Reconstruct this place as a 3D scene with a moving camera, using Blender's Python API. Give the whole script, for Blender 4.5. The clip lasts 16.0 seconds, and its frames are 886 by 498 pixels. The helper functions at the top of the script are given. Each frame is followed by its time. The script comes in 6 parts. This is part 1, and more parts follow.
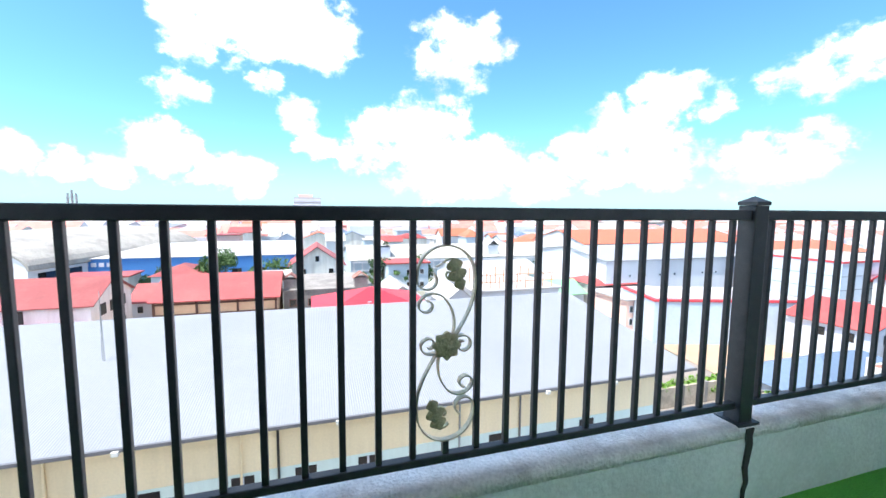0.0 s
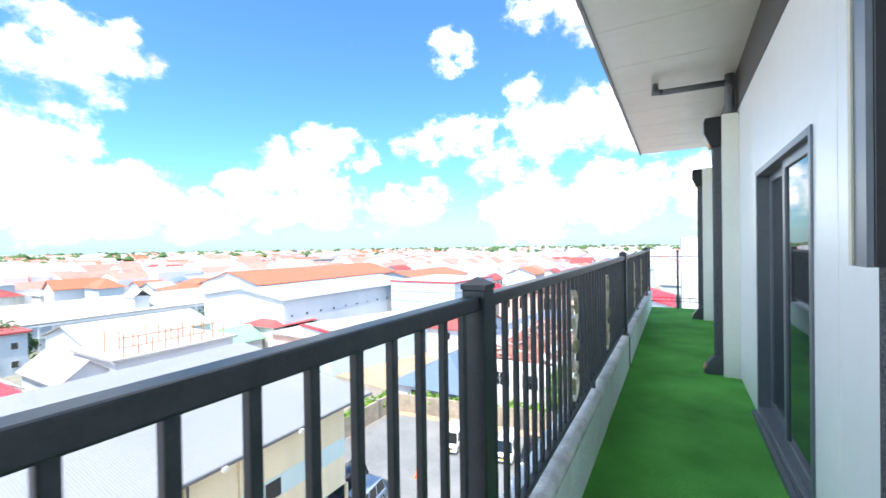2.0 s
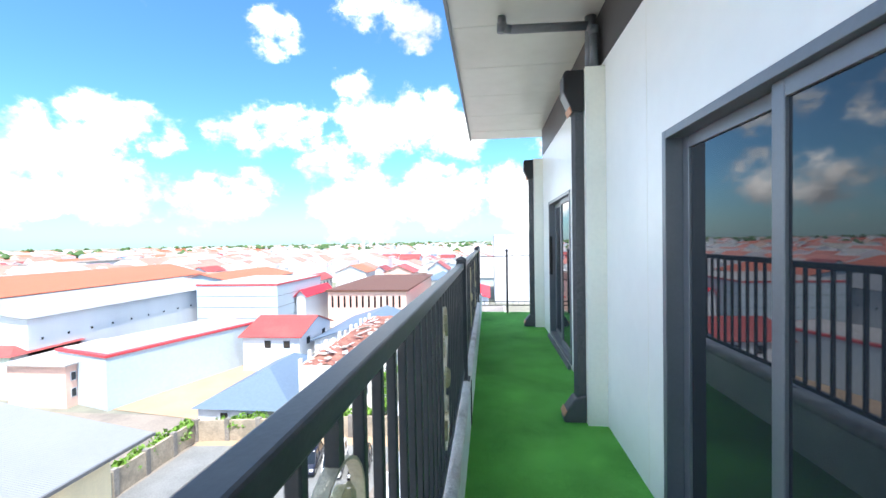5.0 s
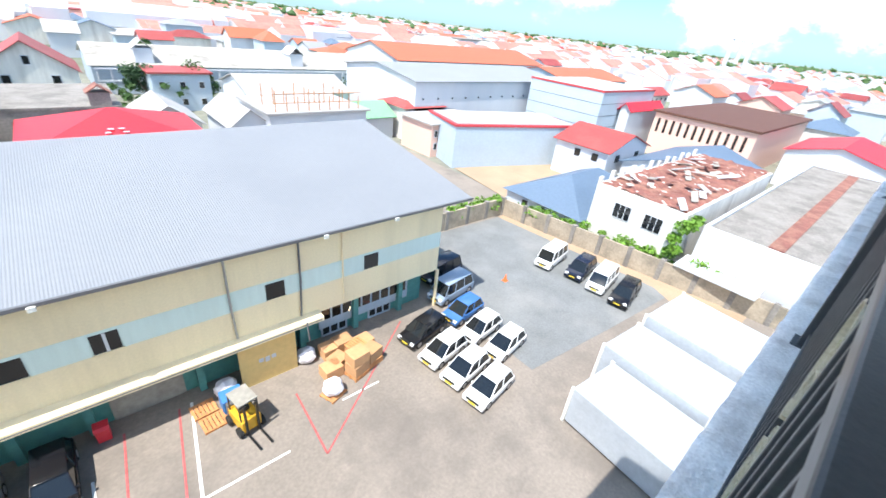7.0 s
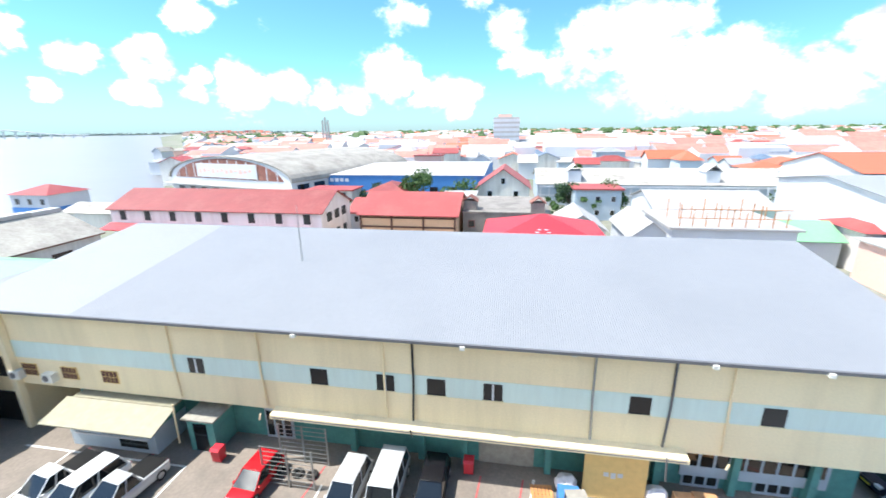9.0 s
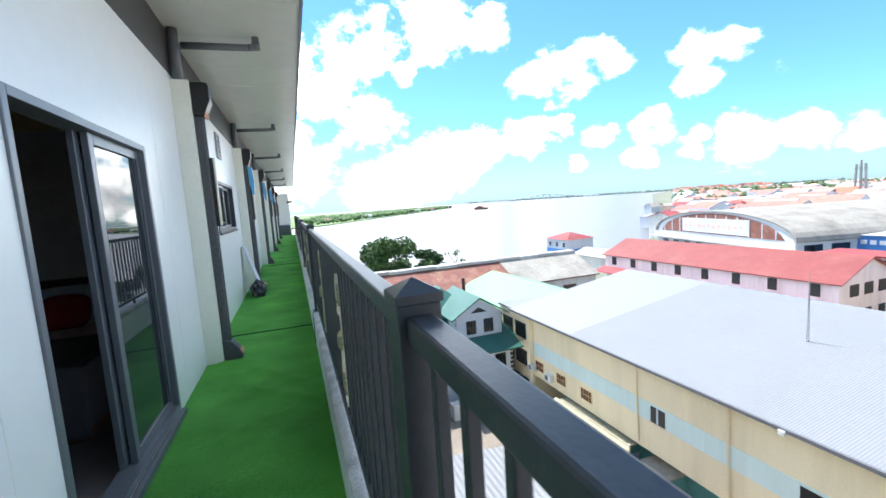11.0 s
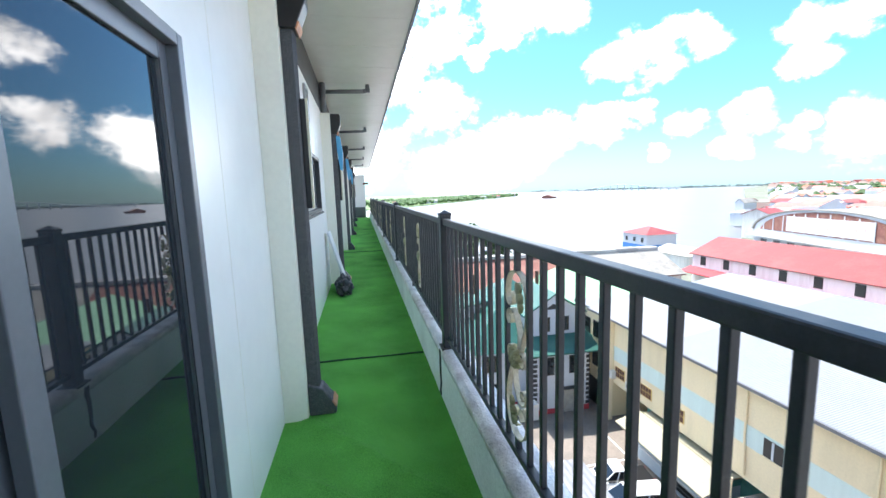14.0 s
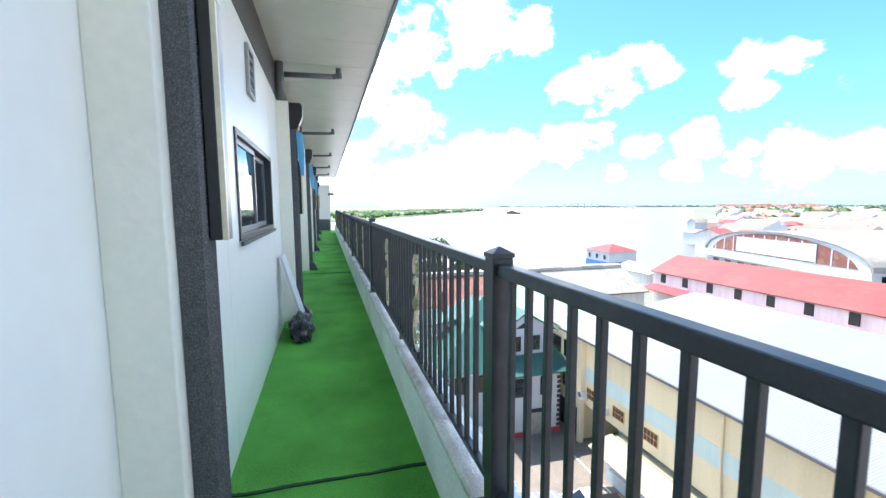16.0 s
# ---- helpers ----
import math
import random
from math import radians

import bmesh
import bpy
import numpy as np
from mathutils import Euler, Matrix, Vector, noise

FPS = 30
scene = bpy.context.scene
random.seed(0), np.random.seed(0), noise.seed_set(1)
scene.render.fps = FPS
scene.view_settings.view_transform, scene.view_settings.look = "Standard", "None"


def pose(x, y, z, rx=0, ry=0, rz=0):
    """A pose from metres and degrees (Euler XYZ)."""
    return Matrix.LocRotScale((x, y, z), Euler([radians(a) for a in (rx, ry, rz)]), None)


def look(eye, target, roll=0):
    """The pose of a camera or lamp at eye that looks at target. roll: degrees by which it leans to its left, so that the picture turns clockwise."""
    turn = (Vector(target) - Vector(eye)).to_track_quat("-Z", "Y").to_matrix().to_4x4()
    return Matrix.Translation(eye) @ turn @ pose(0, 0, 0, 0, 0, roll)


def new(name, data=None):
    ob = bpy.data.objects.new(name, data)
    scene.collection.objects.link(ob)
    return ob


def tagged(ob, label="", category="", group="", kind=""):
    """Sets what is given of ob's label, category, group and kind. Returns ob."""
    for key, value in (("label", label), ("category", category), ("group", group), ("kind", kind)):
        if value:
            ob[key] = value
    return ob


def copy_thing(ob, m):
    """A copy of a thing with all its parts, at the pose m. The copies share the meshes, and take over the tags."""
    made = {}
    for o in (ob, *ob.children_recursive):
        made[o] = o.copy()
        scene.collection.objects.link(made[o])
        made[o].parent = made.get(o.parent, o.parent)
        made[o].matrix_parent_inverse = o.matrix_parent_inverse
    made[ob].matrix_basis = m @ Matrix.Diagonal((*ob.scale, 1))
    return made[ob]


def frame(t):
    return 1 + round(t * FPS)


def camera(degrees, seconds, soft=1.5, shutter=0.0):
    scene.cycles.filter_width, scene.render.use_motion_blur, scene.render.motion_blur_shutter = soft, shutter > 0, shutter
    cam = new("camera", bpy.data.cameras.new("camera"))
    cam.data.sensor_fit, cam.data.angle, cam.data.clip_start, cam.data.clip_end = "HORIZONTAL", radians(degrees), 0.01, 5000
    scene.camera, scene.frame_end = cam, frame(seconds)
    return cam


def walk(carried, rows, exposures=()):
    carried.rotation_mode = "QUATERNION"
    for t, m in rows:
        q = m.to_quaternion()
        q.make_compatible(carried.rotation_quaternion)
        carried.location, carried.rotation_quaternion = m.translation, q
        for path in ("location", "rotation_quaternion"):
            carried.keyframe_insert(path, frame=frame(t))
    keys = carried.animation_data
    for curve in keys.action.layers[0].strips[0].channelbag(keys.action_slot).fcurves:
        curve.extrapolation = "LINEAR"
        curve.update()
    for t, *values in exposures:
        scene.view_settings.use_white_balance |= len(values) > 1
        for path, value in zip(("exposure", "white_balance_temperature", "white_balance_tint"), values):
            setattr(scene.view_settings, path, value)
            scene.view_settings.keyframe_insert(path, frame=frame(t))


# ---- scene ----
cam = camera(94.1, 16.0, shutter=0.15)
PATH = [
    (0, (-0.27, -1.411, 1.368), (0.329, 0.487, 1.172), 0.5),
    (0.5, (-0.157, -1.195, 1.388), (0.562, 0.664, 1.225), -0.1),
    (1, (-0.044, -0.914, 1.446), (1.118, 0.713, 1.382), -1.2),
    (1.5, (0.105, -0.737, 1.533), (1.629, 0.555, 1.457), -3.0),
    (2, (0.359, -0.64, 1.537), (2.101, 0.343, 1.521), -0.9),
    (2.5, (0.641, -0.569, 1.567), (2.542, 0.052, 1.563), 1.1),
    (3, (0.969, -0.455, 1.578), (2.932, -0.074, 1.609), 1.1),
    (3.5, (1.32, -0.373, 1.587), (3.306, -0.137, 1.623), -0.1),
    (6, (3.227, -0.197, 1.559), (5.193, 0.128, 1.385), -1.6),
    (6.5, (3.475, -0.086, 1.648), (5.051, 0.87, 0.871), -0.8),
    (7, (3.368, 0.012, 1.64), (4.583, 1.277, 0.679), 6.7),
    (7.5, (3.454, 0.050, 1.610), (4.298, 1.672, 0.800), 2.9),
    (8, (3.337, 0.075, 1.580), (3.842, 1.875, 0.871), 0.4),
    (8.5, (3.166, 0.075, 1.555), (3.320, 1.964, 0.917), -0.4),
    (9, (2.898, 0.060, 1.540), (2.571, 1.952, 0.977), -0.8),
    (9.5, (2.731, -0.08, 1.485), (1.755, 1.572, 0.92), -1.0),
    (10, (2.63, -0.185, 1.554), (1.234, 1.166, 1.076), -2.1),
    (10.2, (2.614, -0.174, 1.572), (1.049, 1.005, 1.171), -3.0),
    (12.3, (1.370, -0.508, 1.535), (-0.574, -0.077, 1.348), -3.3),
    (12.5, (1.234, -0.527, 1.535), (-0.713, -0.116, 1.338), -2.6),
    (13, (0.862, -0.554, 1.565), (-1.101, -0.244, 1.341), -1.5),
    (13.5, (0.509, -0.618, 1.547), (-1.443, -0.235, 1.337), -0.1),
    (14, (0.244, -0.657, 1.555), (-1.702, -0.281, 1.286), -1.8),
    (14.5, (-0.162, -0.679, 1.558), (-2.092, -0.217, 1.308), -0.7),
    (15, (-0.561, -0.742, 1.555), (-2.482, -0.222, 1.358), -1.9),
    (15.5, (-0.987, -0.728, 1.567), (-2.905, -0.193, 1.374), -1.4),
    (16, (-1.305, -0.68, 1.581), (-3.219, -0.137, 1.373), -0.3),
]
walk(cam, [(t, look(eye, target, roll)) for t, eye, target, roll in PATH], exposures=[(0, 1.8, 6600, 10), (6, 1.88, 6600, 10), (7, 1.58, 6650, 8), (10, 1.58, 6650, 8), (12.5, 1.8, 6550, 10), (16, 1.93, 6600, 10)])

# ---- world, sun, exposure ----
SUN_DIR = Vector((-0.42, -0.12, 0.85)).normalized()
sun_data = bpy.data.lights.new("sun", "SUN")
sun_data.energy, sun_data.angle, sun_data.color = 2.7, radians(0.55), (1.0, 0.97, 0.93)
sun = new("sun", sun_data)
sun.matrix_world = look(SUN_DIR * 300, (0, 0, 0))

# clouds: azimuth to the left of outward, elevation, radius in degrees
CLOUDS_OUTWARD = [(6, 21, 7.0), (-1, 21, 5.4), (13, 18, 3.7), (13, 21, 4.2), (5, 15, 2.6), (14, 13, 2.9), (17, 7, 3.8), (14, 7, 2.3), (1, 11, 3.2), (-18, 20, 5.7), (-23, 21, 3.5), (-19, 16, 4.8), (-14, 12, 4.9), (-9, 9, 5.7), (-16, 6, 6.9), (-23, 6, 5.4), (-45, 13, 4.9), (-49, 12, 3.5), (-40, 10, 4.5), (-37, 7, 5.1), (-45, 6, 6.1), (-60, 14, 4.6), (-57, 13, 3.5), (-62, 15, 3.6), (-59, 7, 3.4), (-54, 5, 5.0), (-1, 8, 3.3), (28, 5, 2.1), (25, 5, 1.7)]
CLOUDS_EAST = [(-62, 25, 3.4), (-75, 29, 4.5), (-80, 27, 3.5), (-44, 13, 4.4), (-39, 12, 3.0), (-48, 13, 3.3), (-60, 14, 4.4), (-65, 15, 3.7), (-72, 20, 3.1), (-74, 15, 6.1), (-81, 17, 4.9), (-86, 14, 4.6), (-68, 11, 4.6), (-35, 8, 2.8), (-45, 8, 3.2), (-58, 6, 4.4), (-72, 5, 7.0), (-84, 6, 6.3), (-96, 6, 6.8), (-40, 4, 2.1), (-106, 14, 7.5), (-119, 21, 6.8), (-117, 8, 8.6)]
CLOUDS_MIDDLE = [(48, 7, 2.2), (43, 7, 2.9), (34, 5, 3.5), (29, 5, 2.9), (37, 12, 1.9), (15, 13, 2.6), (1, 12, 2.9), (17, 7, 3.9), (25, 4, 2.5), (8, 4, 3.7), (-11, 9, 5.7), (-17, 10, 4.7), (-6, 7, 3.8), (-24, 6, 3.9), (-30, 4, 4.5), (44, 4, 1.9), (52, 4, 1.5), (11, 4, 3.0), (21, 4, 2.5)]
CLOUDS_WEST = [(53, 15, 4.5), (48, 16, 3.0), (57, 15, 3.2), (38, 15, 3.5), (35, 15, 2.6), (39, 12, 2.0), (74, 17, 2.1), (58, 8, 3.9), (65, 7, 4.1), (49, 7, 2.2), (43, 8, 2.6), (39, 6, 1.9), (35, 6, 2.6), (71, 5, 6.1), (79, 11, 5.6), (80, 20, 5.9), (70, 22, 5.8), (62, 21, 3.6), (45, 4, 1.7), (39, 4, 1.7), (77, 3, 6.2), (54, 9, 2.1), (86, 16, 7.1), (92, 7, 8.9), (94, 20, 8.1)]
CLOUDS_ROUND = [(150, 30, 14), (-150, 34, 16), (120, 45, 12), (10, 52, 12), (-50, 50, 12), (-110, 14, 14), (118, 16, 14)]


def make_world():
    w = bpy.data.worlds.new("sky")
    scene.world = w
    w.use_nodes = True
    nt = w.node_tree
    nt.nodes.clear()
    N, L = nt.nodes.new, nt.links.new
    out, bg, sky = N("ShaderNodeOutputWorld"), N("ShaderNodeBackground"), N("ShaderNodeTexSky")
    sky.sky_type, sky.sun_disc = "NISHITA", False
    sky.sun_elevation = math.asin(SUN_DIR.z)
    sky.sun_rotation = math.atan2(SUN_DIR.x, SUN_DIR.y)
    sky.air_density, sky.dust_density, sky.ozone_density = 1.0, 0.4, 2.0
    bg.inputs["Strength"].default_value = 0.15
    tc, warp, noi, fine = N("ShaderNodeTexCoord"), N("ShaderNodeTexNoise"), N("ShaderNodeTexNoise"), N("ShaderNodeTexNoise")
    flat = N("ShaderNodeVectorMath")
    flat.operation = "MULTIPLY"
    flat.inputs[1].default_value = (1, 1, 1.3)
    L(tc.outputs["Generated"], flat.inputs[0])
    for n, scale, detail, rough in ((warp, 11.0, 5, 0.6), (noi, 17.0, 10, 0.62), (fine, 3.5, 5, 0.6)):
        n.inputs["Scale"].default_value, n.inputs["Detail"].default_value, n.inputs["Roughness"].default_value = scale, detail, rough
        L(flat.outputs[0], n.inputs["Vector"])
    sub, mul, add, nor = [N("ShaderNodeVectorMath") for _ in range(4)]
    sub.operation, mul.operation, add.operation, nor.operation = "SUBTRACT", "SCALE", "ADD", "NORMALIZE"
    sub.inputs[1].default_value = (0.5, 0.5, 0.5)
    mul.inputs["Scale"].default_value = 0.075
    L(warp.outputs["Color"], sub.inputs[0]), L(sub.outputs[0], mul.inputs[0])
    L(flat.outputs[0], add.inputs[0]), L(mul.outputs[0], add.inputs[1]), L(add.outputs[0], nor.inputs[0])
    total = None
    for az, el, r in CLOUDS_OUTWARD + CLOUDS_EAST + CLOUDS_MIDDLE + CLOUDS_WEST + CLOUDS_ROUND:
        a, e = radians(az), radians(el)
        c = Vector((-math.sin(a) * math.cos(e), math.cos(a) * math.cos(e), math.sin(e) * 1.3)).normalized()
        dot, ramp = N("ShaderNodeVectorMath"), N("ShaderNodeMapRange")
        dot.operation = "DOT_PRODUCT"
        dot.inputs[1].default_value = c
        L(nor.outputs[0], dot.inputs[0])
        ramp.inputs["From Min"].default_value, ramp.inputs["From Max"].default_value = math.cos(radians(r * 1.25)), math.cos(radians(r * 0.45))
        L(dot.outputs["Value"], ramp.inputs["Value"])
        if total is None:
            total = ramp.outputs[0]
        else:
            mx = N("ShaderNodeMath")
            mx.operation = "MAXIMUM"
            L(total, mx.inputs[0]), L(ramp.outputs[0], mx.inputs[1])
            total = mx.outputs[0]

    def math_node(op, a, b):
        m = N("ShaderNodeMath")
        m.operation = op
        for i, v in enumerate((a, b)):
            if isinstance(v, (int, float)):
                m.inputs[i].default_value = v
            else:
                L(v, m.inputs[i])
        return m.outputs[0]

    sep = N("ShaderNodeSeparateXYZ")
    L(tc.outputs["Generated"], sep.inputs[0])
    low = N("ShaderNodeMapRange")
    low.inputs["From Min"].default_value, low.inputs["From Max"].default_value = 0.2, 0.0
    low.inputs["To Max"].default_value = 0.2
    L(sep.outputs["Z"], low.inputs["Value"])
    density = math_node("ADD", math_node("ADD", total, low.outputs[0]), math_node("MULTIPLY", math_node("SUBTRACT", noi.outputs["Fac"], 0.5), 2.3))
    density = math_node("ADD", density, math_node("MULTIPLY", math_node("SUBTRACT", fine.outputs["Fac"], 0.55), 1.0))
    cover = N("ShaderNodeMapRange")
    cover.interpolation_type = "SMOOTHSTEP"
    cover.inputs["From Min"].default_value, cover.inputs["From Max"].default_value = 0.34, 1.15
    L(density, cover.inputs["Value"])
    tone, mix, haze = N("ShaderNodeMix"), N("ShaderNodeMix"), N("ShaderNodeMix")
    for m in (tone, mix, haze):
        m.data_type = "RGBA"
    tone.inputs["A"].default_value, tone.inputs["B"].default_value = (2.0, 2.1, 2.25, 1), (8.0, 8.0, 8.0, 1)
    body = N("ShaderNodeTexNoise")
    body.inputs["Scale"].default_value, body.inputs["Detail"].default_value, body.inputs["Roughness"].default_value = 6.5, 7, 0.6
    L(add.outputs[0], body.inputs["Vector"])
    shade = N("ShaderNodeMapRange")
    shade.inputs["From Min"].default_value, shade.inputs["From Max"].default_value = 0.36, 0.64
    L(body.outputs["Fac"], shade.inputs["Value"]), L(shade.outputs[0], tone.inputs["Factor"])
    # clouds are brighter towards the sun
    toward, glow = N("ShaderNodeVectorMath"), N("ShaderNodeMix")
    toward.operation = "DOT_PRODUCT"
    toward.inputs[1].default_value = SUN_DIR
    L(tc.outputs["Generated"], toward.inputs[0])
    near = math_node("POWER", math_node("MAXIMUM", toward.outputs["Value"], 0.0), 2.0)
    glow.data_type, glow.blend_type = "RGBA", "MULTIPLY"
    glow.inputs["Factor"].default_value = 1.0
    L(tone.outputs["Result"], glow.inputs["A"]), L(math_node("ADD", math_node("MULTIPLY", near, 6.0), 1.0), glow.inputs["B"])
    boost = N("ShaderNodeMix")
    boost.data_type, boost.blend_type = "RGBA", "MULTIPLY"
    boost.inputs["Factor"].default_value, boost.inputs["B"].default_value = 1.0, (0.275, 0.48, 0.6, 1)
    L(sky.outputs[0], boost.inputs["A"])
    hz = N("ShaderNodeMapRange")
    hz.inputs["From Min"].default_value, hz.inputs["From Max"].default_value, hz.inputs["To Max"].default_value = 0.12, 0.0, 0.55
    L(sep.outputs["Z"], hz.inputs["Value"])
    L(hz.outputs[0], haze.inputs["Factor"]), L(boost.outputs["Result"], haze.inputs["A"])
    haze.inputs["B"].default_value = (1.3, 1.8, 2.2, 1)
    L(math_node("POWER", cover.outputs[0], 1.8), mix.inputs["Factor"]), L(haze.outputs["Result"], mix.inputs["A"]), L(glow.outputs["Result"], mix.inputs["B"])
    L(mix.outputs["Result"], bg.inputs["Color"]), L(bg.outputs[0], out.inputs["Surface"])


make_world()

# ---- materials ----
def mat(name, color, rough=0.6, metal=0.0, var=0.12, scale=3.0, fine=40.0, bump=0.1, stain=None, stain_amt=0.0, stain_scale=0.8, island=0.0, streak=False, spec=0.5):
    m = bpy.data.materials.new(name)
    m.use_nodes = True
    nt = m.node_tree
    N, L = nt.nodes.new, nt.links.new
    b = nt.nodes["Principled BSDF"]
    b.inputs["Roughness"].default_value, b.inputs["Metallic"].default_value = rough, metal
    b.inputs["Specular IOR Level"].default_value = spec
    tc, mp = N("ShaderNodeTexCoord"), N("ShaderNodeMapping")
    L(tc.outputs["Object"], mp.inputs["Vector"])
    if streak:
        mp.inputs["Scale"].default_value = (1, 1, 0.12)
    big, small = N("ShaderNodeTexNoise"), N("ShaderNodeTexNoise")
    big.inputs["Scale"].default_value, big.inputs["Detail"].default_value = scale, 5
    small.inputs["Scale"].default_value, small.inputs["Detail"].default_value = fine, 4
    L(mp.outputs[0], big.inputs["Vector"]), L(tc.outputs["Object"], small.inputs["Vector"])
    add = N("ShaderNodeMath")
    add.operation = "ADD"
    L(big.outputs["Fac"], add.inputs[0]), L(small.outputs["Fac"], add.inputs[1])
    rng = N("ShaderNodeMapRange")
    rng.inputs["From Min"].default_value, rng.inputs["From Max"].default_value = 0.65, 1.35
    rng.inputs["To Min"].default_value, rng.inputs["To Max"].default_value = 1 - var, 1 + var
    L(add.outputs[0], rng.inputs["Value"])
    mul = N("ShaderNodeMix")
    mul.data_type, mul.blend_type = "RGBA", "MULTIPLY"
    mul.inputs["Factor"].default_value, mul.inputs["A"].default_value = 1.0, (*color, 1)
    L(rng.outputs[0], mul.inputs["B"])
    col = mul.outputs["Result"]
    if island:
        info, r2, m2 = N("ShaderNodeObjectInfo"), N("ShaderNodeMapRange"), N("ShaderNodeMix")
        r2.inputs["To Min"].default_value, r2.inputs["To Max"].default_value = 1 - island, 1 + island
        L(info.outputs["Random"], r2.inputs["Value"])
        m2.data_type, m2.blend_type = "RGBA", "MULTIPLY"
        m2.inputs["Factor"].default_value = 1.0
        L(col, m2.inputs["A"]), L(r2.outputs[0], m2.inputs["B"])
        col = m2.outputs["Result"]
    if stain:
        st, sr, sm = N("ShaderNodeTexNoise"), N("ShaderNodeMapRange"), N("ShaderNodeMix")
        st.inputs["Scale"].default_value, st.inputs["Detail"].default_value, st.inputs["Roughness"].default_value = stain_scale, 8, 0.65
        L(mp.outputs[0], st.inputs["Vector"])
        sr.inputs["From Min"].default_value, sr.inputs["From Max"].default_value, sr.inputs["To Max"].default_value = 0.48, 0.68, stain_amt
        L(st.outputs["Fac"], sr.inputs["Value"])
        sm.data_type = "RGBA"
        sm.inputs["B"].default_value = (*stain, 1)
        L(sr.outputs[0], sm.inputs["Factor"]), L(col, sm.inputs["A"])
        col = sm.outputs["Result"]
    L(col, b.inputs["Base Color"])
    if bump:
        bp = N("ShaderNodeBump")
        bp.inputs["Strength"].default_value, bp.inputs["Distance"].default_value = bump, 0.02
        L(small.outputs["Fac"], bp.inputs["Height"]), L(bp.outputs[0], b.inputs["Normal"])
    return m


def glass(name, tint=(0.02, 0.025, 0.03), rough=0.02):
    m = bpy.data.materials.new(name)
    m.use_nodes = True
    b = m.node_tree.nodes["Principled BSDF"]
    b.inputs["Base Color"].default_value = (*tint, 1)
    b.inputs["Roughness"].default_value, b.inputs["IOR"].default_value = rough, 1.65
    return m


RAIL = mat("rail_paint", (0.033, 0.036, 0.041), 0.38, var=0.2, fine=120, bump=0.03, stain=(0.09, 0.09, 0.095), stain_amt=0.25, stain_scale=14)
SCROLL = mat("gilded_iron", (0.5, 0.45, 0.32), 0.5, 0.3, var=0.25, scale=14, fine=90, bump=0.2, stain=(0.66, 0.62, 0.52), stain_amt=0.6, stain_scale=9)
LEAFMETAL = mat("antique_brass_leaf", (0.42, 0.39, 0.23), 0.45, 0.2, var=0.3, scale=20, fine=120, bump=0.3)
TURF = mat("artificial_turf", (0.12, 0.45, 0.07), 0.85, var=0.5, scale=1.6, fine=150, bump=1.0, stain=(0.16, 0.54, 0.1), stain_amt=0.5, stain_scale=2.2, spec=0.2)
SEAM = mat("turf_seam", (0.015, 0.06, 0.018), 0.9, var=0.3, fine=200)
PANEL = mat("white_wall_panel", (0.88, 0.885, 0.84), 0.32, var=0.03, scale=0.7, fine=8, bump=0.012, stain=(0.83, 0.84, 0.8), stain_amt=0.5, stain_scale=0.6, streak=True)
PILASTER = mat("cream_plaster", (0.86, 0.85, 0.74), 0.6, var=0.04, fine=30, bump=0.08)
CONCRETE = mat("parapet_plaster", (0.8, 0.86, 0.83), 0.85, var=0.12, scale=2.2, fine=50, bump=0.3, stain=(0.55, 0.6, 0.56), stain_amt=0.4, stain_scale=1.6)
COPING = mat("flaking_cement_coping", (0.84, 0.83, 0.81), 0.9, var=0.2, scale=7, fine=70, bump=0.7, stain=(0.34, 0.3, 0.27), stain_amt=0.6, stain_scale=4)
CRACK = mat("dark_crack", (0.05, 0.05, 0.045), 0.95)
SOFFIT = mat("soffit_sheet", (0.66, 0.66, 0.6), 0.28, var=0.05, scale=0.5, fine=6, bump=0.02, stain=(0.5, 0.49, 0.42), stain_amt=0.5, stain_scale=0.5)
BEAM = mat("dark_beam_paint", (0.055, 0.05, 0.048), 0.5, var=0.15)
PIPEGREY = mat("grey_pvc", (0.13, 0.14, 0.15), 0.42, var=0.1, bump=0.02)
SPECKLE = mat("speckled_downpipe", (0.05, 0.053, 0.058), 0.5, var=0.3, scale=30, fine=320, bump=0.15, stain=(0.3, 0.3, 0.3), stain_amt=0.6, stain_scale=260)
COPPER = mat("orange_sealant", (0.55, 0.27, 0.15), 0.6, var=0.2, scale=12)
ALU = mat("grey_aluminium_frame", (0.16, 0.175, 0.195), 0.36, 0.3, var=0.06, fine=60, bump=0.01)
DARKALU = mat("dark_aluminium_frame", (0.05, 0.055, 0.06), 0.38, 0.2, var=0.08)
GLASS = glass("tinted_door_glass")
DARKGLASS = glass("dark_window_glass", (0.012, 0.014, 0.016), 0.05)
BLACK = mat("black_plastic", (0.015, 0.015, 0.016), 0.35, var=0.15, bump=0.02)
CREAMTRIM = mat("cream_edge_strip", (0.65, 0.6, 0.45), 0.5)
BAG = mat("black_plastic_bag", (0.03, 0.032, 0.034), 0.3, var=0.3, scale=10)
BOARD = mat("white_board", (0.62, 0.64, 0.65), 0.6, var=0.06)
BLUEBAG = mat("blue_plastic_wrap", (0.08, 0.36, 0.62), 0.4, var=0.15)
ROOMWALL = mat("room_panelling", (0.6, 0.57, 0.54), 0.8, var=0.1)
ROOMCEIL = mat("room_ceiling", (0.68, 0.58, 0.34), 0.8)
ROOMFLOOR = mat("room_floor", (0.22, 0.2, 0.19), 0.6)
SHEET = mat("pale_pink_bed_sheet", (0.6, 0.48, 0.48), 0.9, var=0.06)
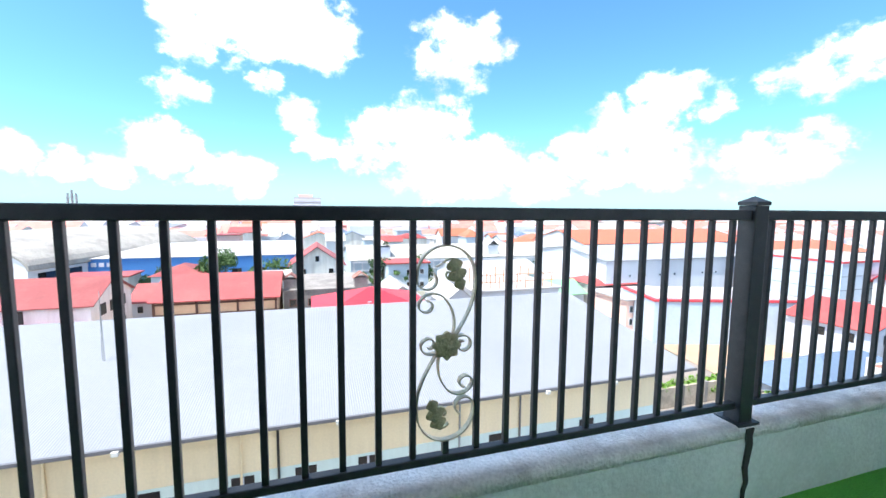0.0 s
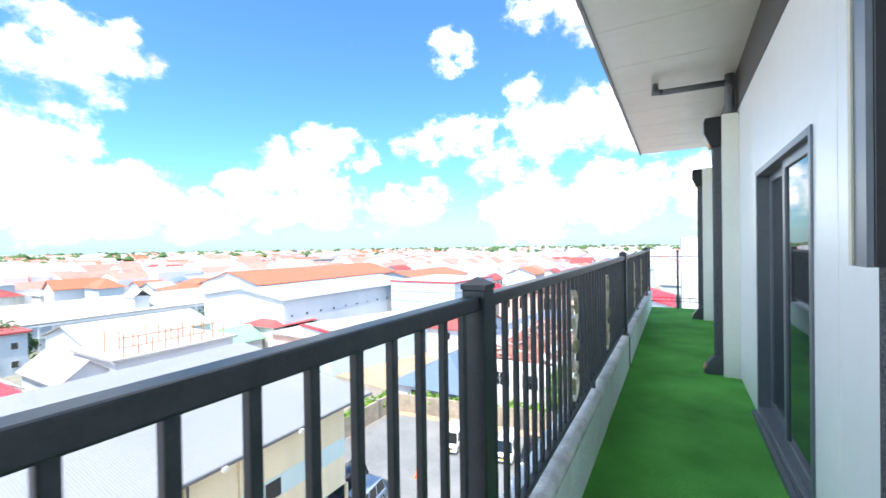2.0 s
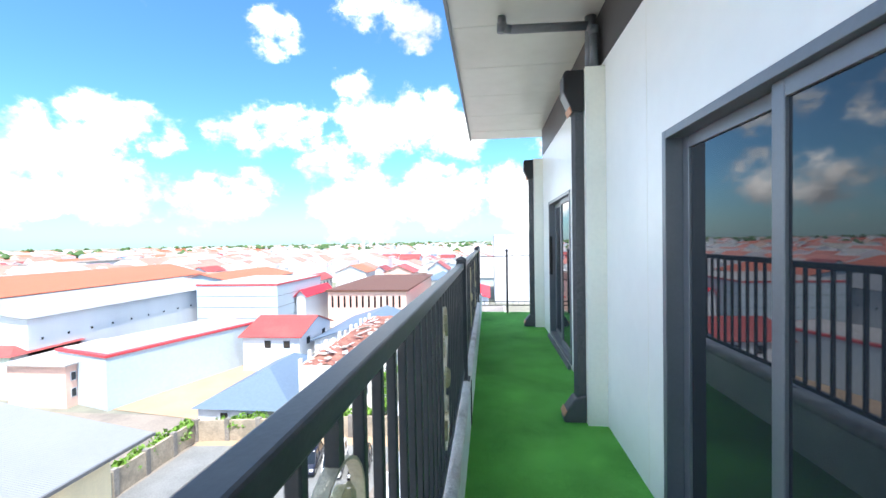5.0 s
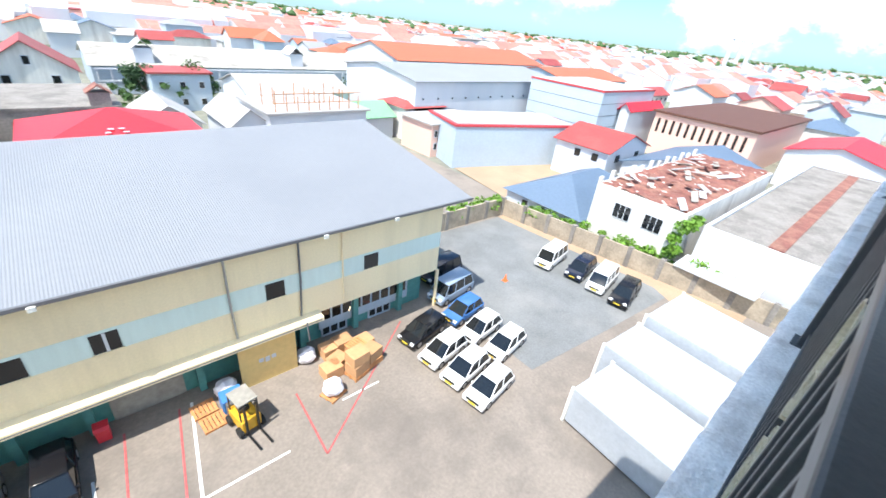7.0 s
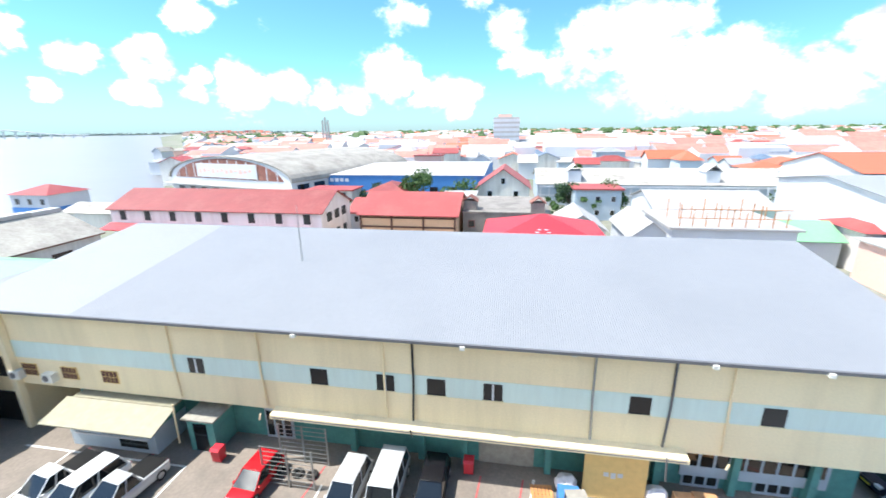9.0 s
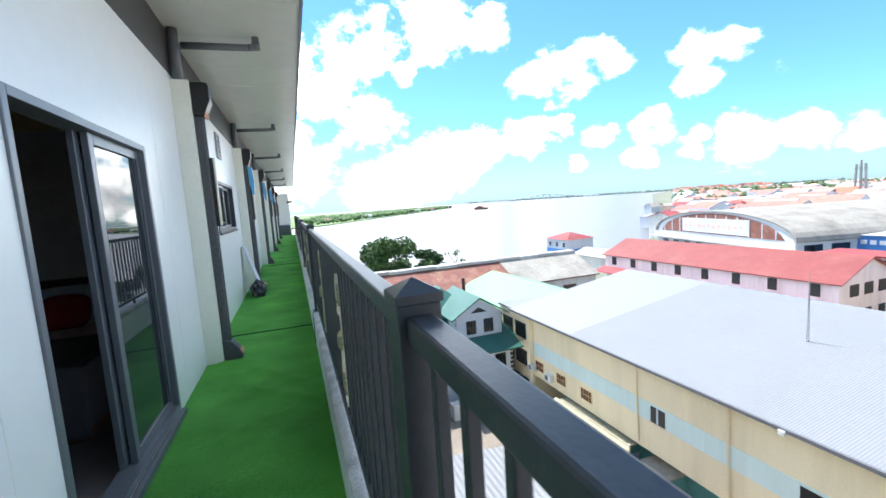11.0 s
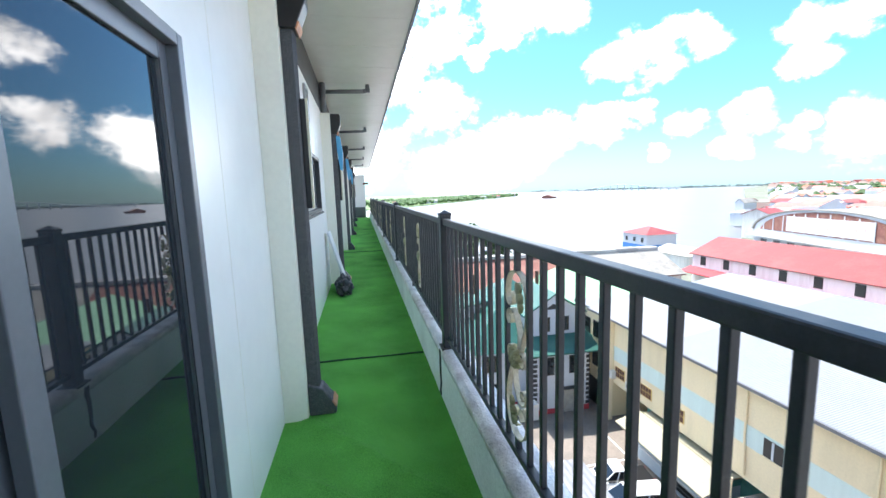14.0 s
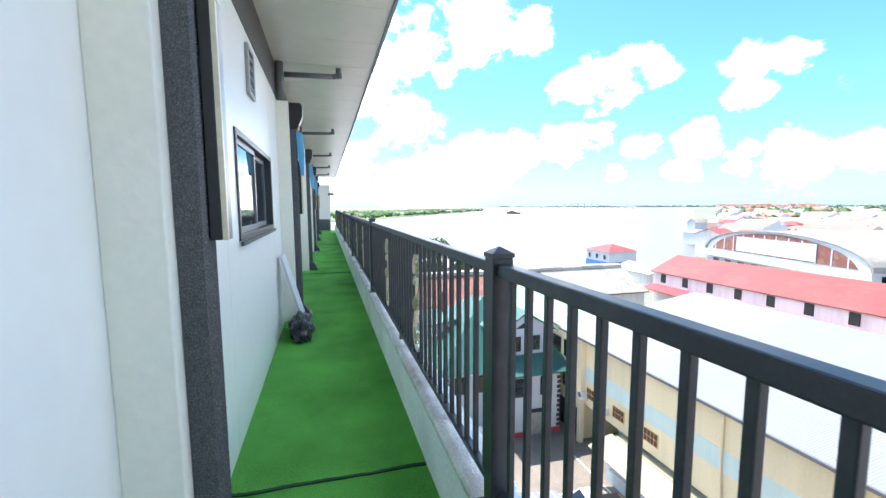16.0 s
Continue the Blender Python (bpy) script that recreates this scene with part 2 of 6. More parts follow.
THROW = mat("dark_bed_throw", (0.09, 0.09, 0.105), 0.95, var=0.2)
PILLOW = mat("white_pillow", (0.65, 0.66, 0.7), 0.9, var=0.05)
CUSHION = mat("dark_red_cushion", (0.4, 0.02, 0.035), 0.9, var=0.15)
STOOLTOP = mat("white_stool_cover", (0.5, 0.54, 0.62), 0.85, var=0.05)
# outside
WHWALL = mat("cream_render", (0.84, 0.71, 0.48), 0.8, var=0.07, scale=0.5, fine=9, bump=0.05, stain=(0.55, 0.46, 0.3), stain_amt=0.4, stain_scale=0.35, streak=True)
WHBAND = mat("pale_green_band", (0.62, 0.73, 0.69), 0.8, var=0.06, stain=(0.5, 0.56, 0.5), stain_amt=0.3, streak=True)
TEAL = mat("teal_render", (0.1, 0.3, 0.28), 0.8, var=0.15, stain=(0.06, 0.16, 0.15), stain_amt=0.5)
METALROOF = mat("grey_metal_roof", (0.222, 0.232, 0.25), 0.55, 0.0, var=0.05, scale=0.15, fine=4, bump=0.02, stain=(0.194, 0.204, 0.222), stain_amt=0.6, stain_scale=0.12)
METALROOF_PALE = mat("pale_metal_roof", (0.27, 0.28, 0.295), 0.55, 0.0, var=0.05, scale=0.2, fine=4, bump=0.02)
GUTTER = mat("dark_gutter", (0.12, 0.12, 0.13), 0.5)
YARD = mat("stained_concrete_yard", (0.24, 0.205, 0.175), 0.9, var=0.18, scale=0.25, fine=6, bump=0.2, stain=(0.15, 0.13, 0.115), stain_amt=0.8, stain_scale=0.22)
GRAVEL = mat("grey_gravel", (0.175, 0.182, 0.184), 0.95, var=0.25, scale=0.4, fine=9, bump=0.5, stain=(0.27, 0.265, 0.255), stain_amt=0.6, stain_scale=0.15)
SAND = mat("brown_sand", (0.36, 0.26, 0.175), 0.95, var=0.15, scale=0.3, fine=6)
GROUND = mat("town_ground", (0.2, 0.2, 0.16), 0.95, var=0.35, scale=0.03, fine=0.4, bump=0, stain=(0.1, 0.16, 0.05), stain_amt=0.9, stain_scale=0.02)
WATER = mat("river_water", (0.2, 0.195, 0.2), 0.35, var=0.06, scale=0.004, fine=0.06, bump=0.05)
LINE = mat("white_road_paint", (0.75, 0.75, 0.72), 0.8, var=0.2, fine=8)
REDLINE = mat("red_road_paint", (0.45, 0.1, 0.1), 0.8, var=0.3, fine=8)
WHITE = mat("white_painted_wall", (0.56, 0.58, 0.62), 0.75, var=0.06, scale=0.4, fine=7, bump=0.04, stain=(0.62, 0.62, 0.62), stain_amt=0.35, stain_scale=0.3, streak=True)
DIRTYWHITE = mat("weathered_white_wall", (0.68, 0.66, 0.62), 0.85, var=0.14, stain=(0.34, 0.31, 0.28), stain_amt=0.6, stain_scale=0.4, streak=True)
OLDWHITE = mat("peeling_white_timber_wall", (0.8, 0.8, 0.79), 0.85, var=0.08, scale=0.8, fine=6, bump=0.06, stain=(0.5, 0.47, 0.44), stain_amt=0.45, stain_scale=0.9, streak=True)
SHUTTER = mat("dark_green_shutter", (0.03, 0.045, 0.04), 0.7)
GREYWALL = mat("blue_grey_wall", (0.42, 0.5, 0.57), 0.8, var=0.08, stain=(0.38, 0.42, 0.46), stain_amt=0.4, stain_scale=0.3)
OLDCONC = mat("old_dark_concrete", (0.24, 0.22, 0.2), 0.95, var=0.3, scale=0.5, fine=5, stain=(0.12, 0.11, 0.1), stain_amt=0.7, stain_scale=0.3)
PEACH = mat("peach_wall", (0.72, 0.45, 0.28), 0.8, var=0.08)
PINKWALL = mat("pink_wall", (0.72, 0.48, 0.4), 0.8, var=0.08)
YELLOWW = mat("yellow_ochre_wall", (0.72, 0.5, 0.2), 0.75, var=0.1)
BLUEWALL = mat("blue_cladding", (0.05, 0.2, 0.5), 0.6, var=0.1)
REDTRIM = mat("red_trim", (0.5, 0.05, 0.06), 0.6)
BROWN = mat("dark_brown_timber", (0.11, 0.045, 0.03), 0.7, var=0.2)
QUOIN = mat("dark_quoin_stone", (0.03, 0.03, 0.032), 0.7)
GREENROOF = mat("teal_green_roof", (0.02, 0.115, 0.094), 0.45, var=0.12, scale=0.6, fine=6)
GREENROOF2 = mat("light_green_roof", (0.2, 0.42, 0.24), 0.5, var=0.1)
REDROOF = mat("red_sheet_roof", (0.29, 0.05, 0.046), 0.55, var=0.15, scale=0.4, fine=4, stain=(0.34, 0.12, 0.1), stain_amt=0.35, stain_scale=0.25, island=0.2)
BRIGHTRED = mat("bright_red_roof", (0.62, 0.02, 0.035), 0.5, var=0.1)
ORANGEROOF = mat("orange_roof", (0.48, 0.12, 0.06), 0.6, var=0.12)
RUSTROOF = mat("rusty_sheet_roof", (0.22, 0.085, 0.065), 0.8, var=0.3, scale=0.6, fine=4, stain=(0.36, 0.2, 0.14), stain_amt=0.7, stain_scale=0.5)
# red roofs far off: the wash of haze and glare is mixed into the base colour
HAZEDRED = mat("hazed_red_roof", (0.5, 0.19, 0.15), 0.7, var=0.25, scale=0.05, fine=0.5, bump=0)
GREYROOF = mat("weathered_grey_roof", (0.36, 0.34, 0.3), 0.8, var=0.25, scale=0.3, fine=3, stain=(0.2, 0.18, 0.16), stain_amt=0.8, stain_scale=0.25, island=0.2)
PALEROOF = mat("pale_sheet_roof", (0.42, 0.41, 0.4), 0.55, var=0.12, scale=0.3, fine=3, stain=(0.34, 0.28, 0.25), stain_amt=0.5, stain_scale=0.4, island=0.15)
BLUEROOF = mat("blue_grey_roof", (0.11, 0.16, 0.23), 0.5, var=0.1)
BARK = mat("bark", (0.12, 0.09, 0.065), 0.9, var=0.3)
LEAF = mat("foliage", (0.05, 0.11, 0.025), 0.7, var=0.45, scale=0.8, fine=5, bump=0, island=0.25)
LEAF_DARK = mat("dark_foliage", (0.03, 0.075, 0.025), 0.7, var=0.45, scale=0.8, fine=5, bump=0)
TYRE = mat("tyre_rubber", (0.02, 0.02, 0.02), 0.9)
RIM = mat("alloy_rim", (0.4, 0.41, 0.43), 0.35, 0.8)
LAMPGLASS = mat("headlamp_lens", (0.7, 0.72, 0.75), 0.15, var=0.02, bump=0)
PLATE = mat("yellow_number_plate", (0.75, 0.55, 0.05), 0.5)
CARTON = mat("brown_carton", (0.5, 0.28, 0.14), 0.85, var=0.15, island=0.15)
PALLETWOOD = mat("pallet_wood", (0.55, 0.25, 0.1), 0.85, var=0.25)
PLASTICWRAP = mat("white_wrapped_goods", (0.72, 0.7, 0.74), 0.5, var=0.15)
REDPLASTIC = mat("red_plastic", (0.6, 0.03, 0.05), 0.45)
YELLOWPAINT = mat("forklift_yellow", (0.7, 0.38, 0.03), 0.45)
CONE = mat("orange_cone", (0.85, 0.18, 0.05), 0.6)
BOXTOP = mat("pale_container_top", (0.42, 0.45, 0.49), 0.5, var=0.1, scale=0.5, fine=5, stain=(0.32, 0.34, 0.38), stain_amt=0.7, stain_scale=0.6)
STEEL = mat("galvanised_steel", (0.35, 0.36, 0.36), 0.45, 0.6, var=0.15)
ACWHITE = mat("off_white_casing", (0.68, 0.68, 0.64), 0.5)


def paint(name, c):
    return mat(name, c, 0.2, 0.1, var=0.03, bump=0.0)


# ---- mesh helpers ----
def box(bm, x0, y0, z0, x1, y1, z1):
    vs = [bm.verts.new((x, y, z)) for z in (z0, z1) for y in (y0, y1) for x in (x0, x1)]
    for f in ((0, 2, 3, 1), (4, 5, 7, 6), (0, 1, 5, 4), (2, 6, 7, 3), (0, 4, 6, 2), (1, 3, 7, 5)):
        bm.faces.new([vs[i] for i in f])
    return vs


def tube(bm, a, b, r, n=8, r2=None):
    a, b = Vector(a), Vector(b)
    q = (b - a).to_track_quat("Z", "Y")
    rings = []
    for p, rr in ((a, r), (b, r if r2 is None else r2)):
        rings.append([bm.verts.new(p + q @ Vector((math.cos(2 * math.pi * i / n) * rr, math.sin(2 * math.pi * i / n) * rr, 0))) for i in range(n)])
    for i in range(n):
        bm.faces.new((rings[0][i], rings[0][(i + 1) % n], rings[1][(i + 1) % n], rings[1][i]))
    bm.faces.new(list(reversed(rings[0])))
    bm.faces.new(rings[1])


def prism(bm, pts, axis, a, b):
    """Extrudes a polygon of 2D points along axis from a to b."""
    def v(p, t):
        return {"x": (t, p[0], p[1]), "y": (p[0], t, p[1]), "z": (p[0], p[1], t)}[axis]
    r0, r1 = [bm.verts.new(v(p, a)) for p in pts], [bm.verts.new(v(p, b)) for p in pts]
    n = len(pts)
    for i in range(n):
        bm.faces.new((r0[i], r0[(i + 1) % n], r1[(i + 1) % n], r1[i]))
    bm.faces.new(list(reversed(r0)))
    bm.faces.new(r1)


def sweep(bm, pts, w, h, closed=False):
    """A flat bar of width w (along y) and thickness h bent along points in the xz plane."""
    rings = []
    n = len(pts)
    for i, p in enumerate(pts):
        d = Vector(pts[min(i + 1, n - 1)]) - Vector(pts[max(i - 1, 0)])
        d.normalize()
        nx, nz = -d[1] * h / 2, d[0] * h / 2
        rings.append([bm.verts.new((p[0] + s * nx, t * w / 2, p[1] + s * nz)) for s, t in ((1, 1), (1, -1), (-1, -1), (-1, 1))])
    for a, b in zip(rings, rings[1:]):
        for i in range(4):
            bm.faces.new((a[i], a[(i + 1) % 4], b[(i + 1) % 4], b[i]))
    bm.faces.new(rings[0])
    bm.faces.new(list(reversed(rings[-1])))


def mesh_of(name, bm, material, bevel=0.0, smooth=False):
    if bevel:
        bmesh.ops.bevel(bm, geom=bm.edges[:], offset=bevel, segments=2, affect="EDGES", profile=0.5)
    bmesh.ops.recalc_face_normals(bm, faces=bm.faces[:])
    me = bpy.data.meshes.new(name)
    bm.to_mesh(me)
    bm.free()
    me.materials.append(material)
    if smooth:
        me.polygons.foreach_set("use_smooth", [True] * len(me.polygons))
    return me


def part(name, bm, material, parent=None, label="", bevel=0.0, smooth=False):
    ob = new(name, mesh_of(name, bm, material, bevel, smooth))
    if parent is not None:
        ob.parent = parent
    if label:
        ob["label"] = label
    return ob


def boxpart(name, a, b, material, parent=None, label="", bevel=0.0):
    bm = bmesh.new()
    box(bm, *a, *b)
    return part(name, bm, material, parent, label, bevel)


def again(name, me, parent, at=(0, 0, 0), rz=0.0, label=""):
    ob = new(name, me)
    ob.location, ob.rotation_euler = at, (0, 0, radians(rz))
    ob.parent = parent
    if label:
        ob["label"] = label
    return ob


def thing(name, label, category, group="", at=(0, 0, 0), rz=0.0):
    ob = new(name)
    ob.empty_display_size = 0.1
    ob.location, ob.rotation_euler = at, (0, 0, radians(rz))
    return tagged(ob, label, category, group)


def setting(ob, label="", category=""):
    return tagged(ob, label, category, kind="structure")

# ---- the gallery: floor, parapet, wall, soffit ----
X0, X1, WALL_Y, TOP_Z, SOFFIT_Z = -30.0, 11.3, -1.265, 3.02, 3.47
PIL_Y = -1.105
DOORS = [(-1.47, 0.21), (3.17, 4.86), (7.47, 9.17), (-10.6, -8.9), (-20.3, -18.6), (-29.4, -27.7)]
DOOR_Z0, DOOR_Z1 = 0.05, 2.14
WINDOWS = [(-6.38, -4.46), (-15.6, -13.7), (-24.8, -22.9)]
WIN_Z0, WIN_Z1 = 1.34, 2.13


def build_floor():
    bm = bmesh.new()
    xs = list(np.arange(X0, -6, 0.25)) + list(np.arange(-6, 8, 0.05)) + list(np.arange(8, X1 + 0.2, 0.2))
    ys = np.linspace(WALL_Y - 0.02, -0.125, 20)
    rows = []
    for x in xs:
        row = []
        for y in ys:
            z = 0.004 * noise.noise((x * 2.1, y * 2.5, 0.3))
            for cx, slope, amp in ((-1.55, 0.9, 0.04), (-2.0, 1.2, 0.045), (-1.0, -0.5, 0.025), (0.1, 0.7, 0.022)):
                d = x - cx - slope * (y + 0.6)
                z += amp * math.exp(-(d / 0.05) ** 2) * max(0.0, math.sin((y + 1.25) / 1.2 * math.pi))
            row.append(bm.verts.new((x, y, z)))
        rows.append(row)
    for a, b in zip(rows, rows[1:]):
        for i in range(len(ys) - 1):
            bm.faces.new((a[i], b[i], b[i + 1], a[i + 1]))
    setting(part("floor", bm, TURF, smooth=True), "bright green artificial turf laid along the gallery", "floor")
    setting(boxpart("floor_slab", (X0, WALL_Y - 0.2, -0.34), (X1 + 0.2, 0.06, -0.02), CONCRETE), "grey concrete gallery slab under the turf", "slab")
    for sx, tilt in ((-3.64, 0.02), (-11.4, 0.02), (-19.0, 0.0)):
        bm = bmesh.new()
        pts = [(sx + tilt * (y + 0.6) + 0.012 * noise.noise((y * 7, sx, 0)), y) for y in np.linspace(-1.24, -0.14, 14)]
        loop = [(p[0] - 0.011 - 0.006 * noise.noise((p[1] * 19, 1, sx)), p[1]) for p in pts] + [(p[0] + 0.011, p[1]) for p in reversed(pts)]
        prism(bm, loop, "z", -0.003, 0.009)
        setting(part("trim_seam", bm, SEAM), "dark joint between two strips of turf", "seam")


def build_parapet():
    bm, top = bmesh.new(), bmesh.new()
    xs = np.arange(X0, X1 + 0.16, 0.07)
    rings, caps = [], []
    for x in xs:
        n1, n2 = noise.noise((x * 3, 2, 0)), noise.noise((x * 3, 7, 0))
        f = noise.noise((x * 11, 4, 1))
        rings.append([bm.verts.new(p) for p in ((x, -0.13 + 0.003 * n1, -0.02), (x, -0.132 + 0.004 * n1, 0.355 + 0.008 * n2), (x, 0.06, 0.355), (x, 0.06, -0.34))])
        caps.append([top.verts.new(p) for p in ((x, -0.136 + 0.006 * n1 + 0.006 * f, 0.345), (x, -0.134 + 0.008 * f, 0.388 + 0.007 * n2), (x, -0.115, 0.402 + 0.006 * f),
                                                  (x, 0.03, 0.4 + 0.007 * n1), (x, 0.07 + 0.012 * f, 0.388 + 0.006 * n2), (x, 0.072 + 0.012 * f, 0.345))])
    for rr, m in ((rings, bm), (caps, top)):
        k = len(rr[0])
        for a, b in zip(rr, rr[1:]):
            for i in range(k):
                m.faces.new((a[i], a[(i + 1) % k], b[(i + 1) % k], b[i]))
        m.faces.new(rr[0])
        m.faces.new(list(reversed(rr[-1])))
    wall = setting(part("wall_parapet", bm, CONCRETE), "low pale green-grey plastered parapet carrying the railing", "parapet")
    part("coping", top, COPING, wall, "flaking grey cement coping", smooth=True)
    for cx, z0 in ((1.6, 0.39), (-2.7, 0.38), (5.9, 0.38)):
        bm = bmesh.new()
        pts, x = [], cx
        zs = np.linspace(z0, 0.02, 11)
        for i, z in enumerate(zs):
            x = cx + 0.028 * noise.noise((z * 17, cx, 3)) - 0.02 * (z0 - z)
            pts.append((x, z, 0.02 * (1 - i / 11) + 0.004))
        loop = [(p[0] - p[2], p[1]) for p in pts] + [(p[0] + p[2] * 0.8, p[1]) for p in reversed(pts)]
        prism(bm, loop, "y", -0.1405, -0.12)
        part("crack", bm, CRACK, wall, "dark jagged crack in the plaster under a post")


def build_wall():
    holes = [(a, b, DOOR_Z0, DOOR_Z1) for a, b in DOORS] + [(a, b, WIN_Z0, WIN_Z1) for a, b in WINDOWS]
    holes.sort()
    bm = bmesh.new()
    x = X0
    for a, b, z0, z1 in holes:
        box(bm, x, WALL_Y - 0.12, -0.02, a, WALL_Y, TOP_Z)
        box(bm, a, WALL_Y - 0.12, -0.02, b, WALL_Y, z0)
        box(bm, a, WALL_Y - 0.12, z1, b, WALL_Y, TOP_Z)
        x = b
    box(bm, x, WALL_Y - 0.12, -0.02, 9.9, WALL_Y, TOP_Z)
    w = setting(part("wall_north", bm, PANEL), "glossy white insulated panel wall of the top storey", "wall")
    jx = np.arange(X0 + 0.6, 9.8, 1.15)
    bm = bmesh.new()
    for x in jx:
        if all(not (a - 0.02 < x < b + 0.02) for a, b, *_ in holes):
            box(bm, x - 0.0015, WALL_Y - 0.004, 0, x + 0.0015, WALL_Y + 0.0012, TOP_Z)
    part("panel_joint", bm, PILASTER, w, "hairline joints between wall panels")
    setting(boxpart("wall_east_return", (9.9, -7.0, -0.02), (10.02, WALL_Y - 0.121, TOP_Z), PANEL), "white panel return wall at the end of the building", "wall")
    setting(boxpart("beam", (X0, WALL_Y - 0.13, TOP_Z + 0.002), (9.9, WALL_Y + 0.006, SOFFIT_Z), BEAM), "dark brown wall-plate beam under the eaves", "beam")
    bm = bmesh.new()
    box(bm, X0, -7.5, SOFFIT_Z + 0.002, 10.4, 0.0, SOFFIT_Z + 0.02)
    setting(part("ceiling_soffit", bm, SOFFIT), "cream painted sheet-metal soffit of the overhanging roof", "soffit")
    bm = bmesh.new()
    for x in np.arange(X0 + 0.2, 10.3, 0.9):
        box(bm, x, WALL_Y, SOFFIT_Z - 0.0005, x + 0.008, -0.01, SOFFIT_Z + 0.004)
    setting(part("trim_soffit_ribs", bm, SOFFIT), "raised seams of the soffit sheets", "trim")
    bm = bmesh.new()
    prism(bm, [(0.0, SOFFIT_Z - 0.02), (0.03, SOFFIT_Z - 0.02), (0.03, SOFFIT_Z + 0.12), (-7.5, SOFFIT_Z + 1.1), (-7.5, SOFFIT_Z + 0.02), (0.0, SOFFIT_Z + 0.02)], "x", X0, 10.42)
    setting(part("roof", bm, METALROOF), "grey sheet-metal roof edge over the gallery", "roof")
    setting(boxpart("wall_west_end", (X0 - 0.15, -1.4, -0.02), (X0, -0.35, TOP_Z), PANEL), "white panel wall closing the far end of the gallery", "wall")
    setting(boxpart("wall_building_below", (X0 - 0.1, -12, -17.7), (X1 + 0.1, 0.1, -0.345), PILASTER), "plain cream facade of the building below the gallery", "wall")
    setting(boxpart("wall_back", (X0, -12, -0.02), (10.02, -11.85, TOP_Z), PANEL), "plain rear wall", "wall")


build_floor()
build_parapet()
build_wall()


# ---- pilasters, downpipes, overflow pipes ----
def make_pilaster(x):
    p = setting(boxpart("trim_pilaster", (x, WALL_Y - 0.001, -0.01), (x + 0.24, PIL_Y, 2.97), PILASTER, bevel=0.006), "square cream plastered pilaster on the panel wall", "pilaster")
    return p


def make_downpipe(x, lit):
    t = thing("downpipe", "dark grey speckled square downpipe with orange-edged shoe on a pilaster", "downpipe", "downpipes", (x + 0.12, PIL_Y, 0))
    bm = bmesh.new()
    prof = []
    for i in range(11):
        prof.append((-0.055 + 0.011 * i, 0.072 + (0.012 if i % 2 else 0.0)))
    loop = [(-0.055, 0.001)] + prof + [(0.055, 0.001)]
    prism(bm, loop, "z", 0.1, 2.75)
    part("pipe", bm, SPECKLE, t)
    bm = bmesh.new()
    prism(bm, [(0.0, 0.0), (0.19, 0.0), (0.19, 0.07), (0.1, 0.2), (0.0, 0.24)], "x", -0.075, 0.075)
    part("shoe", bm, SPECKLE, t, "dark moulded shoe", bevel=0.012)
    bm = bmesh.new()
    prism(bm, [(0.186, 0.056), (0.196, 0.06), (0.172, 0.105), (0.163, 0.1)], "x", -0.078, 0.078)
    part("sealant_band", bm, COPPER, t, "orange sealant edge")
    bm = bmesh.new()
    prism(bm, [(0.001, 2.62), (0.1, 2.62), (0.17, 2.78), (0.17, 2.93), (0.15, 2.96), (0.001, 2.96)], "x", -0.085, 0.085)
    part("hopper", bm, BLACK, t, "black rain-water hopper", bevel=0.008)
    bm = bmesh.new()
    prism(bm, [(0.1, 2.612), (0.108, 2.61), (0.128, 2.655), (0.118, 2.66)], "x", -0.088, 0.088)
    part("hopper_band", bm, COPPER, t, "orange sealant edge")
    if lit:
        b = thing("wall_sign_box", "narrow black box with cream and steel edges fixed to a downpipe", "sign box", "sign boxes", (x + 0.12, PIL_Y + 0.08, 1.48))
        boxpart("box", (-0.055, 0.006, 0), (0.03, 0.04, 0.72), BLACK, b, bevel=0.003)
        boxpart("edge_strip", (0.012, 0.041, 0), (0.03, 0.056, 0.72), CREAMTRIM, b, "cream edge strip")
        boxpart("steel_strip", (-0.055, 0.041, 0), (0.011, 0.052, 0.72), ALU, b, "grey metal strip")
        boxpart("bracket", (-0.02, -0.004, 0.3), (0.02, 0.006, 0.36), BLACK, b)


def make_overflow(x):
    t = thing("overflow_pipe", "grey plastic waste pipe with elbows hung under the soffit", "pipe", "overflow pipes", (x + 0.1, 0, 0))
    bm = bmesh.new()
    pts = [(-1.2, 2.97), (-1.2, 3.28), (-1.19, 3.32), (-1.15, 3.345), (-0.52, 3.36), (-0.46, 3.37), (-0.44, 3.4), (-0.44, SOFFIT_Z + 0.01)]
    for a, b in zip(pts, pts[1:]):
        tube(bm, (0, *a), (0, *b), 0.036, 12)
    part("pipe", bm, PIPEGREY, t, smooth=True)
    for y, z in ((-1.2, 3.3), (-0.44, 3.38)):
        bm = bmesh.new()
        tube(bm, (0, y, z - 0.035), (0, y, z + 0.035), 0.043, 12)
        part("elbow", bm, PIPEGREY, t, smooth=True)
    bm = bmesh.new()
    tube(bm, (0.1, -1.2, 2.97), (0.1, -1.2, SOFFIT_Z - 0.002), 0.05, 12)
    part("standpipe", bm, PIPEGREY, t, smooth=True)


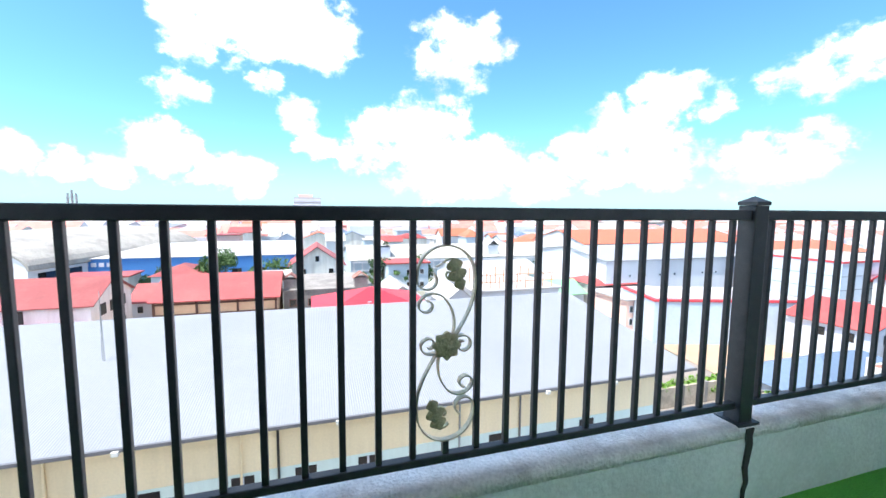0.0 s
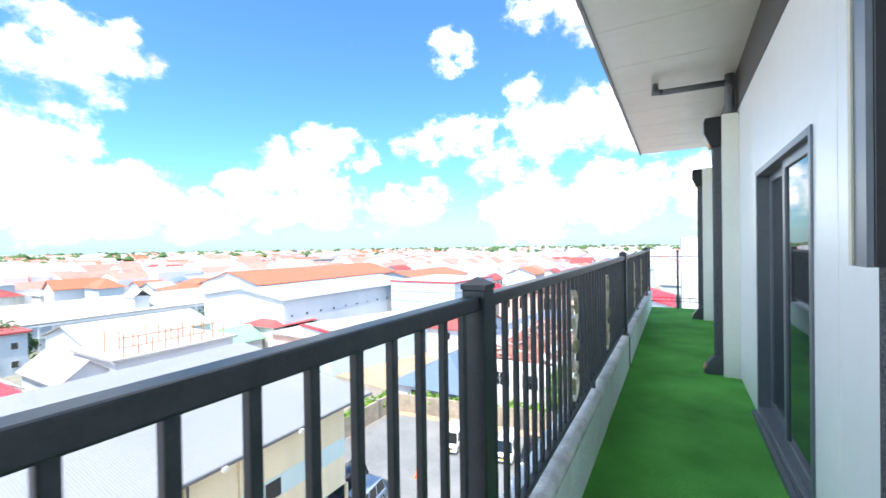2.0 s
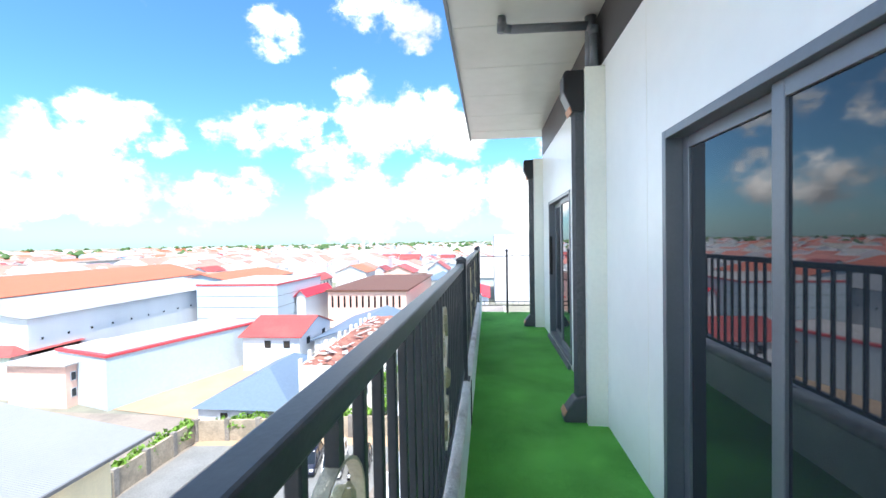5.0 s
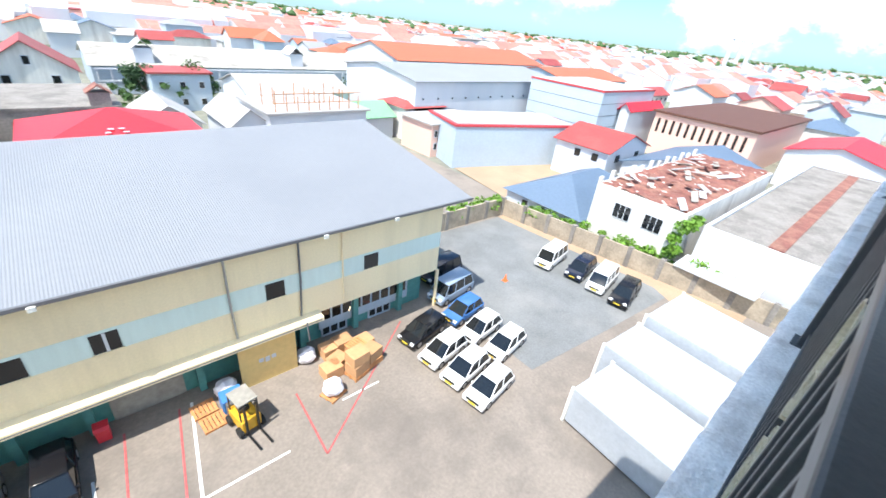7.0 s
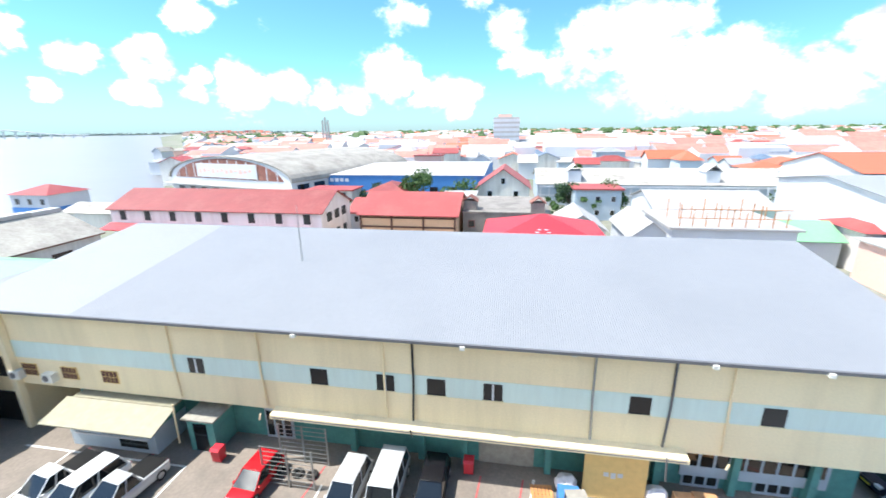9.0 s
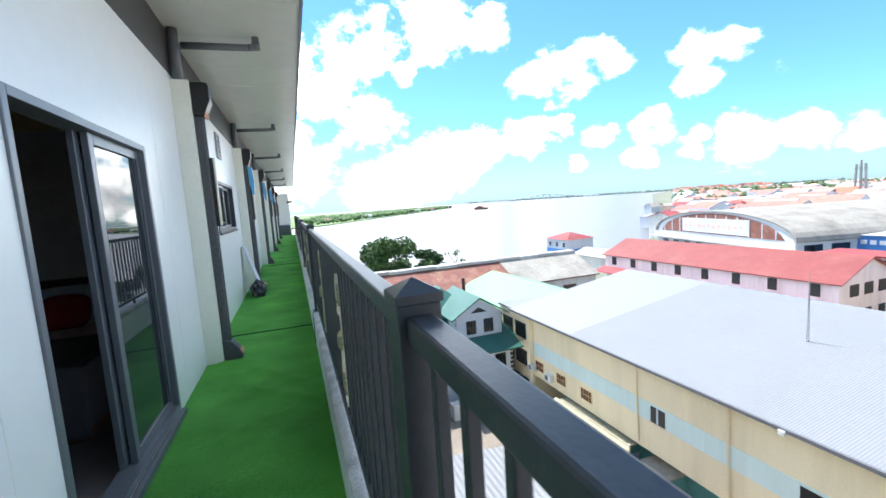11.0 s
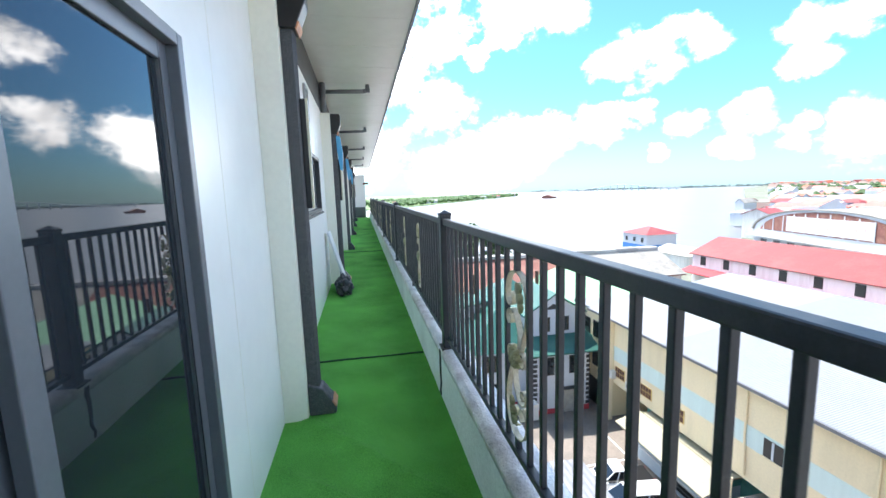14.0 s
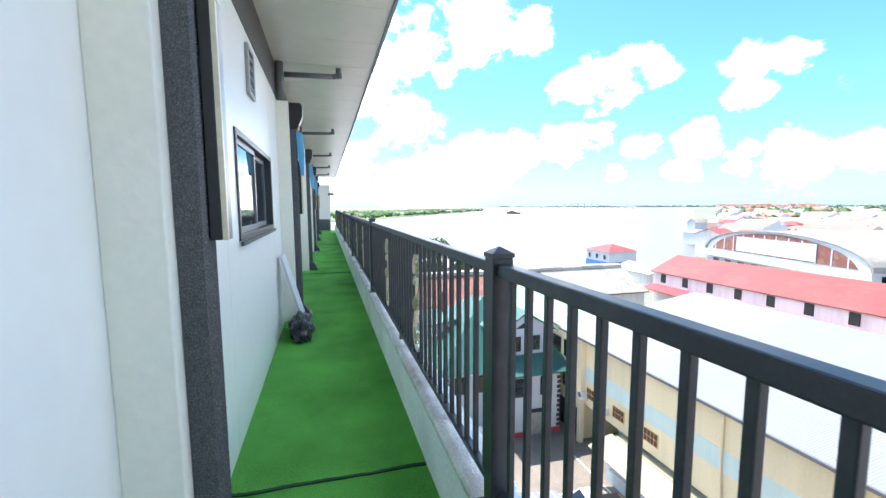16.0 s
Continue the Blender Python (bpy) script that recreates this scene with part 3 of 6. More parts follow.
PILASTERS = [5.97, 9.86, 1.43, -2.85, -7.5, -12.14, -16.75, -21.35, -25.95]
for n, px in enumerate(PILASTERS):
    make_pilaster(px)
    make_downpipe(px, n not in (0, 1, 5))
    if px != 9.86:
        make_overflow(px)
for x in (-7.52, -12.16, -16.77):
    bm = bmesh.new()
    prism(bm, [(-1.025, 2.6), (-0.955, 2.58), (-0.925, 2.3), (-0.945, 2.0), (-0.985, 2.02), (-1.015, 2.3)], "x", x + 0.05, x + 0.2)
    tagged(part("plastic_wrap", bm, BLUEBAG, smooth=False), "blue plastic wrap tied round the top of a downpipe", "plastic wrap", "plastic wraps")


# ---- sliding doors and windows ----
def frame_bars(bm, x0, z0, x1, z1, y0, y1, w):
    box(bm, x0, y0, z0, x0 + w, y1, z1)
    box(bm, x1 - w, y0, z0, x1, y1, z1)
    box(bm, x0 + w, y0, z1 - w, x1 - w, y1, z1)
    box(bm, x0 + w, y0, z0, x1 - w, y1, z0 + w)


def make_door(n, a, b, opened):
    d = thing(f"door_{n}", "grey aluminium sliding glass door standing half open" if opened else "grey aluminium sliding glass door, closed", "sliding door", "", (a, WALL_Y, DOOR_Z0))
    setting(d)
    W, H = b - a, DOOR_Z1 - DOOR_Z0
    bm = bmesh.new()
    frame_bars(bm, 0.001, 0.001, W - 0.001, H - 0.001, -0.12, 0.012, 0.045)
    part("door_frame", bm, ALU, d, bevel=0.004)
    boxpart("threshold", (0.0, 0.013, -0.052), (W, 0.05, -0.005), ALU, d, "worn aluminium sill")
    half = W / 2 + 0.02
    leaves = [(0.046, half, -0.045), (0.085 if opened else W - half, 0.04 + half if opened else W - 0.046, -0.095)]
    for x0, x1, y in leaves:
        bm = bmesh.new()
        frame_bars(bm, x0, 0.046, x1, H - 0.046, y - 0.018, y + 0.018, 0.065)
        leaf = part("door_leaf", bm, ALU, d, bevel=0.004)
        g = boxpart("glass_pane", (x0 + 0.066, y - 0.004, 0.112), (x1 - 0.066, y + 0.004, H - 0.112), GLASS, leaf, "dark reflecting glass")
        g.visible_shadow = False
        boxpart("gasket", (x0 + 0.064, y + 0.0185, 0.108), (x0 + 0.07, y + 0.021, H - 0.108), BLACK, leaf)
    if not opened and n != 2:
        bm = bmesh.new()
        box(bm, W - 0.1, -0.03, 0.95, W - 0.075, 0.02, 1.55)
        part("handle", bm, BLACK, d, "long black pull handle", bevel=0.006)


for n, (a, b) in enumerate(DOORS):
    make_door(n + 1, a, b, n == 0)
    if n:
        setting(boxpart("wall_room_backing", (a - 0.3, WALL_Y - 1.6, 0), (b + 0.3, WALL_Y - 1.5, 2.8), ROOMWALL), "dark room wall behind a glass door", "wall")
for n, (a, b) in enumerate(WINDOWS):
    w = setting(thing(f"window_{n + 1}", "small dark-framed sliding window in the panel wall", "window", "", (a, WALL_Y, WIN_Z0)))
    W, H = b - a, WIN_Z1 - WIN_Z0
    bm = bmesh.new()
    frame_bars(bm, 0.001, 0.001, W - 0.001, H - 0.001, -0.11, 0.014, 0.045)
    part("window_frame", bm, DARKALU, w, bevel=0.003)
    for x0, x1, y in ((0.046, W / 2 + 0.02, -0.07), (W / 2 - 0.02, W - 0.046, -0.03)):
        bm = bmesh.new()
        frame_bars(bm, x0, 0.046, x1, H - 0.046, y - 0.014, y + 0.014, 0.045)
        sash = part("sash", bm, ALU, w, bevel=0.003)
        g = boxpart("pane", (x0 + 0.046, y - 0.003, 0.092), (x1 - 0.046, y + 0.003, H - 0.092), GLASS, sash, "reflecting glass")
    boxpart("window_sill", (-0.02, 0.015, -0.03), (W + 0.02, 0.035, -0.001), DARKALU, w)
    f = thing("extractor_vent", "square steel wall vent with dark opening above a window", "vent", "vents", (a + 1.16, WALL_Y, 2.7))
    bm = bmesh.new()
    frame_bars(bm, -0.15, -0.2, 0.15, 0.2, 0.001, 0.03, 0.035)
    part("frame", bm, STEEL, f, bevel=0.004)
    boxpart("opening", (-0.114, 0.002, -0.164), (0.114, 0.01, 0.164), BLACK, f, "black opening")
    for k in range(4):
        boxpart("slat", (-0.114, 0.011, -0.13 + k * 0.08), (0.114, 0.022, -0.11 + k * 0.08), STEEL, f)


# ---- railing ----
BAY, THIRD, STEP = 4.3, 4.3 / 3, 4.3 / 36
RT0, RT1, RB0, RB1 = 1.327, 1.373, 0.462, 0.492
RAIL_Y = -0.07


def spiral(cx, cz, r0, r1, a0, a1, n=22):
    return [(cx + (r0 + (r1 - r0) * i / n) * math.cos(radians(a0 + (a1 - a0) * i / n)), cz + (r0 + (r1 - r0) * i / n) * math.sin(radians(a0 + (a1 - a0) * i / n))) for i in range(n + 1)]


def bez(p0, p1, p2, p3, n=14):
    out = []
    for i in range(n + 1):
        t = i / n
        out.append(tuple((1 - t) ** 3 * a + 3 * (1 - t) ** 2 * t * b + 3 * (1 - t) * t * t * c + t ** 3 * d for a, b, c, d in zip(p0, p1, p2, p3)))
    return out


def leaf_mesh(bm, cx, cz, size, ang):
    """A rounded, lobed leaf with a raised midrib, facing the gallery."""
    c, s = math.cos(radians(ang)), math.sin(radians(ang))
    prof = []
    for i in range(41):
        u = i / 40
        prof.append((u, 0.012 + 0.3 * math.sin(math.pi * u ** 0.8) ** 0.6 * (0.42 + 0.58 * abs(math.sin(2.9 * math.pi * u)) ** 0.7)))

    def P(u, v, d):
        return bm.verts.new((cx + size * (u * c - v * s), d, cz + size * (u * s + v * c)))

    mid = [P(u, 0, -0.016 - 0.004 * math.sin(u * 3.1)) for u, _ in prof]
    for sg in (1, -1):
        edge = [P(u, sg * v, -0.004) for u, v in prof]
        inner = [P(u, sg * v * 0.5, -0.017) for u, v in prof]
        for i in range(len(prof) - 1):
            bm.faces.new((mid[i], mid[i + 1], inner[i + 1], inner[i]))
            bm.faces.new((inner[i], inner[i + 1], edge[i + 1], edge[i]))


def make_scroll(parent, x):
    s = new("scroll_ornament")
    s.empty_display_size, s.location, s.parent = 0.05, (x, 0, 0), parent
    s["label"] = "weathered gilded wrought-iron scroll with brass leaves and rosette"
    z = 0.892
    for flip in (1, -1):
        bm = bmesh.new()
        f = lambda pts: [(flip * px, z + flip * pz) for px, pz in pts]
        sweep(bm, f(bez((0.03, 0.02), (0.06, 0.08), (0.115, 0.14), (0.105, 0.24)) + spiral(-0.005, 0.245, 0.11, 0.1, 5, 180, 18)[1:] + spiral(-0.065, 0.235, 0.042, 0.026, 180, 420, 16)[1:]), 0.024, 0.005)
        part("outer_bar", bm, SCROLL, s)
        bm = bmesh.new()
        sweep(bm, f(bez((0.018, 0.01), (0.04, 0.08), (0.03, 0.12), (-0.005, 0.165)) + bez((-0.005, 0.165), (-0.035, 0.195), (-0.085, 0.19), (-0.1, 0.15))[1:] + spiral(-0.07, 0.145, 0.031, 0.014, 175, 450, 14)[1:]), 0.024, 0.005)
        part("inner_bar", bm, SCROLL, s)
        bm = bmesh.new()
        sweep(bm, f(bez((0.015, 0.01), (0.05, 0.045), (0.1, 0.03), (0.09, -0.01)) + spiral(0.062, -0.004, 0.027, 0.012, -12, -290, 12)[1:]), 0.024, 0.005)
        part("side_curl", bm, SCROLL, s)
        bm = bmesh.new()
        leaf_mesh(bm, flip * 0.02, z + flip * 0.305, 0.118, -72 if flip > 0 else 108)
        part("leaf", bm, LEAFMETAL, s, "brass lobed oak leaf", smooth=True)
        bm = bmesh.new()
        sweep(bm, f(bez((-0.012, 0.29), (0.0, 0.302), (0.012, 0.306), (0.026, 0.304))), 0.016, 0.005)
        part("leaf_stem", bm, LEAFMETAL, s)
        bm = bmesh.new()
        sweep(bm, f(bez((0.045, 0.235), (0.03, 0.22), (0.0, 0.225), (-0.002, 0.248)) + spiral(0.008, 0.25, 0.01, 0.006, 190, 20, 8)[1:]), 0.014, 0.005)
        part("tendril", bm, LEAFMETAL, s)
        bm = bmesh.new()
        box(bm, -0.011, -0.011, RB1 if flip < 0 else z + 0.352, 0.011, 0.011, z - 0.352 if flip < 0 else RT0)
        part("stub", bm, RAIL, s, "dark grey square bar end")
    bm = bmesh.new()
    rings = []
    for r, d in ((0.012, -0.03), (0.02, -0.022), (0.034, -0.03), (0.048, -0.016), (0.048, -0.006)):
        rings.append([bm.verts.new((math.cos(a) * r * (1 + 0.12 * math.cos(8 * a) * (r > 0.03)), d, z + math.sin(a) * r * (1 + 0.12 * math.cos(8 * a) * (r > 0.03)))) for a in np.linspace(0, 2 * math.pi, 33)[:-1]])
    for p, q in zip(rings, rings[1:]):
        for i in range(32):
            bm.faces.new((p[i], p[(i + 1) % 32], q[(i + 1) % 32], q[i]))
    bm.faces.new(rings[0])
    part("rosette", bm, LEAFMETAL, s, "brass flower rosette", smooth=True)


def make_bay(x, length=BAY, scrolls=True):
    r = thing("railing_bay", "dark grey steel railing section with square bars and gilded scrolls", "railing", "railing bays", (x, RAIL_Y, 0))
    boxpart("top_rail", (0.04, -0.025, RT0), (length - 0.04, 0.025, RT1), RAIL, r, bevel=0.006)
    boxpart("bottom_rail", (0.04, -0.018, RB0), (length - 0.04, 0.018, RB1), RAIL, r, bevel=0.004)
    bm = bmesh.new()
    box(bm, -0.011, -0.011, RB1, 0.011, 0.011, RT0)
    me = mesh_of("baluster", bm, RAIL, bevel=0.003)
    for i in range(1, round(length / STEP)):
        if scrolls and i in (12, 24):
            continue
        again("baluster", me, r, (i * STEP, 0, 0))
    if scrolls:
        make_scroll(r, THIRD), make_scroll(r, 2 * THIRD)
    for px in (THIRD * 1.5,):
        boxpart("foot", (px - 0.012, -0.012, 0.395), (px + 0.012, 0.012, RB0), RAIL, r)
    return r


def make_post(x, y=RAIL_Y):
    p = thing("railing_post", "dark grey square steel railing post with pyramid cap", "post", "railing posts", (x, y, 0.38))
    boxpart("shaft", (-0.04, -0.04, 0), (0.04, 0.04, 1.012), RAIL, p, bevel=0.004)
    bm = bmesh.new()
    w = 0.043
    lo = [bm.verts.new((sx * w, sy * w, 1.013)) for sx, sy in ((-1, -1), (1, -1), (1, 1), (-1, 1))]
    hi = [bm.verts.new((sx * w, sy * w, 1.029)) for sx, sy in ((-1, -1), (1, -1), (1, 1), (-1, 1))]
    tip = bm.verts.new((0, 0, 1.054))
    for i in range(4):
        bm.faces.new((lo[i], lo[(i + 1) % 4], hi[(i + 1) % 4], hi[i]))
        bm.faces.new((hi[i], hi[(i + 1) % 4], tip))
    bm.faces.new(list(reversed(lo)))
    part("cap", bm, RAIL, p)
    boxpart("base_plate", (-0.065, -0.058, 0.012), (0.065, 0.065, 0.026), RAIL, p)
    return p


bay = make_bay(1.6)
for k in (1, -1, -2, -3, -4, -5, -6, -7):
    copy_thing(bay, pose(1.6 + BAY * k, RAIL_Y, 0))
post = make_post(1.6)
for k in (1, 2, -1, -2, -3, -4, -5, -6):
    copy_thing(post, pose(1.6 + BAY * k, RAIL_Y, 0.38))
copy_thing(post, pose(11.25, RAIL_Y, 0.38))
bay_end = thing("railing_bay", "short dark grey railing section closing the end of the gallery", "railing", "railing bays", (11.25, 0, 0), -90)
bay_end.location = (11.25, RAIL_Y, 0)
for z in (0.16, 0.24, 1.2):
    boxpart("rail", (0.05, -0.008, z), (1.15, 0.008, z + 0.016), RAIL, bay_end)
boxpart("pole", (0.585, -0.02, 0.0), (0.625, 0.02, 1.3), RAIL, bay_end)
bm = bmesh.new()
bmesh.ops.create_icosphere(bm, subdivisions=2, radius=0.032)
for v in bm.verts:
    v.co += Vector((0.605, 0, 1.325))
part("finial", bm, RAIL, bay_end, "round knob", smooth=True)
bm = bmesh.new()
box(bm, -0.006, -0.006, 0.176, 0.006, 0.006, 0.24)
me = mesh_of("short_bar", bm, RAIL)
for i in range(1, 9):
    if i != 5:
        again("short_bar", me, bay_end, (i * 0.12, 0, 0))
short = thing("railing_bay", "short dark grey steel railing section at the end of the gallery", "railing", "railing bays", (10.2, RAIL_Y, 0))
boxpart("top_rail", (0.04, -0.025, RT0), (1.0, 0.025, RT1), RAIL, short, bevel=0.006)
boxpart("bottom_rail", (0.05, -0.018, RB0), (1.0, 0.018, RB1), RAIL, short)
bm = bmesh.new()
box(bm, -0.011, -0.011, RB1, 0.011, 0.011, RT0)
me = mesh_of("baluster", bm, RAIL)
for i in range(1, 9):
    again("baluster", me, short, (i * STEP, 0, 0))


# ---- loose things on the gallery ----
bm = bmesh.new()
prism(bm, [(-0.96, 0.0), (-0.93, 0.0), (-1.2, 0.98), (-1.23, 0.98)], "x", -6.98, -6.55)
tagged(part("leaning_board", bm, BOARD), "white board leaning against the panel wall", "board")
bm = bmesh.new()
bmesh.ops.create_icosphere(bm, subdivisions=4, radius=1.0)
for v in bm.verts:
    d = 1 + 0.35 * noise.noise(v.co * 2.2) + 0.18 * noise.noise(v.co * 5.5)
    v.co = Vector((v.co.x * 0.22 * d, v.co.y * 0.13 * d, max(0.0, 0.13 + v.co.z * 0.16 * d - 0.3 * v.co.x * 0.2)))
b = tagged(part("rubbish_bag", bm, BAG, smooth=False), "crumpled black plastic bag lying against the white board", "plastic bag")
b.location = (-6.42, -1.0, 0.0)
ac = thing("ac_unit", "grey outdoor air-conditioner casing at the end of the gallery", "air conditioner", "", (-29.4, -0.8, 0))
boxpart("casing", (-0.3, -0.4, 0.06), (0.3, 0.4, 0.75), PIPEGREY, ac, bevel=0.02)
for y in (-0.3, 0.3):
    boxpart("foot", (-0.28, y - 0.03, 0), (0.28, y + 0.03, 0.06), BLACK, ac)
lampb = thing("wall_lamp", "dark bracket lamp on the end wall", "lamp", "", (X0, -0.42, 2.35))
boxpart("bracket", (0, -0.03, -0.05), (0.05, 0.03, 0.05), BLACK, lampb)
bm = bmesh.new()
prism(bm, [(0.05, -0.02), (0.3, 0.06), (0.35, 0.1), (0.05, 0.06)], "y", -0.05, 0.3)
part("head", bm, BROWN, lampb)

# ---- the bedroom behind the open door ----
setting(boxpart("floor_room", (-3.6, -5.2, -0.02), (1.4, WALL_Y - 0.121, 0.0), ROOMFLOOR), "dark bedroom floor", "floor")
setting(boxpart("ceiling_room", (-3.6, -5.2, 2.62), (1.4, WALL_Y - 0.121, 2.68), ROOMCEIL), "ochre bedroom ceiling", "ceiling")
setting(boxpart("wall_room_back", (-3.6, -5.3, 0), (1.4, -5.2, 2.62), ROOMWALL), "panelled bedroom wall", "wall")
setting(boxpart("wall_room_east", (1.3, -5.2, 0), (1.4, WALL_Y - 0.121, 2.62), ROOMWALL), "bedroom side wall", "wall")
wr = setting(boxpart("wall_room_west", (-3.6, -5.2, 0), (-3.5, WALL_Y - 0.121, 2.62), ROOMWALL), "bedroom wall of horizontal boards behind the bed", "wall")
for k in range(9):
    boxpart("board", (-3.499, -5.15, 0.05 + k * 0.28), (-3.48, WALL_Y - 0.15, 0.315 + k * 0.28), ROOMWALL, wr)
bed = thing("bed", "made double bed with pale sheet and dark throw", "bed", "", (-3.4, -4.0, 0))
boxpart("base", (0.0, 0.0, 0.0), (2.1, 2.2, 0.3), BROWN, bed, bevel=0.01)
bm = bmesh.new()
box(bm, 0.0, -0.01, 0.301, 2.1, 2.21, 0.56)
part("mattress", bm, SHEET, bed, bevel=0.05, smooth=True)
bm = bmesh.new()
prism(bm, [(-0.04, 0.12), (-0.03, 0.56), (0.03, 0.585), (2.17, 0.585), (2.23, 0.56), (2.24, 0.12), (2.225, 0.12), (2.2, 0.565), (0.0, 0.565), (-0.02, 0.12)], "x", 1.15, 2.13)
box(bm, 2.131, -0.03, 0.06, 2.15, 2.23, 0.58)
part("throw", bm, THROW, bed, "dark charcoal bed throw")
boxpart("headboard", (-0.06, -0.1, 0.0), (-0.002, 2.3, 1.0), BROWN, bed, bevel=0.01)


def make_pillow(name, x, y, z, w, h, material, label, lean):
    bm = bmesh.new()
    bmesh.ops.create_uvsphere(bm, u_segments=20, v_segments=12, radius=1)
    for v in bm.verts:
        sx, sz = abs(v.co.y), abs(v.co.z)
        v.co = Vector((v.co.x * 0.1, math.copysign(sx ** 0.55, v.co.y) * w / 2, math.copysign(sz ** 0.55, v.co.z) * h / 2))
    o = tagged(part(name, bm, material, smooth=True), label, name, name + "s")
    o.location, o.rotation_euler = (x, y, z), (0, radians(lean), 0)


for y in (-3.4, -2.55):
    make_pillow("pillow", -3.12, y, 0.74, 0.7, 0.44, PILLOW, "white pillow propped against the headboard", -20)
for y in (-3.85, -2.5):
    make_pillow("cushion", -2.86, y, 0.72, 0.42, 0.36, CUSHION, "dark red cushion on the bed", -25)
st = thing("stool", "round stool with a white cover and dark base", "stool", "", (-0.8, -1.95, 0))
bm = bmesh.new()
prof = [(0.19, 0.3), (0.21, 0.34), (0.22, 0.42), (0.22, 0.5), (0.205, 0.54), (0.17, 0.565), (0.09, 0.575), (0.01, 0.577)]
rings = [[bm.verts.new((r * math.cos(a), r * math.sin(a), z)) for a in np.linspace(0, 2 * math.pi, 33)[:-1]] for r, z in prof]
for p, q in zip(rings, rings[1:]):
    for i in range(32):
        bm.faces.new((p[i], p[(i + 1) % 32], q[(i + 1) % 32], q[i]))
bm.faces.new(rings[-1])
part("cushion_top", bm, STOOLTOP, st, "white cover", smooth=True)
bm = bmesh.new()
tube(bm, (0, 0, 0), (0, 0, 0.299), 0.17, 20, 0.19)
part("base", bm, BROWN, st)

# ---- ground, river, yard ----
G = -17.7


def flat(name, pts, z, material, label, category, thick=0.05):
    bm = bmesh.new()
    prism(bm, pts, "z", z - thick, z)
    return setting(part(name, bm, material), label, category)


flat("ground", [(-72, -60), (-72, 58), (-108, 70), (-108, 84), (-95, 90), (-99, 106), (-330, 357), (-1400, 1500), (-3100, 3600), (2500, 4200), (4500, 2000), (4500, -2500), (-72, -2500)], G - 0.06, GROUND, "flat town ground reaching the horizon", "ground", 3.0)
flat("water_river", [(-4600, -2600), (-60, -2600), (-60, 70), (-3100, 3700), (-4600, 3700)], G - 1.2, WATER, "broad muddy river under bright sky", "river", 0.5)
flat("ground_yard", [(-45, -1), (45, -1), (45, 60), (-45, 60)], G - 0.012, YARD, "oil-stained brown concrete yard", "yard")
flat("pavement_gravel", [(22.3, 10.0), (31, 9.2), (40.5, 8.5), (40, 28), (25, 28.4), (22.3, 20)], G, GRAVEL, "grey gravel parking lot", "gravel lot", 0.008)
flat("ground_sand_strip", [(36.5, 3), (44, 3), (41.8, 11.5), (40, 28.2), (38.6, 28.2), (40.2, 10)], G + 0.006, SAND, "strip of brown earth along the boundary wall", "earth", 0.01)
flat("ground_sand_plot", [(44, 31), (68, 27), (67, 38), (46, 44)], G + 0.05, SAND, "empty sandy plot between buildings", "plot")


def stripe(a, b, w, material, label):
    a, b = Vector(a), Vector(b)
    d = (b - a).normalized()
    n = Vector((-d.y, d.x)) * w / 2
    flat("road_marking", [tuple(a + n), tuple(a - n), tuple(b - n), tuple(b + n)], G + 0.004, material, label, "road marking", 0.012)


for x in (-24.0, -21.0, -18.6, -15.9, -7.2, 0.2):
    stripe((x, 12.6), (x, 17.2), 0.12, LINE, "white painted parking line")
for x0, x1, y in ((-27.5, -15.9, 17.2), (-12.3, -9.6, 14.7), (3.7, 7.6, 13.6), (11.2, 13.6, 14.9)):
    stripe((x0, y), (x1, y), 0.12, LINE, "white painted parking line")
stripe((3.7, 13.6), (4.6, 19.4), 0.14, LINE, "white painted loading-bay line")
for a, b in (((1.0, 12.5), (1.6, 19.2)), ((3.0, 12.8), (4.0, 19.3)), ((1.0, 12.5), (3.0, 12.8)), ((-8.4, 12.5), (-7.6, 18.5)), ((9.0, 12.4), (18, 18.8)), ((9.0, 12.4), (9.3, 16.8))):
    stripe(a, b, 0.1, REDLINE, "faded red painted line")


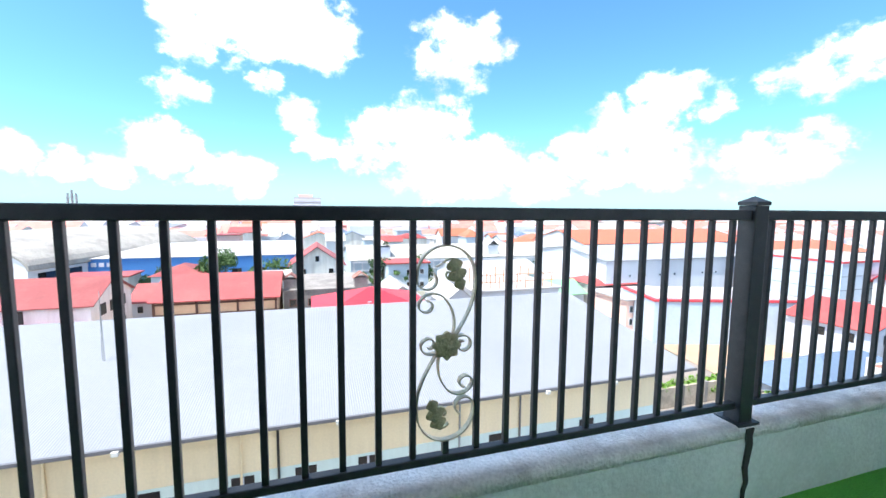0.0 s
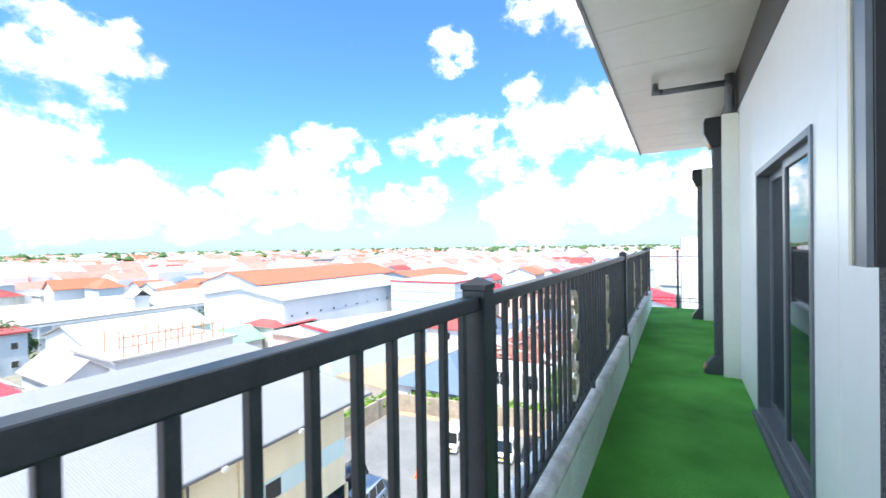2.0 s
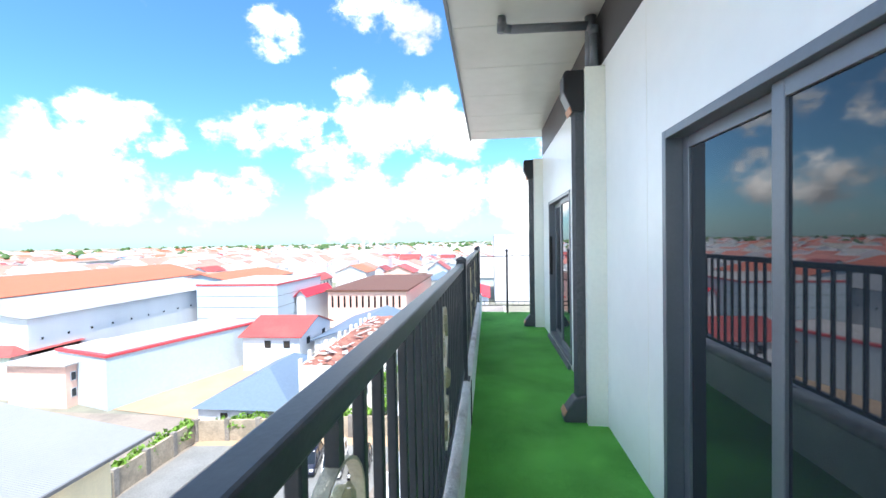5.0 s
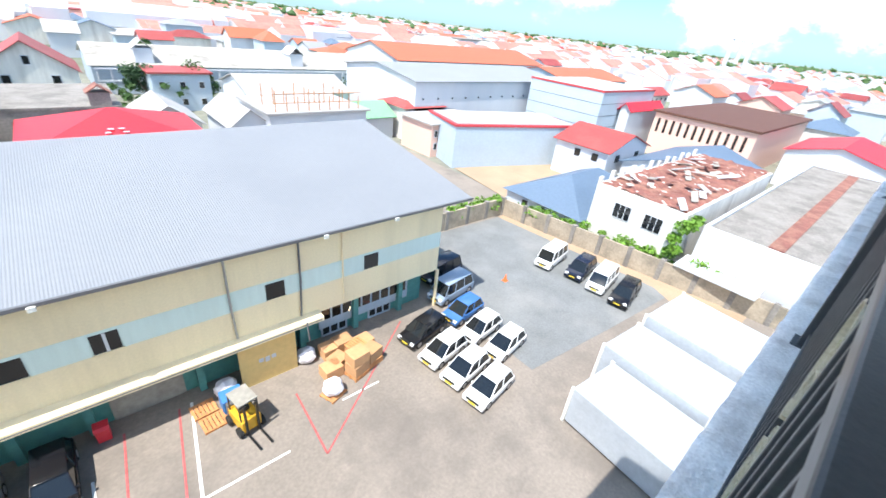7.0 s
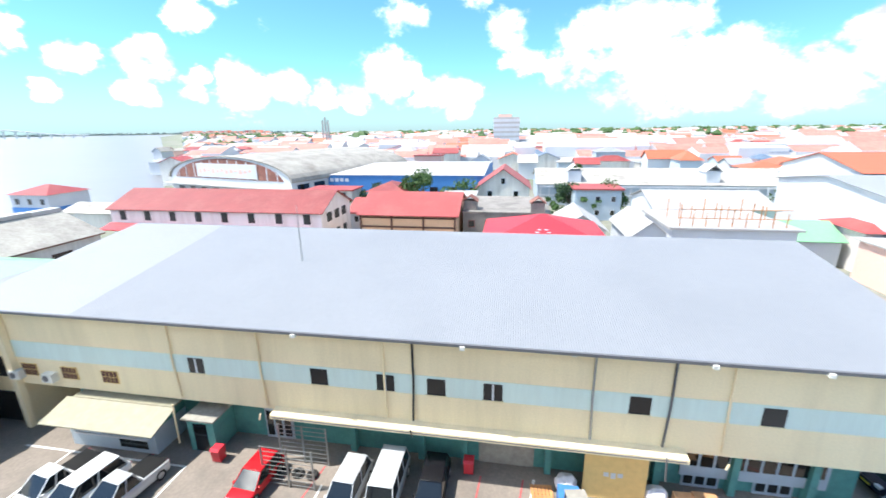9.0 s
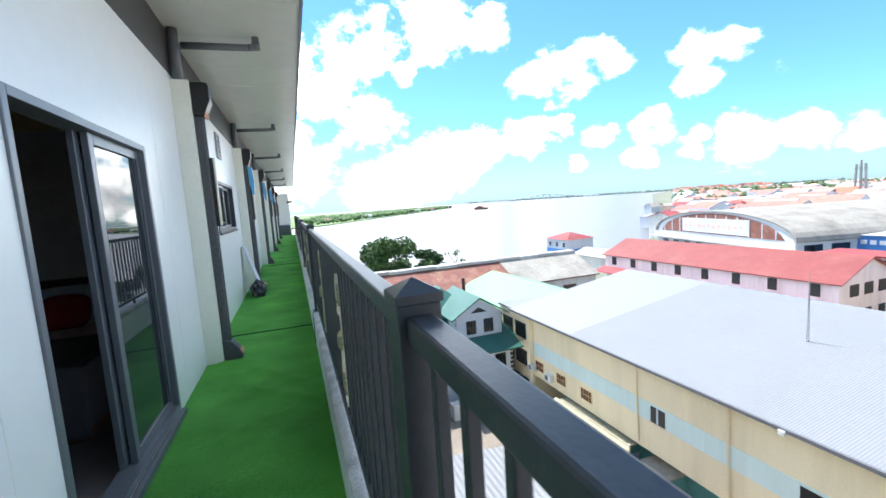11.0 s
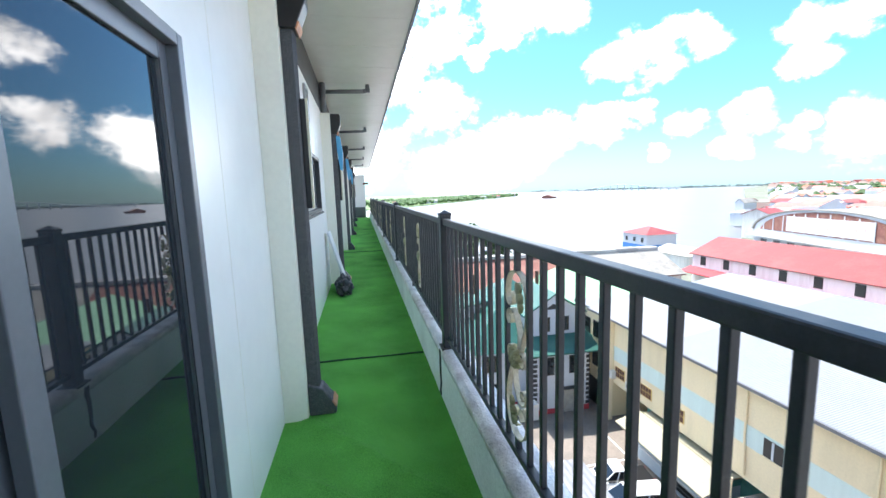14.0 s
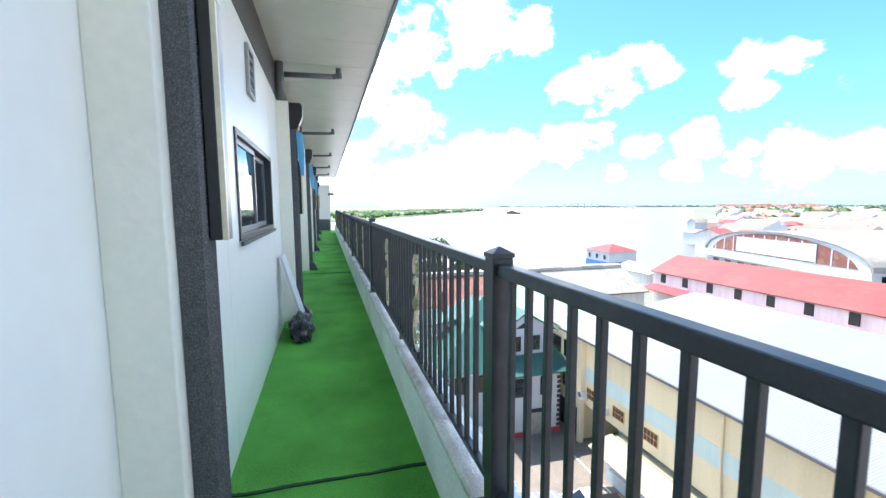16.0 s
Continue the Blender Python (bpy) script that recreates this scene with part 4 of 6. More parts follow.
# ---- the warehouse ----
def build_warehouse():
    w = thing("warehouse", "long cream warehouse with pale green band and grey metal roof", "warehouse", "", (0, 0, 0))
    bm = bmesh.new()
    prism(bm, [(19, -14.42), (19, -8.72), (31.9, -6.8), (31.9, -14.42)], "x", -29.3, 21.2)
    part("upper_wall", bm, WHWALL, w, "cream rendered upper wall")
    bm = bmesh.new()
    box(bm, -26.5, 20.4, G - 0.1, 20.9, 31.8, -14.421)
    part("ground_wall", bm, TEAL, w, "teal ground-floor wall in shade")
    boxpart("colour_band", (-29.3, 18.985, -12.45), (21.2, 18.9995, -11.25), WHBAND, w, "pale green painted band")
    boxpart("end_band", (21.2005, 19, -12.45), (21.215, 31.9, -11.25), WHBAND, w, "pale green painted band")
    bm = bmesh.new()
    prism(bm, [(18.3, -14.3), (19.0, -14.2), (19.0, -14.62), (18.3, -14.55)], "x", -10.6, 11.9)
    part("canopy_ledge", bm, WHWALL, w, "projecting cream concrete ledge")
    boxpart("ledge_stain", (-10.5, 18.29, -14.47), (11.8, 18.2995, -14.4), OLDCONC, w, "dark weathered drip line")
    # corrugated roof slopes
    for name, y0, z0, y1, z1 in (("roof_sheet", 18.0, -8.6, 32.1, -6.5),):
        # the left end of the slope is a paler grey than the rest
        for x0, x1, material in ((-31.2, -22.4, METALROOF_PALE), (-22.4, 22.8, METALROOF)):
            bm = bmesh.new()
            n = int((x1 - x0) / 0.06)
            rows = []
            for i in range(n + 1):
                x = x0 + (x1 - x0) * i / n
                dz = 0.011 if i % 2 else 0.0
                rows.append((bm.verts.new((x, y0, z0 + dz)), bm.verts.new((x, y1, z1 + dz)), bm.verts.new((x, y1, z1 - 0.08)), bm.verts.new((x, y0, z0 - 0.08))))
            for a, b in zip(rows, rows[1:]):
                for i in range(4):
                    bm.faces.new((a[i], a[(i + 1) % 4], b[(i + 1) % 4], b[i]))
            bm.faces.new(rows[0]), bm.faces.new(list(reversed(rows[-1])))
            part(name, bm, material, w, "grey corrugated metal roof sheets")
    bm = bmesh.new()
    prism(bm, [(17.86, -8.58), (18.0, -8.58), (18.0, -8.74), (17.9, -8.76), (17.86, -8.72)], "x", -31.2, 22.8)
    part("gutter", bm, GUTTER, w, "dark eaves gutter")
    bm = bmesh.new()
    box(bm, -31.2, 18.0, -8.76, 22.7, 19.0, -8.73)
    part("eaves_board", bm, DIRTYWHITE, w)
    for x, double in ((-15.45, 1), (-7.6, 0), (-3.7, 1), (-0.85, 0), (2.2, 1), (9.5, 0), (15.5, 0)):
        win = boxpart("window", (x - 0.5, 18.95, -12.38), (x + 0.5, 18.984, -11.4), BLACK, w, "dark opening in a thin frame")
        if double:
            boxpart("mullion", (x - 0.06, 18.93, -12.38), (x + 0.06, 18.949, -11.4), WHITE, win)
        boxpart("sill", (x - 0.55, 18.9, -12.44), (x + 0.55, 18.983, -12.385), WHWALL, win)
    for x in (-28.0, -24.9, -21.85):
        win = boxpart("grille_window", (x - 0.62, 18.95, -13.75), (x + 0.62, 18.984, -12.85), YELLOWW, w, "ochre window grille")
        for i in range(4):
            for k in range(2):
                boxpart("grille_gap", (x - 0.56 + i * 0.29, 18.935, -13.69 + k * 0.42), (x - 0.32 + i * 0.29, 18.949, -13.32 + k * 0.42), BROWN, win)
    for x, z0, m in ((-17.0, -17.0, WHWALL), (-11.2, -14.6, WHWALL), (-3.75, -14.3, WHWALL), (-2.1, -14.6, BLACK), (7.2, -14.3, STEEL), (10.9, -15.6, GUTTER), (13.5, -14.5, WHWALL)):
        bm = bmesh.new()
        tube(bm, (x, 18.93, -8.8), (x, 18.93, -11.8), 0.06, 8)
        tube(bm, (x, 18.93, -11.8), (x + 0.1 * math.sin(x), 18.93, -14.15), 0.06, 8)
        if z0 < -14.35:
            tube(bm, (x + 0.1 * math.sin(x), 18.2, -14.2), (x, 18.2, z0), 0.05, 8)
        part("rainwater_pipe", bm, m, w)
    boxpart("yellow_door", (7.1, 18.72, G), (10.25, 18.9, -14.63), YELLOWW, w, "ochre yellow loading door")
    for k in range(3):
        boxpart("notice", (8.1 + 0.35 * k, 18.7, -16.2 - 0.1 * (k % 2)), (8.35 + 0.35 * k, 18.719, -15.95), WHITE, w, "small white paper notice")
    boxpart("roller_shutter", (1.4, 20.3, G), (4.6, 20.398, -15.2), GREYROOF, w, "grey roller shutter")
    for x in (-6.5, -2.2, 0.4, 5.2, 11.0, 14.8, 18.5):
        boxpart("pier", (x, 19.9, G), (x + 0.35, 20.399, -14.43), TEAL, w)
    for x in (-12.4, 12.6, 16.2):
        d = boxpart("door", (x, 20.3, G), (x + 1.9, 20.398, -15.4), GREYWALL, w, "pale panelled door")
        for k in range(3):
            boxpart("panel", (x + 0.1 + 0.6 * k, 20.28, G + 0.2), (x + 0.55 + 0.6 * k, 20.299, -15.7), DARKGLASS, d)
    boxpart("shop_front", (12.4, 20.2, -16.9), (19.5, 20.28, -15.3), GREYWALL, w, "pale teal shop front")
    for k in range(9):
        boxpart("shop_pane", (12.6 + 0.76 * k, 20.17, -16.2), (13.2 + 0.76 * k, 20.199, -15.4), DARKGLASS, w)
    boxpart("column", (-29.3, 18.6, G), (-28.9, 18.98, -8.77), WHWALL, w)
    boxpart("column", (21.2, 18.9, G), (21.36, 19.1, -14.42), WHWALL, w)
    for x, z in ((-28.9, -13.6), (-26.3, -13.6)):
        a = boxpart("ac_box", (x - 0.4, 18.55, z - 0.3), (x + 0.4, 18.984, z + 0.3), ACWHITE, w, "white outdoor air-conditioner unit")
        bm = bmesh.new()
        tube(bm, (x - 0.08, 18.53, z), (x - 0.08, 18.549, z), 0.22, 16)
        part("fan_grille", bm, GUTTER, a)
    bm = bmesh.new()
    for k in range(4):
        tube(bm, (-11.8 + 0.1 * (k % 2), 25.9 + 0.1 * (k // 2), -7.5), (-11.75, 25.95, -3.4), 0.012, 5)
    part("aerial", bm, STEEL, w, "thin steel aerial mast")
    for x, y in ((-8.2, 18.0), (0.7, 18.0), (12.0, 18.0), (16.5, 18.0), (6.0, 18.2)):
        boxpart("flood_lamp", (x - 0.12, y - 0.25, -8.85), (x + 0.12, y - 0.02, -8.66), ACWHITE, w, "small floodlight")


build_warehouse()

AWNING = mat("cream_sheet_awning", (0.3, 0.285, 0.21), 0.6, var=0.15, stain=(0.3, 0.26, 0.18), stain_amt=0.6)
k = thing("kiosk", "low teal kiosk with a pale sheet awning against the warehouse", "kiosk", "", (-21.3, 18.2, G))
boxpart("body", (-3.2, -0.4, 0), (3.0, 2.19, 1.6), GREYWALL, k)
bm = bmesh.new()
prism(bm, [(-1.6, 2.35), (0.3, 2.95), (0.3, 3.0), (-1.6, 2.42)], "x", -3.7, 4.2)
part("awning", bm, AWNING, k, "cream sheet awning")
for i in range(10):
    boxpart("window_pane", (-3.1 + 0.62 * i, -0.42, 1.62), (-2.58 + 0.62 * i, -0.401, 2.3), DARKGLASS, k)
boxpart("counter", (-2.8, -0.5, 0.95), (2.6, -0.401, 1.05), WHITE, k)
boxpart("hatch", (0.4, -0.43, 0.3), (2.4, -0.4015, 0.9), DARKGLASS, k)
boxpart("roof_slab", (-3.25, 0.3, 2.951), (4.0, 2.19, 3.05), AWNING, k)
boxpart("upper_frame", (-3.2, -0.395, 1.601), (3.0, 2.19, 2.68), TEAL, k)
hut = thing("hut", "small teal hut with glass door beside the kiosk", "hut", "", (-15.6, 19.2, G))
boxpart("body", (-0.9, -0.7, 0), (0.9, 1.19, 2.3), TEAL, hut)
boxpart("door", (-0.5, -0.73, 0.05), (0.4, -0.701, 2.0), DARKGLASS, hut)
boxpart("roof", (-1.1, -0.9, 2.301), (1.1, 1.19, 2.4), GREYROOF, hut)


def make_bin(x, y):
    b = thing("waste_bin", "red plastic wheeled bin standing in the yard", "bin", "waste bins", (x, y, G))
    bm = bmesh.new()
    prism(bm, [(-0.25, 0.08), (0.25, 0.08), (0.32, 0.86), (-0.32, 0.86)], "x", -0.27, 0.27)
    part("body", bm, REDPLASTIC, b)
    bm = bmesh.new()
    prism(bm, [(-0.35, 0.861), (0.35, 0.861), (0.28, 0.96), (-0.22, 0.99)], "x", -0.3, 0.3)
    part("lid", bm, REDPLASTIC, b)
    for sx in (-0.2, 0.2):
        bm = bmesh.new()
        tube(bm, (sx - 0.04, 0.22, 0.08), (sx + 0.04, 0.22, 0.08), 0.08, 12)
        part("wheel", bm, TYRE, b)


make_bin(-14.2, 18.0)
make_bin(0.9, 19.4)

cage = thing("storage_cage", "galvanised wire cage full of old tyres by the warehouse", "cage", "", (-8.9, 17.7, G))
for x in (-1.5, 0, 1.5):
    for y in (-0.9, 0.9):
        boxpart("post", (x - 0.04, y - 0.04, 0), (x + 0.04, y + 0.04, 2.6), STEEL, cage)
for z in np.linspace(0.15, 2.55, 9):
    for y in (-0.9, 0.9):
        boxpart("bar", (-1.46, y - 0.015, z), (1.46, y + 0.015, z + 0.03), STEEL, cage)
boxpart("table_top", (-2.6, -1.2, 0.85), (-1.5, -0.3, 0.92), WHITE, cage)
def torus(bm, cx, cy, cz, R, r, n=20, k=8):
    rings = [[bm.verts.new((cx + (R + r * math.cos(b)) * math.cos(a), cy + (R + r * math.cos(b)) * math.sin(a), cz + r * math.sin(b))) for b in np.linspace(0, 2 * math.pi, k + 1)[:-1]] for a in np.linspace(0, 2 * math.pi, n + 1)[:-1]]
    for i in range(n):
        for j in range(k):
            bm.faces.new((rings[i][j], rings[(i + 1) % n][j], rings[(i + 1) % n][(j + 1) % k], rings[i][(j + 1) % k]))


for x in (-0.9, 0.0, 0.9):
    bm = bmesh.new()
    torus(bm, 0, 0, 0.11, 0.25, 0.11)
    tagged(part("tyre", bm, TYRE, smooth=True), "worn black car tyre lying in the cage", "tyre", "tyres").location = (-8.9 + x, 17.7, G)


# ---- cars ----
def make_car(name, label, colour, L=3.5, W=1.52, H=1.34, hood=0.72, rear=0.4, bed=0.0, van=False, roof_colour=None):
    """A vehicle that faces -x, its origin on the ground under its middle."""
    c = thing(name, label, "car" if not van else "van", "")
    x0, x1, hw = -L / 2, L / 2, W / 2
    belt = H * 0.56 if not van else H * 0.5
    hx = x0 + (hood if not van else 0.45)
    cab1 = x1 - bed - 0.05
    prof = [(x0 + 0.02, 0.28), (x0, 0.5), (x0 + 0.06, belt * 0.76), (x0 + 0.25, belt * 0.87), (hx, belt), (cab1, belt), (x1 - 0.02, belt * (0.97 if bed else 1.0)), (x1, 0.5), (x1 - 0.05, 0.28)]
    bm = bmesh.new()
    rings = []
    for y, s, dz in ((-hw, 0.97, -0.05), (-hw * 0.9, 1.0, 0.0), (hw * 0.9, 1.0, 0.0), (hw, 0.97, -0.05)):
        rings.append([bm.verts.new((px * s, y, pz + (dz if pz > 0.6 else 0))) for px, pz in prof])
    for a, b in zip(rings, rings[1:]):
        for i in range(len(prof)):
            j = (i + 1) % len(prof)
            bm.faces.new((a[i], a[j], b[j], b[i]))
    bm.faces.new(rings[0]), bm.faces.new(list(reversed(rings[-1])))
    part("body", bm, colour, c, bevel=0.03, smooth=True)
    wind = 0.85 if not van else 0.45
    top0, top1 = hx + wind, cab1 - rear
    bm = bmesh.new()
    zt, iy = H, hw * (0.75 if not van else 0.84)
    a = [bm.verts.new((px, y, pz)) for y in (-hw * 0.93, hw * 0.93) for px, pz in ((hx + 0.02, belt - 0.02), (cab1 - 0.03, belt - 0.02))]
    b = [bm.verts.new((px, y, pz)) for y in (-iy, iy) for px, pz in ((top0, zt - 0.06), (top1, zt - 0.06))]
    for f in ((a[0], a[1], b[1], b[0]), (a[2], b[2], b[3], a[3]), (a[0], b[0], b[2], a[2]), (a[1], a[3], b[3], b[1])):
        bm.faces.new(f)
    bm.faces.new((b[0], b[1], b[3], b[2])), bm.faces.new((a[0], a[2], a[3], a[1]))
    part("cabin_glass", bm, DARKGLASS, c, "dark tinted windows", bevel=0.02)
    bm = bmesh.new()
    box(bm, top0 - 0.05, -iy - 0.02, zt - 0.065, top1 + 0.06, iy + 0.02, zt)
    part("roof", bm, roof_colour or colour, c, bevel=0.03, smooth=True)
    n = 4 if van else 3
    for sy in (-1, 1):
        for i in range(n):
            u = i / (n - 1)
            xb, xt = hx + 0.05 + u * (cab1 - hx - 0.15), top0 + u * (top1 - top0)
            bm = bmesh.new()
            tube(bm, (xb, sy * hw * 0.945, belt - 0.03), (xt, sy * (iy + 0.005), zt - 0.04), 0.035, 6)
            part("pillar", bm, colour, c)
        bm = bmesh.new()
        box(bm, hx + 0.25, sy * (hw + 0.02) - 0.07, belt - 0.02, hx + 0.38, sy * (hw + 0.02) + 0.07, belt + 0.12)
        part("mirror", bm, colour, c, bevel=0.015)
        bm = bmesh.new()
        box(bm, x0 + 0.0, sy * hw * 0.72 - 0.16, belt * 0.66, x0 + 0.22, sy * hw * 0.72 + 0.16, belt * 0.84)
        part("headlight", bm, LAMPGLASS, c, "clear headlamp", bevel=0.02)
        bm = bmesh.new()
        box(bm, x1 - 0.1, sy * hw * 0.75 - 0.1, belt * 0.7, x1 + 0.012, sy * hw * 0.75 + 0.1, belt * 0.95)
        part("tail_light", bm, REDPLASTIC, c, "red tail lamp")
        for wx in (x0 + 0.68, x1 - 0.68):
            bm = bmesh.new()
            tube(bm, (wx, sy * (hw - 0.2), 0.31), (wx, sy * (hw + 0.005), 0.31), 0.31, 18)
            wheel = part("wheel", bm, TYRE, c, "black tyre")
            bm = bmesh.new()
            tube(bm, (wx, sy * (hw + 0.006), 0.31), (wx, sy * (hw + 0.016), 0.31), 0.19, 14)
            part("rim", bm, RIM, wheel)
    boxpart("number_plate", (x0 - 0.03, -0.25, 0.42), (x0 - 0.003, 0.25, 0.54), PLATE, c, "yellow number plate")
    boxpart("grille", (x0 - 0.006, -0.45, 0.56), (x0 + 0.06, 0.45, 0.68), BLACK, c)
    if bed:
        bm = bmesh.new()
        box(bm, cab1 + 0.05, -hw * 0.85, belt - 0.1, x1 - 0.08, hw * 0.85, belt + 0.03)
        part("bed_cover", bm, BLACK, c, "black load-bed cover")
    return c


PW, PBK, PBL, PRD, PSV, PGY, PDK = [paint(n, c) for n, c in (("white_car_paint", (0.8, 0.8, 0.8)), ("black_car_paint", (0.012, 0.012, 0.015)), ("blue_car_paint", (0.06, 0.17, 0.42)),
    ("red_car_paint", (0.5, 0.012, 0.02)), ("silver_car_paint", (0.5, 0.51, 0.52)), ("grey_blue_paint", (0.25, 0.32, 0.42)), ("dark_blue_paint", (0.015, 0.02, 0.04)))]
hatch = make_car("hatchback_car", "small white hatchback parked in the yard", PW)
hatch["group"] = "white hatchbacks"
hatch.matrix_basis = pose(22.0, 14.6, G, 0, 0, 8)
for x, y in ((18.3, 14.4), (22.2, 12.45), (18.4, 12.35), (18.5, 10.4)):
    copy_thing(hatch, pose(x, y, G, 0, 0, 9))
for lab, col, x, y, rz, kw in (
        ("black hatchback parked beside the warehouse", PBK, 18.4, 16.7, 10, dict(L=3.7)), ("blue hatchback parked on the gravel edge", PBL, 22.3, 16.8, 8, {}),
        ("red hatchback parked in a marked bay", PRD, -10.8, 16.6, 86, {}), ("black saloon car parked under the canopy", PBK, -0.9, 17.6, 90, dict(L=4.0, H=1.35)),
        ("dark blue sport utility car by the boundary wall", PDK, 36.1, 15.3, 10, dict(L=4.0, W=1.62, H=1.5)), ("dark grey sport utility car by the boundary wall", PBK, 35.8, 10.7, 10, dict(L=4.1, W=1.62, H=1.55)),
        ("silver multi-purpose car parked by the warehouse", PSV, -5.4, 16.7, 88, dict(L=3.9, H=1.5, hood=0.65))):
    make_car("car", lab, col, **kw).matrix_basis = pose(x, y, G, 0, 0, rz)
for lab, col, x, y, rz in (("grey-blue minibus parked at the warehouse corner", PGY, 23.3, 19.3, 8), ("dark van parked behind the warehouse corner", PDK, 24.4, 21.9, 8), ("white minibus parked on the gravel", PW, 35.3, 18.1, 10),
                           ("white minibus parked by the boundary wall", PW, 36.0, 13.0, 10), ("silver van parked by the warehouse", PSV, -3.3, 17.2, 90)):
    make_car("van", lab, col, L=4.15, W=1.58, H=1.78, van=True).matrix_basis = pose(x, y, G, 0, 0, rz)
for lab, col, x, y in (("white pick-up truck with a dark load cover", PW, -21.7, 14.5), ("white estate car parked between pick-ups", PW, -19.6, 14.2), ("silver pick-up truck with a black load cover", PSV, -17.5, 14.7)):
    make_car("pickup_truck" if "pick-up t" in lab else "car", lab, col, L=4.5, W=1.6, H=1.55, hood=1.0, bed=1.5 if "pick-up t" in lab else 0.0).matrix_basis = pose(x, y, G, 0, 0, 82)
for x, y in ((-49, 4), (-50, 6.5), (-51, 1.5)):
    copy_thing(hatch, pose(x, y, G, 0, 0, 30))

# ---- forklift, pallets, cartons, cone ----
fk = thing("forklift", "yellow forklift truck with lowered forks", "forklift", "", (6.5, 16.2, G), -80)
boxpart("body", (-0.9, -0.5, 0.25), (0.5, 0.5, 1.0), YELLOWPAINT, fk, bevel=0.05)
boxpart("counterweight", (-1.15, -0.5, 0.3), (-0.9, 0.5, 1.15), GUTTER, fk, bevel=0.05)
boxpart("seat", (-0.6, -0.25, 1.0), (-0.1, 0.25, 1.3), BLACK, fk, bevel=0.04)
for x in (-0.75, 0.35):
    for y in (-0.45, 0.45):
        boxpart("guard_post", (x - 0.03, y - 0.03, 1.0), (x + 0.03, y + 0.03, 2.05), BLACK, fk)
boxpart("overhead_guard", (-0.8, -0.5, 2.05), (0.4, 0.5, 2.12), GREYROOF, fk)
for y in (-0.3, 0.3):
    boxpart("mast", (0.5, y - 0.05, 0.1), (0.62, y + 0.05, 2.1), BLACK, fk)
    boxpart("fork", (0.62, y - 0.05, 0.08), (1.75, y + 0.05, 0.13), BLACK, fk)
    for x in (-0.75, 0.3):
        bm = bmesh.new()
        tube(bm, (x, y * 1.9 - 0.1, 0.28), (x, y * 1.9 + 0.1, 0.28), 0.28, 16)
        part("wheel", bm, TYRE, fk)


def make_pallet(x, y, z, rz=0, tilt=0):
    p = thing("pallet", "orange-brown wooden pallet stacked in the yard", "pallet", "pallets", (x, y, z), rz)
    p.rotation_euler.x = radians(tilt)
    for i in range(6):
        boxpart("slat", (-0.6 + 0.2 * i, -0.5, 0.1), (-0.44 + 0.2 * i, 0.5, 0.13), PALLETWOOD, p)
    for y0 in (-0.5, -0.05, 0.4):
        boxpart("bearer", (-0.6, y0, 0), (0.6, y0 + 0.1, 0.099), PALLETWOOD, p)
    return p


pal = make_pallet(12.9, 16.2, G, 15)
for x, y, z, rz in ((12.9, 16.2, G + 0.14, 15), (14.1, 16.6, G, 12), (14.1, 16.6, G + 0.14, 12), (14.1, 16.6, G + 0.28, 12), (13.2, 18.6, G, 12), (13.6, 17.5, G, 12), (13.6, 17.5, G + 0.9, 12), (5.2, 17.4, G, 5), (5.0, 18.5, G, 5), (11.0, 15.6, G, 20)):
    copy_thing(pal, pose(x, y, z, 0, 0, rz))
bm = bmesh.new()
box(bm, -0.58, -0.48, 0, 0.58, 0.48, 0.75)
cart = tagged(part("carton", bm, CARTON, bevel=0.03), "brown cardboard carton on a wooden pallet", "carton", "cartons")
cart.matrix_basis = pose(12.9, 16.2, G + 0.28, 0, 0, 15)
for x, y, z, s in ((14.1, 16.6, G + 0.42, 1), (13.2, 18.6, G + 0.14, 1), (12.9, 16.2, G + 1.04, 1), (13.6, 17.5, G + 0.14, 0.98), (12.2, 17.4, G, 0.85), (12.3, 18.6, G, 0.8), (11.6, 17.0, G, 0.6), (14.4, 18.0, G, 1.0)):
    copy_thing(cart, pose(x, y, z, 0, 0, 10 + 9 * math.sin(x * 7 + y)))
for x, y, lab in ((11.0, 15.6, "white wrapped goods on a pallet"), (10.9, 18.9, "white sacks beside the yellow door"), (6.3, 19.0, "white and blue wrapped goods under the canopy")):
    bm = bmesh.new()
    bmesh.ops.create_icosphere(bm, subdivisions=3, radius=0.6)
    for v in bm.verts:
        d = 1 + 0.25 * noise.noise(v.co * 3)
        v.co = Vector((v.co.x * d, v.co.y * d * 0.9, max(0.0, 0.45 + v.co.z * d * 0.85)))
    tagged(part("wrapped_bale", bm, PLASTICWRAP), lab, "wrapped goods", "wrapped goods").location = (x, y, G + (0.14 if y < 16 else 0))
bm = bmesh.new()
prism(bm, [(-0.55, -0.45), (0.55, -0.45), (0.55, 0.45), (-0.55, 0.45)], "z", 0, 0.9)
o = tagged(part("blue_crate", bm, BLUEWALL, bevel=0.03), "blue plastic crate by the yellow door", "crate")
o.location = (6.3, 18.0, G)
bm = bmesh.new()
tube(bm, (0, 0, 0.04), (0, 0, 0.65), 0.17, 14, 0.03)
box(bm, -0.22, -0.22, 0, 0.22, 0.22, 0.04)
tagged(part("traffic_cone", bm, CONE), "orange traffic cone on the gravel", "traffic cone").location = (28.9, 18.3, G)

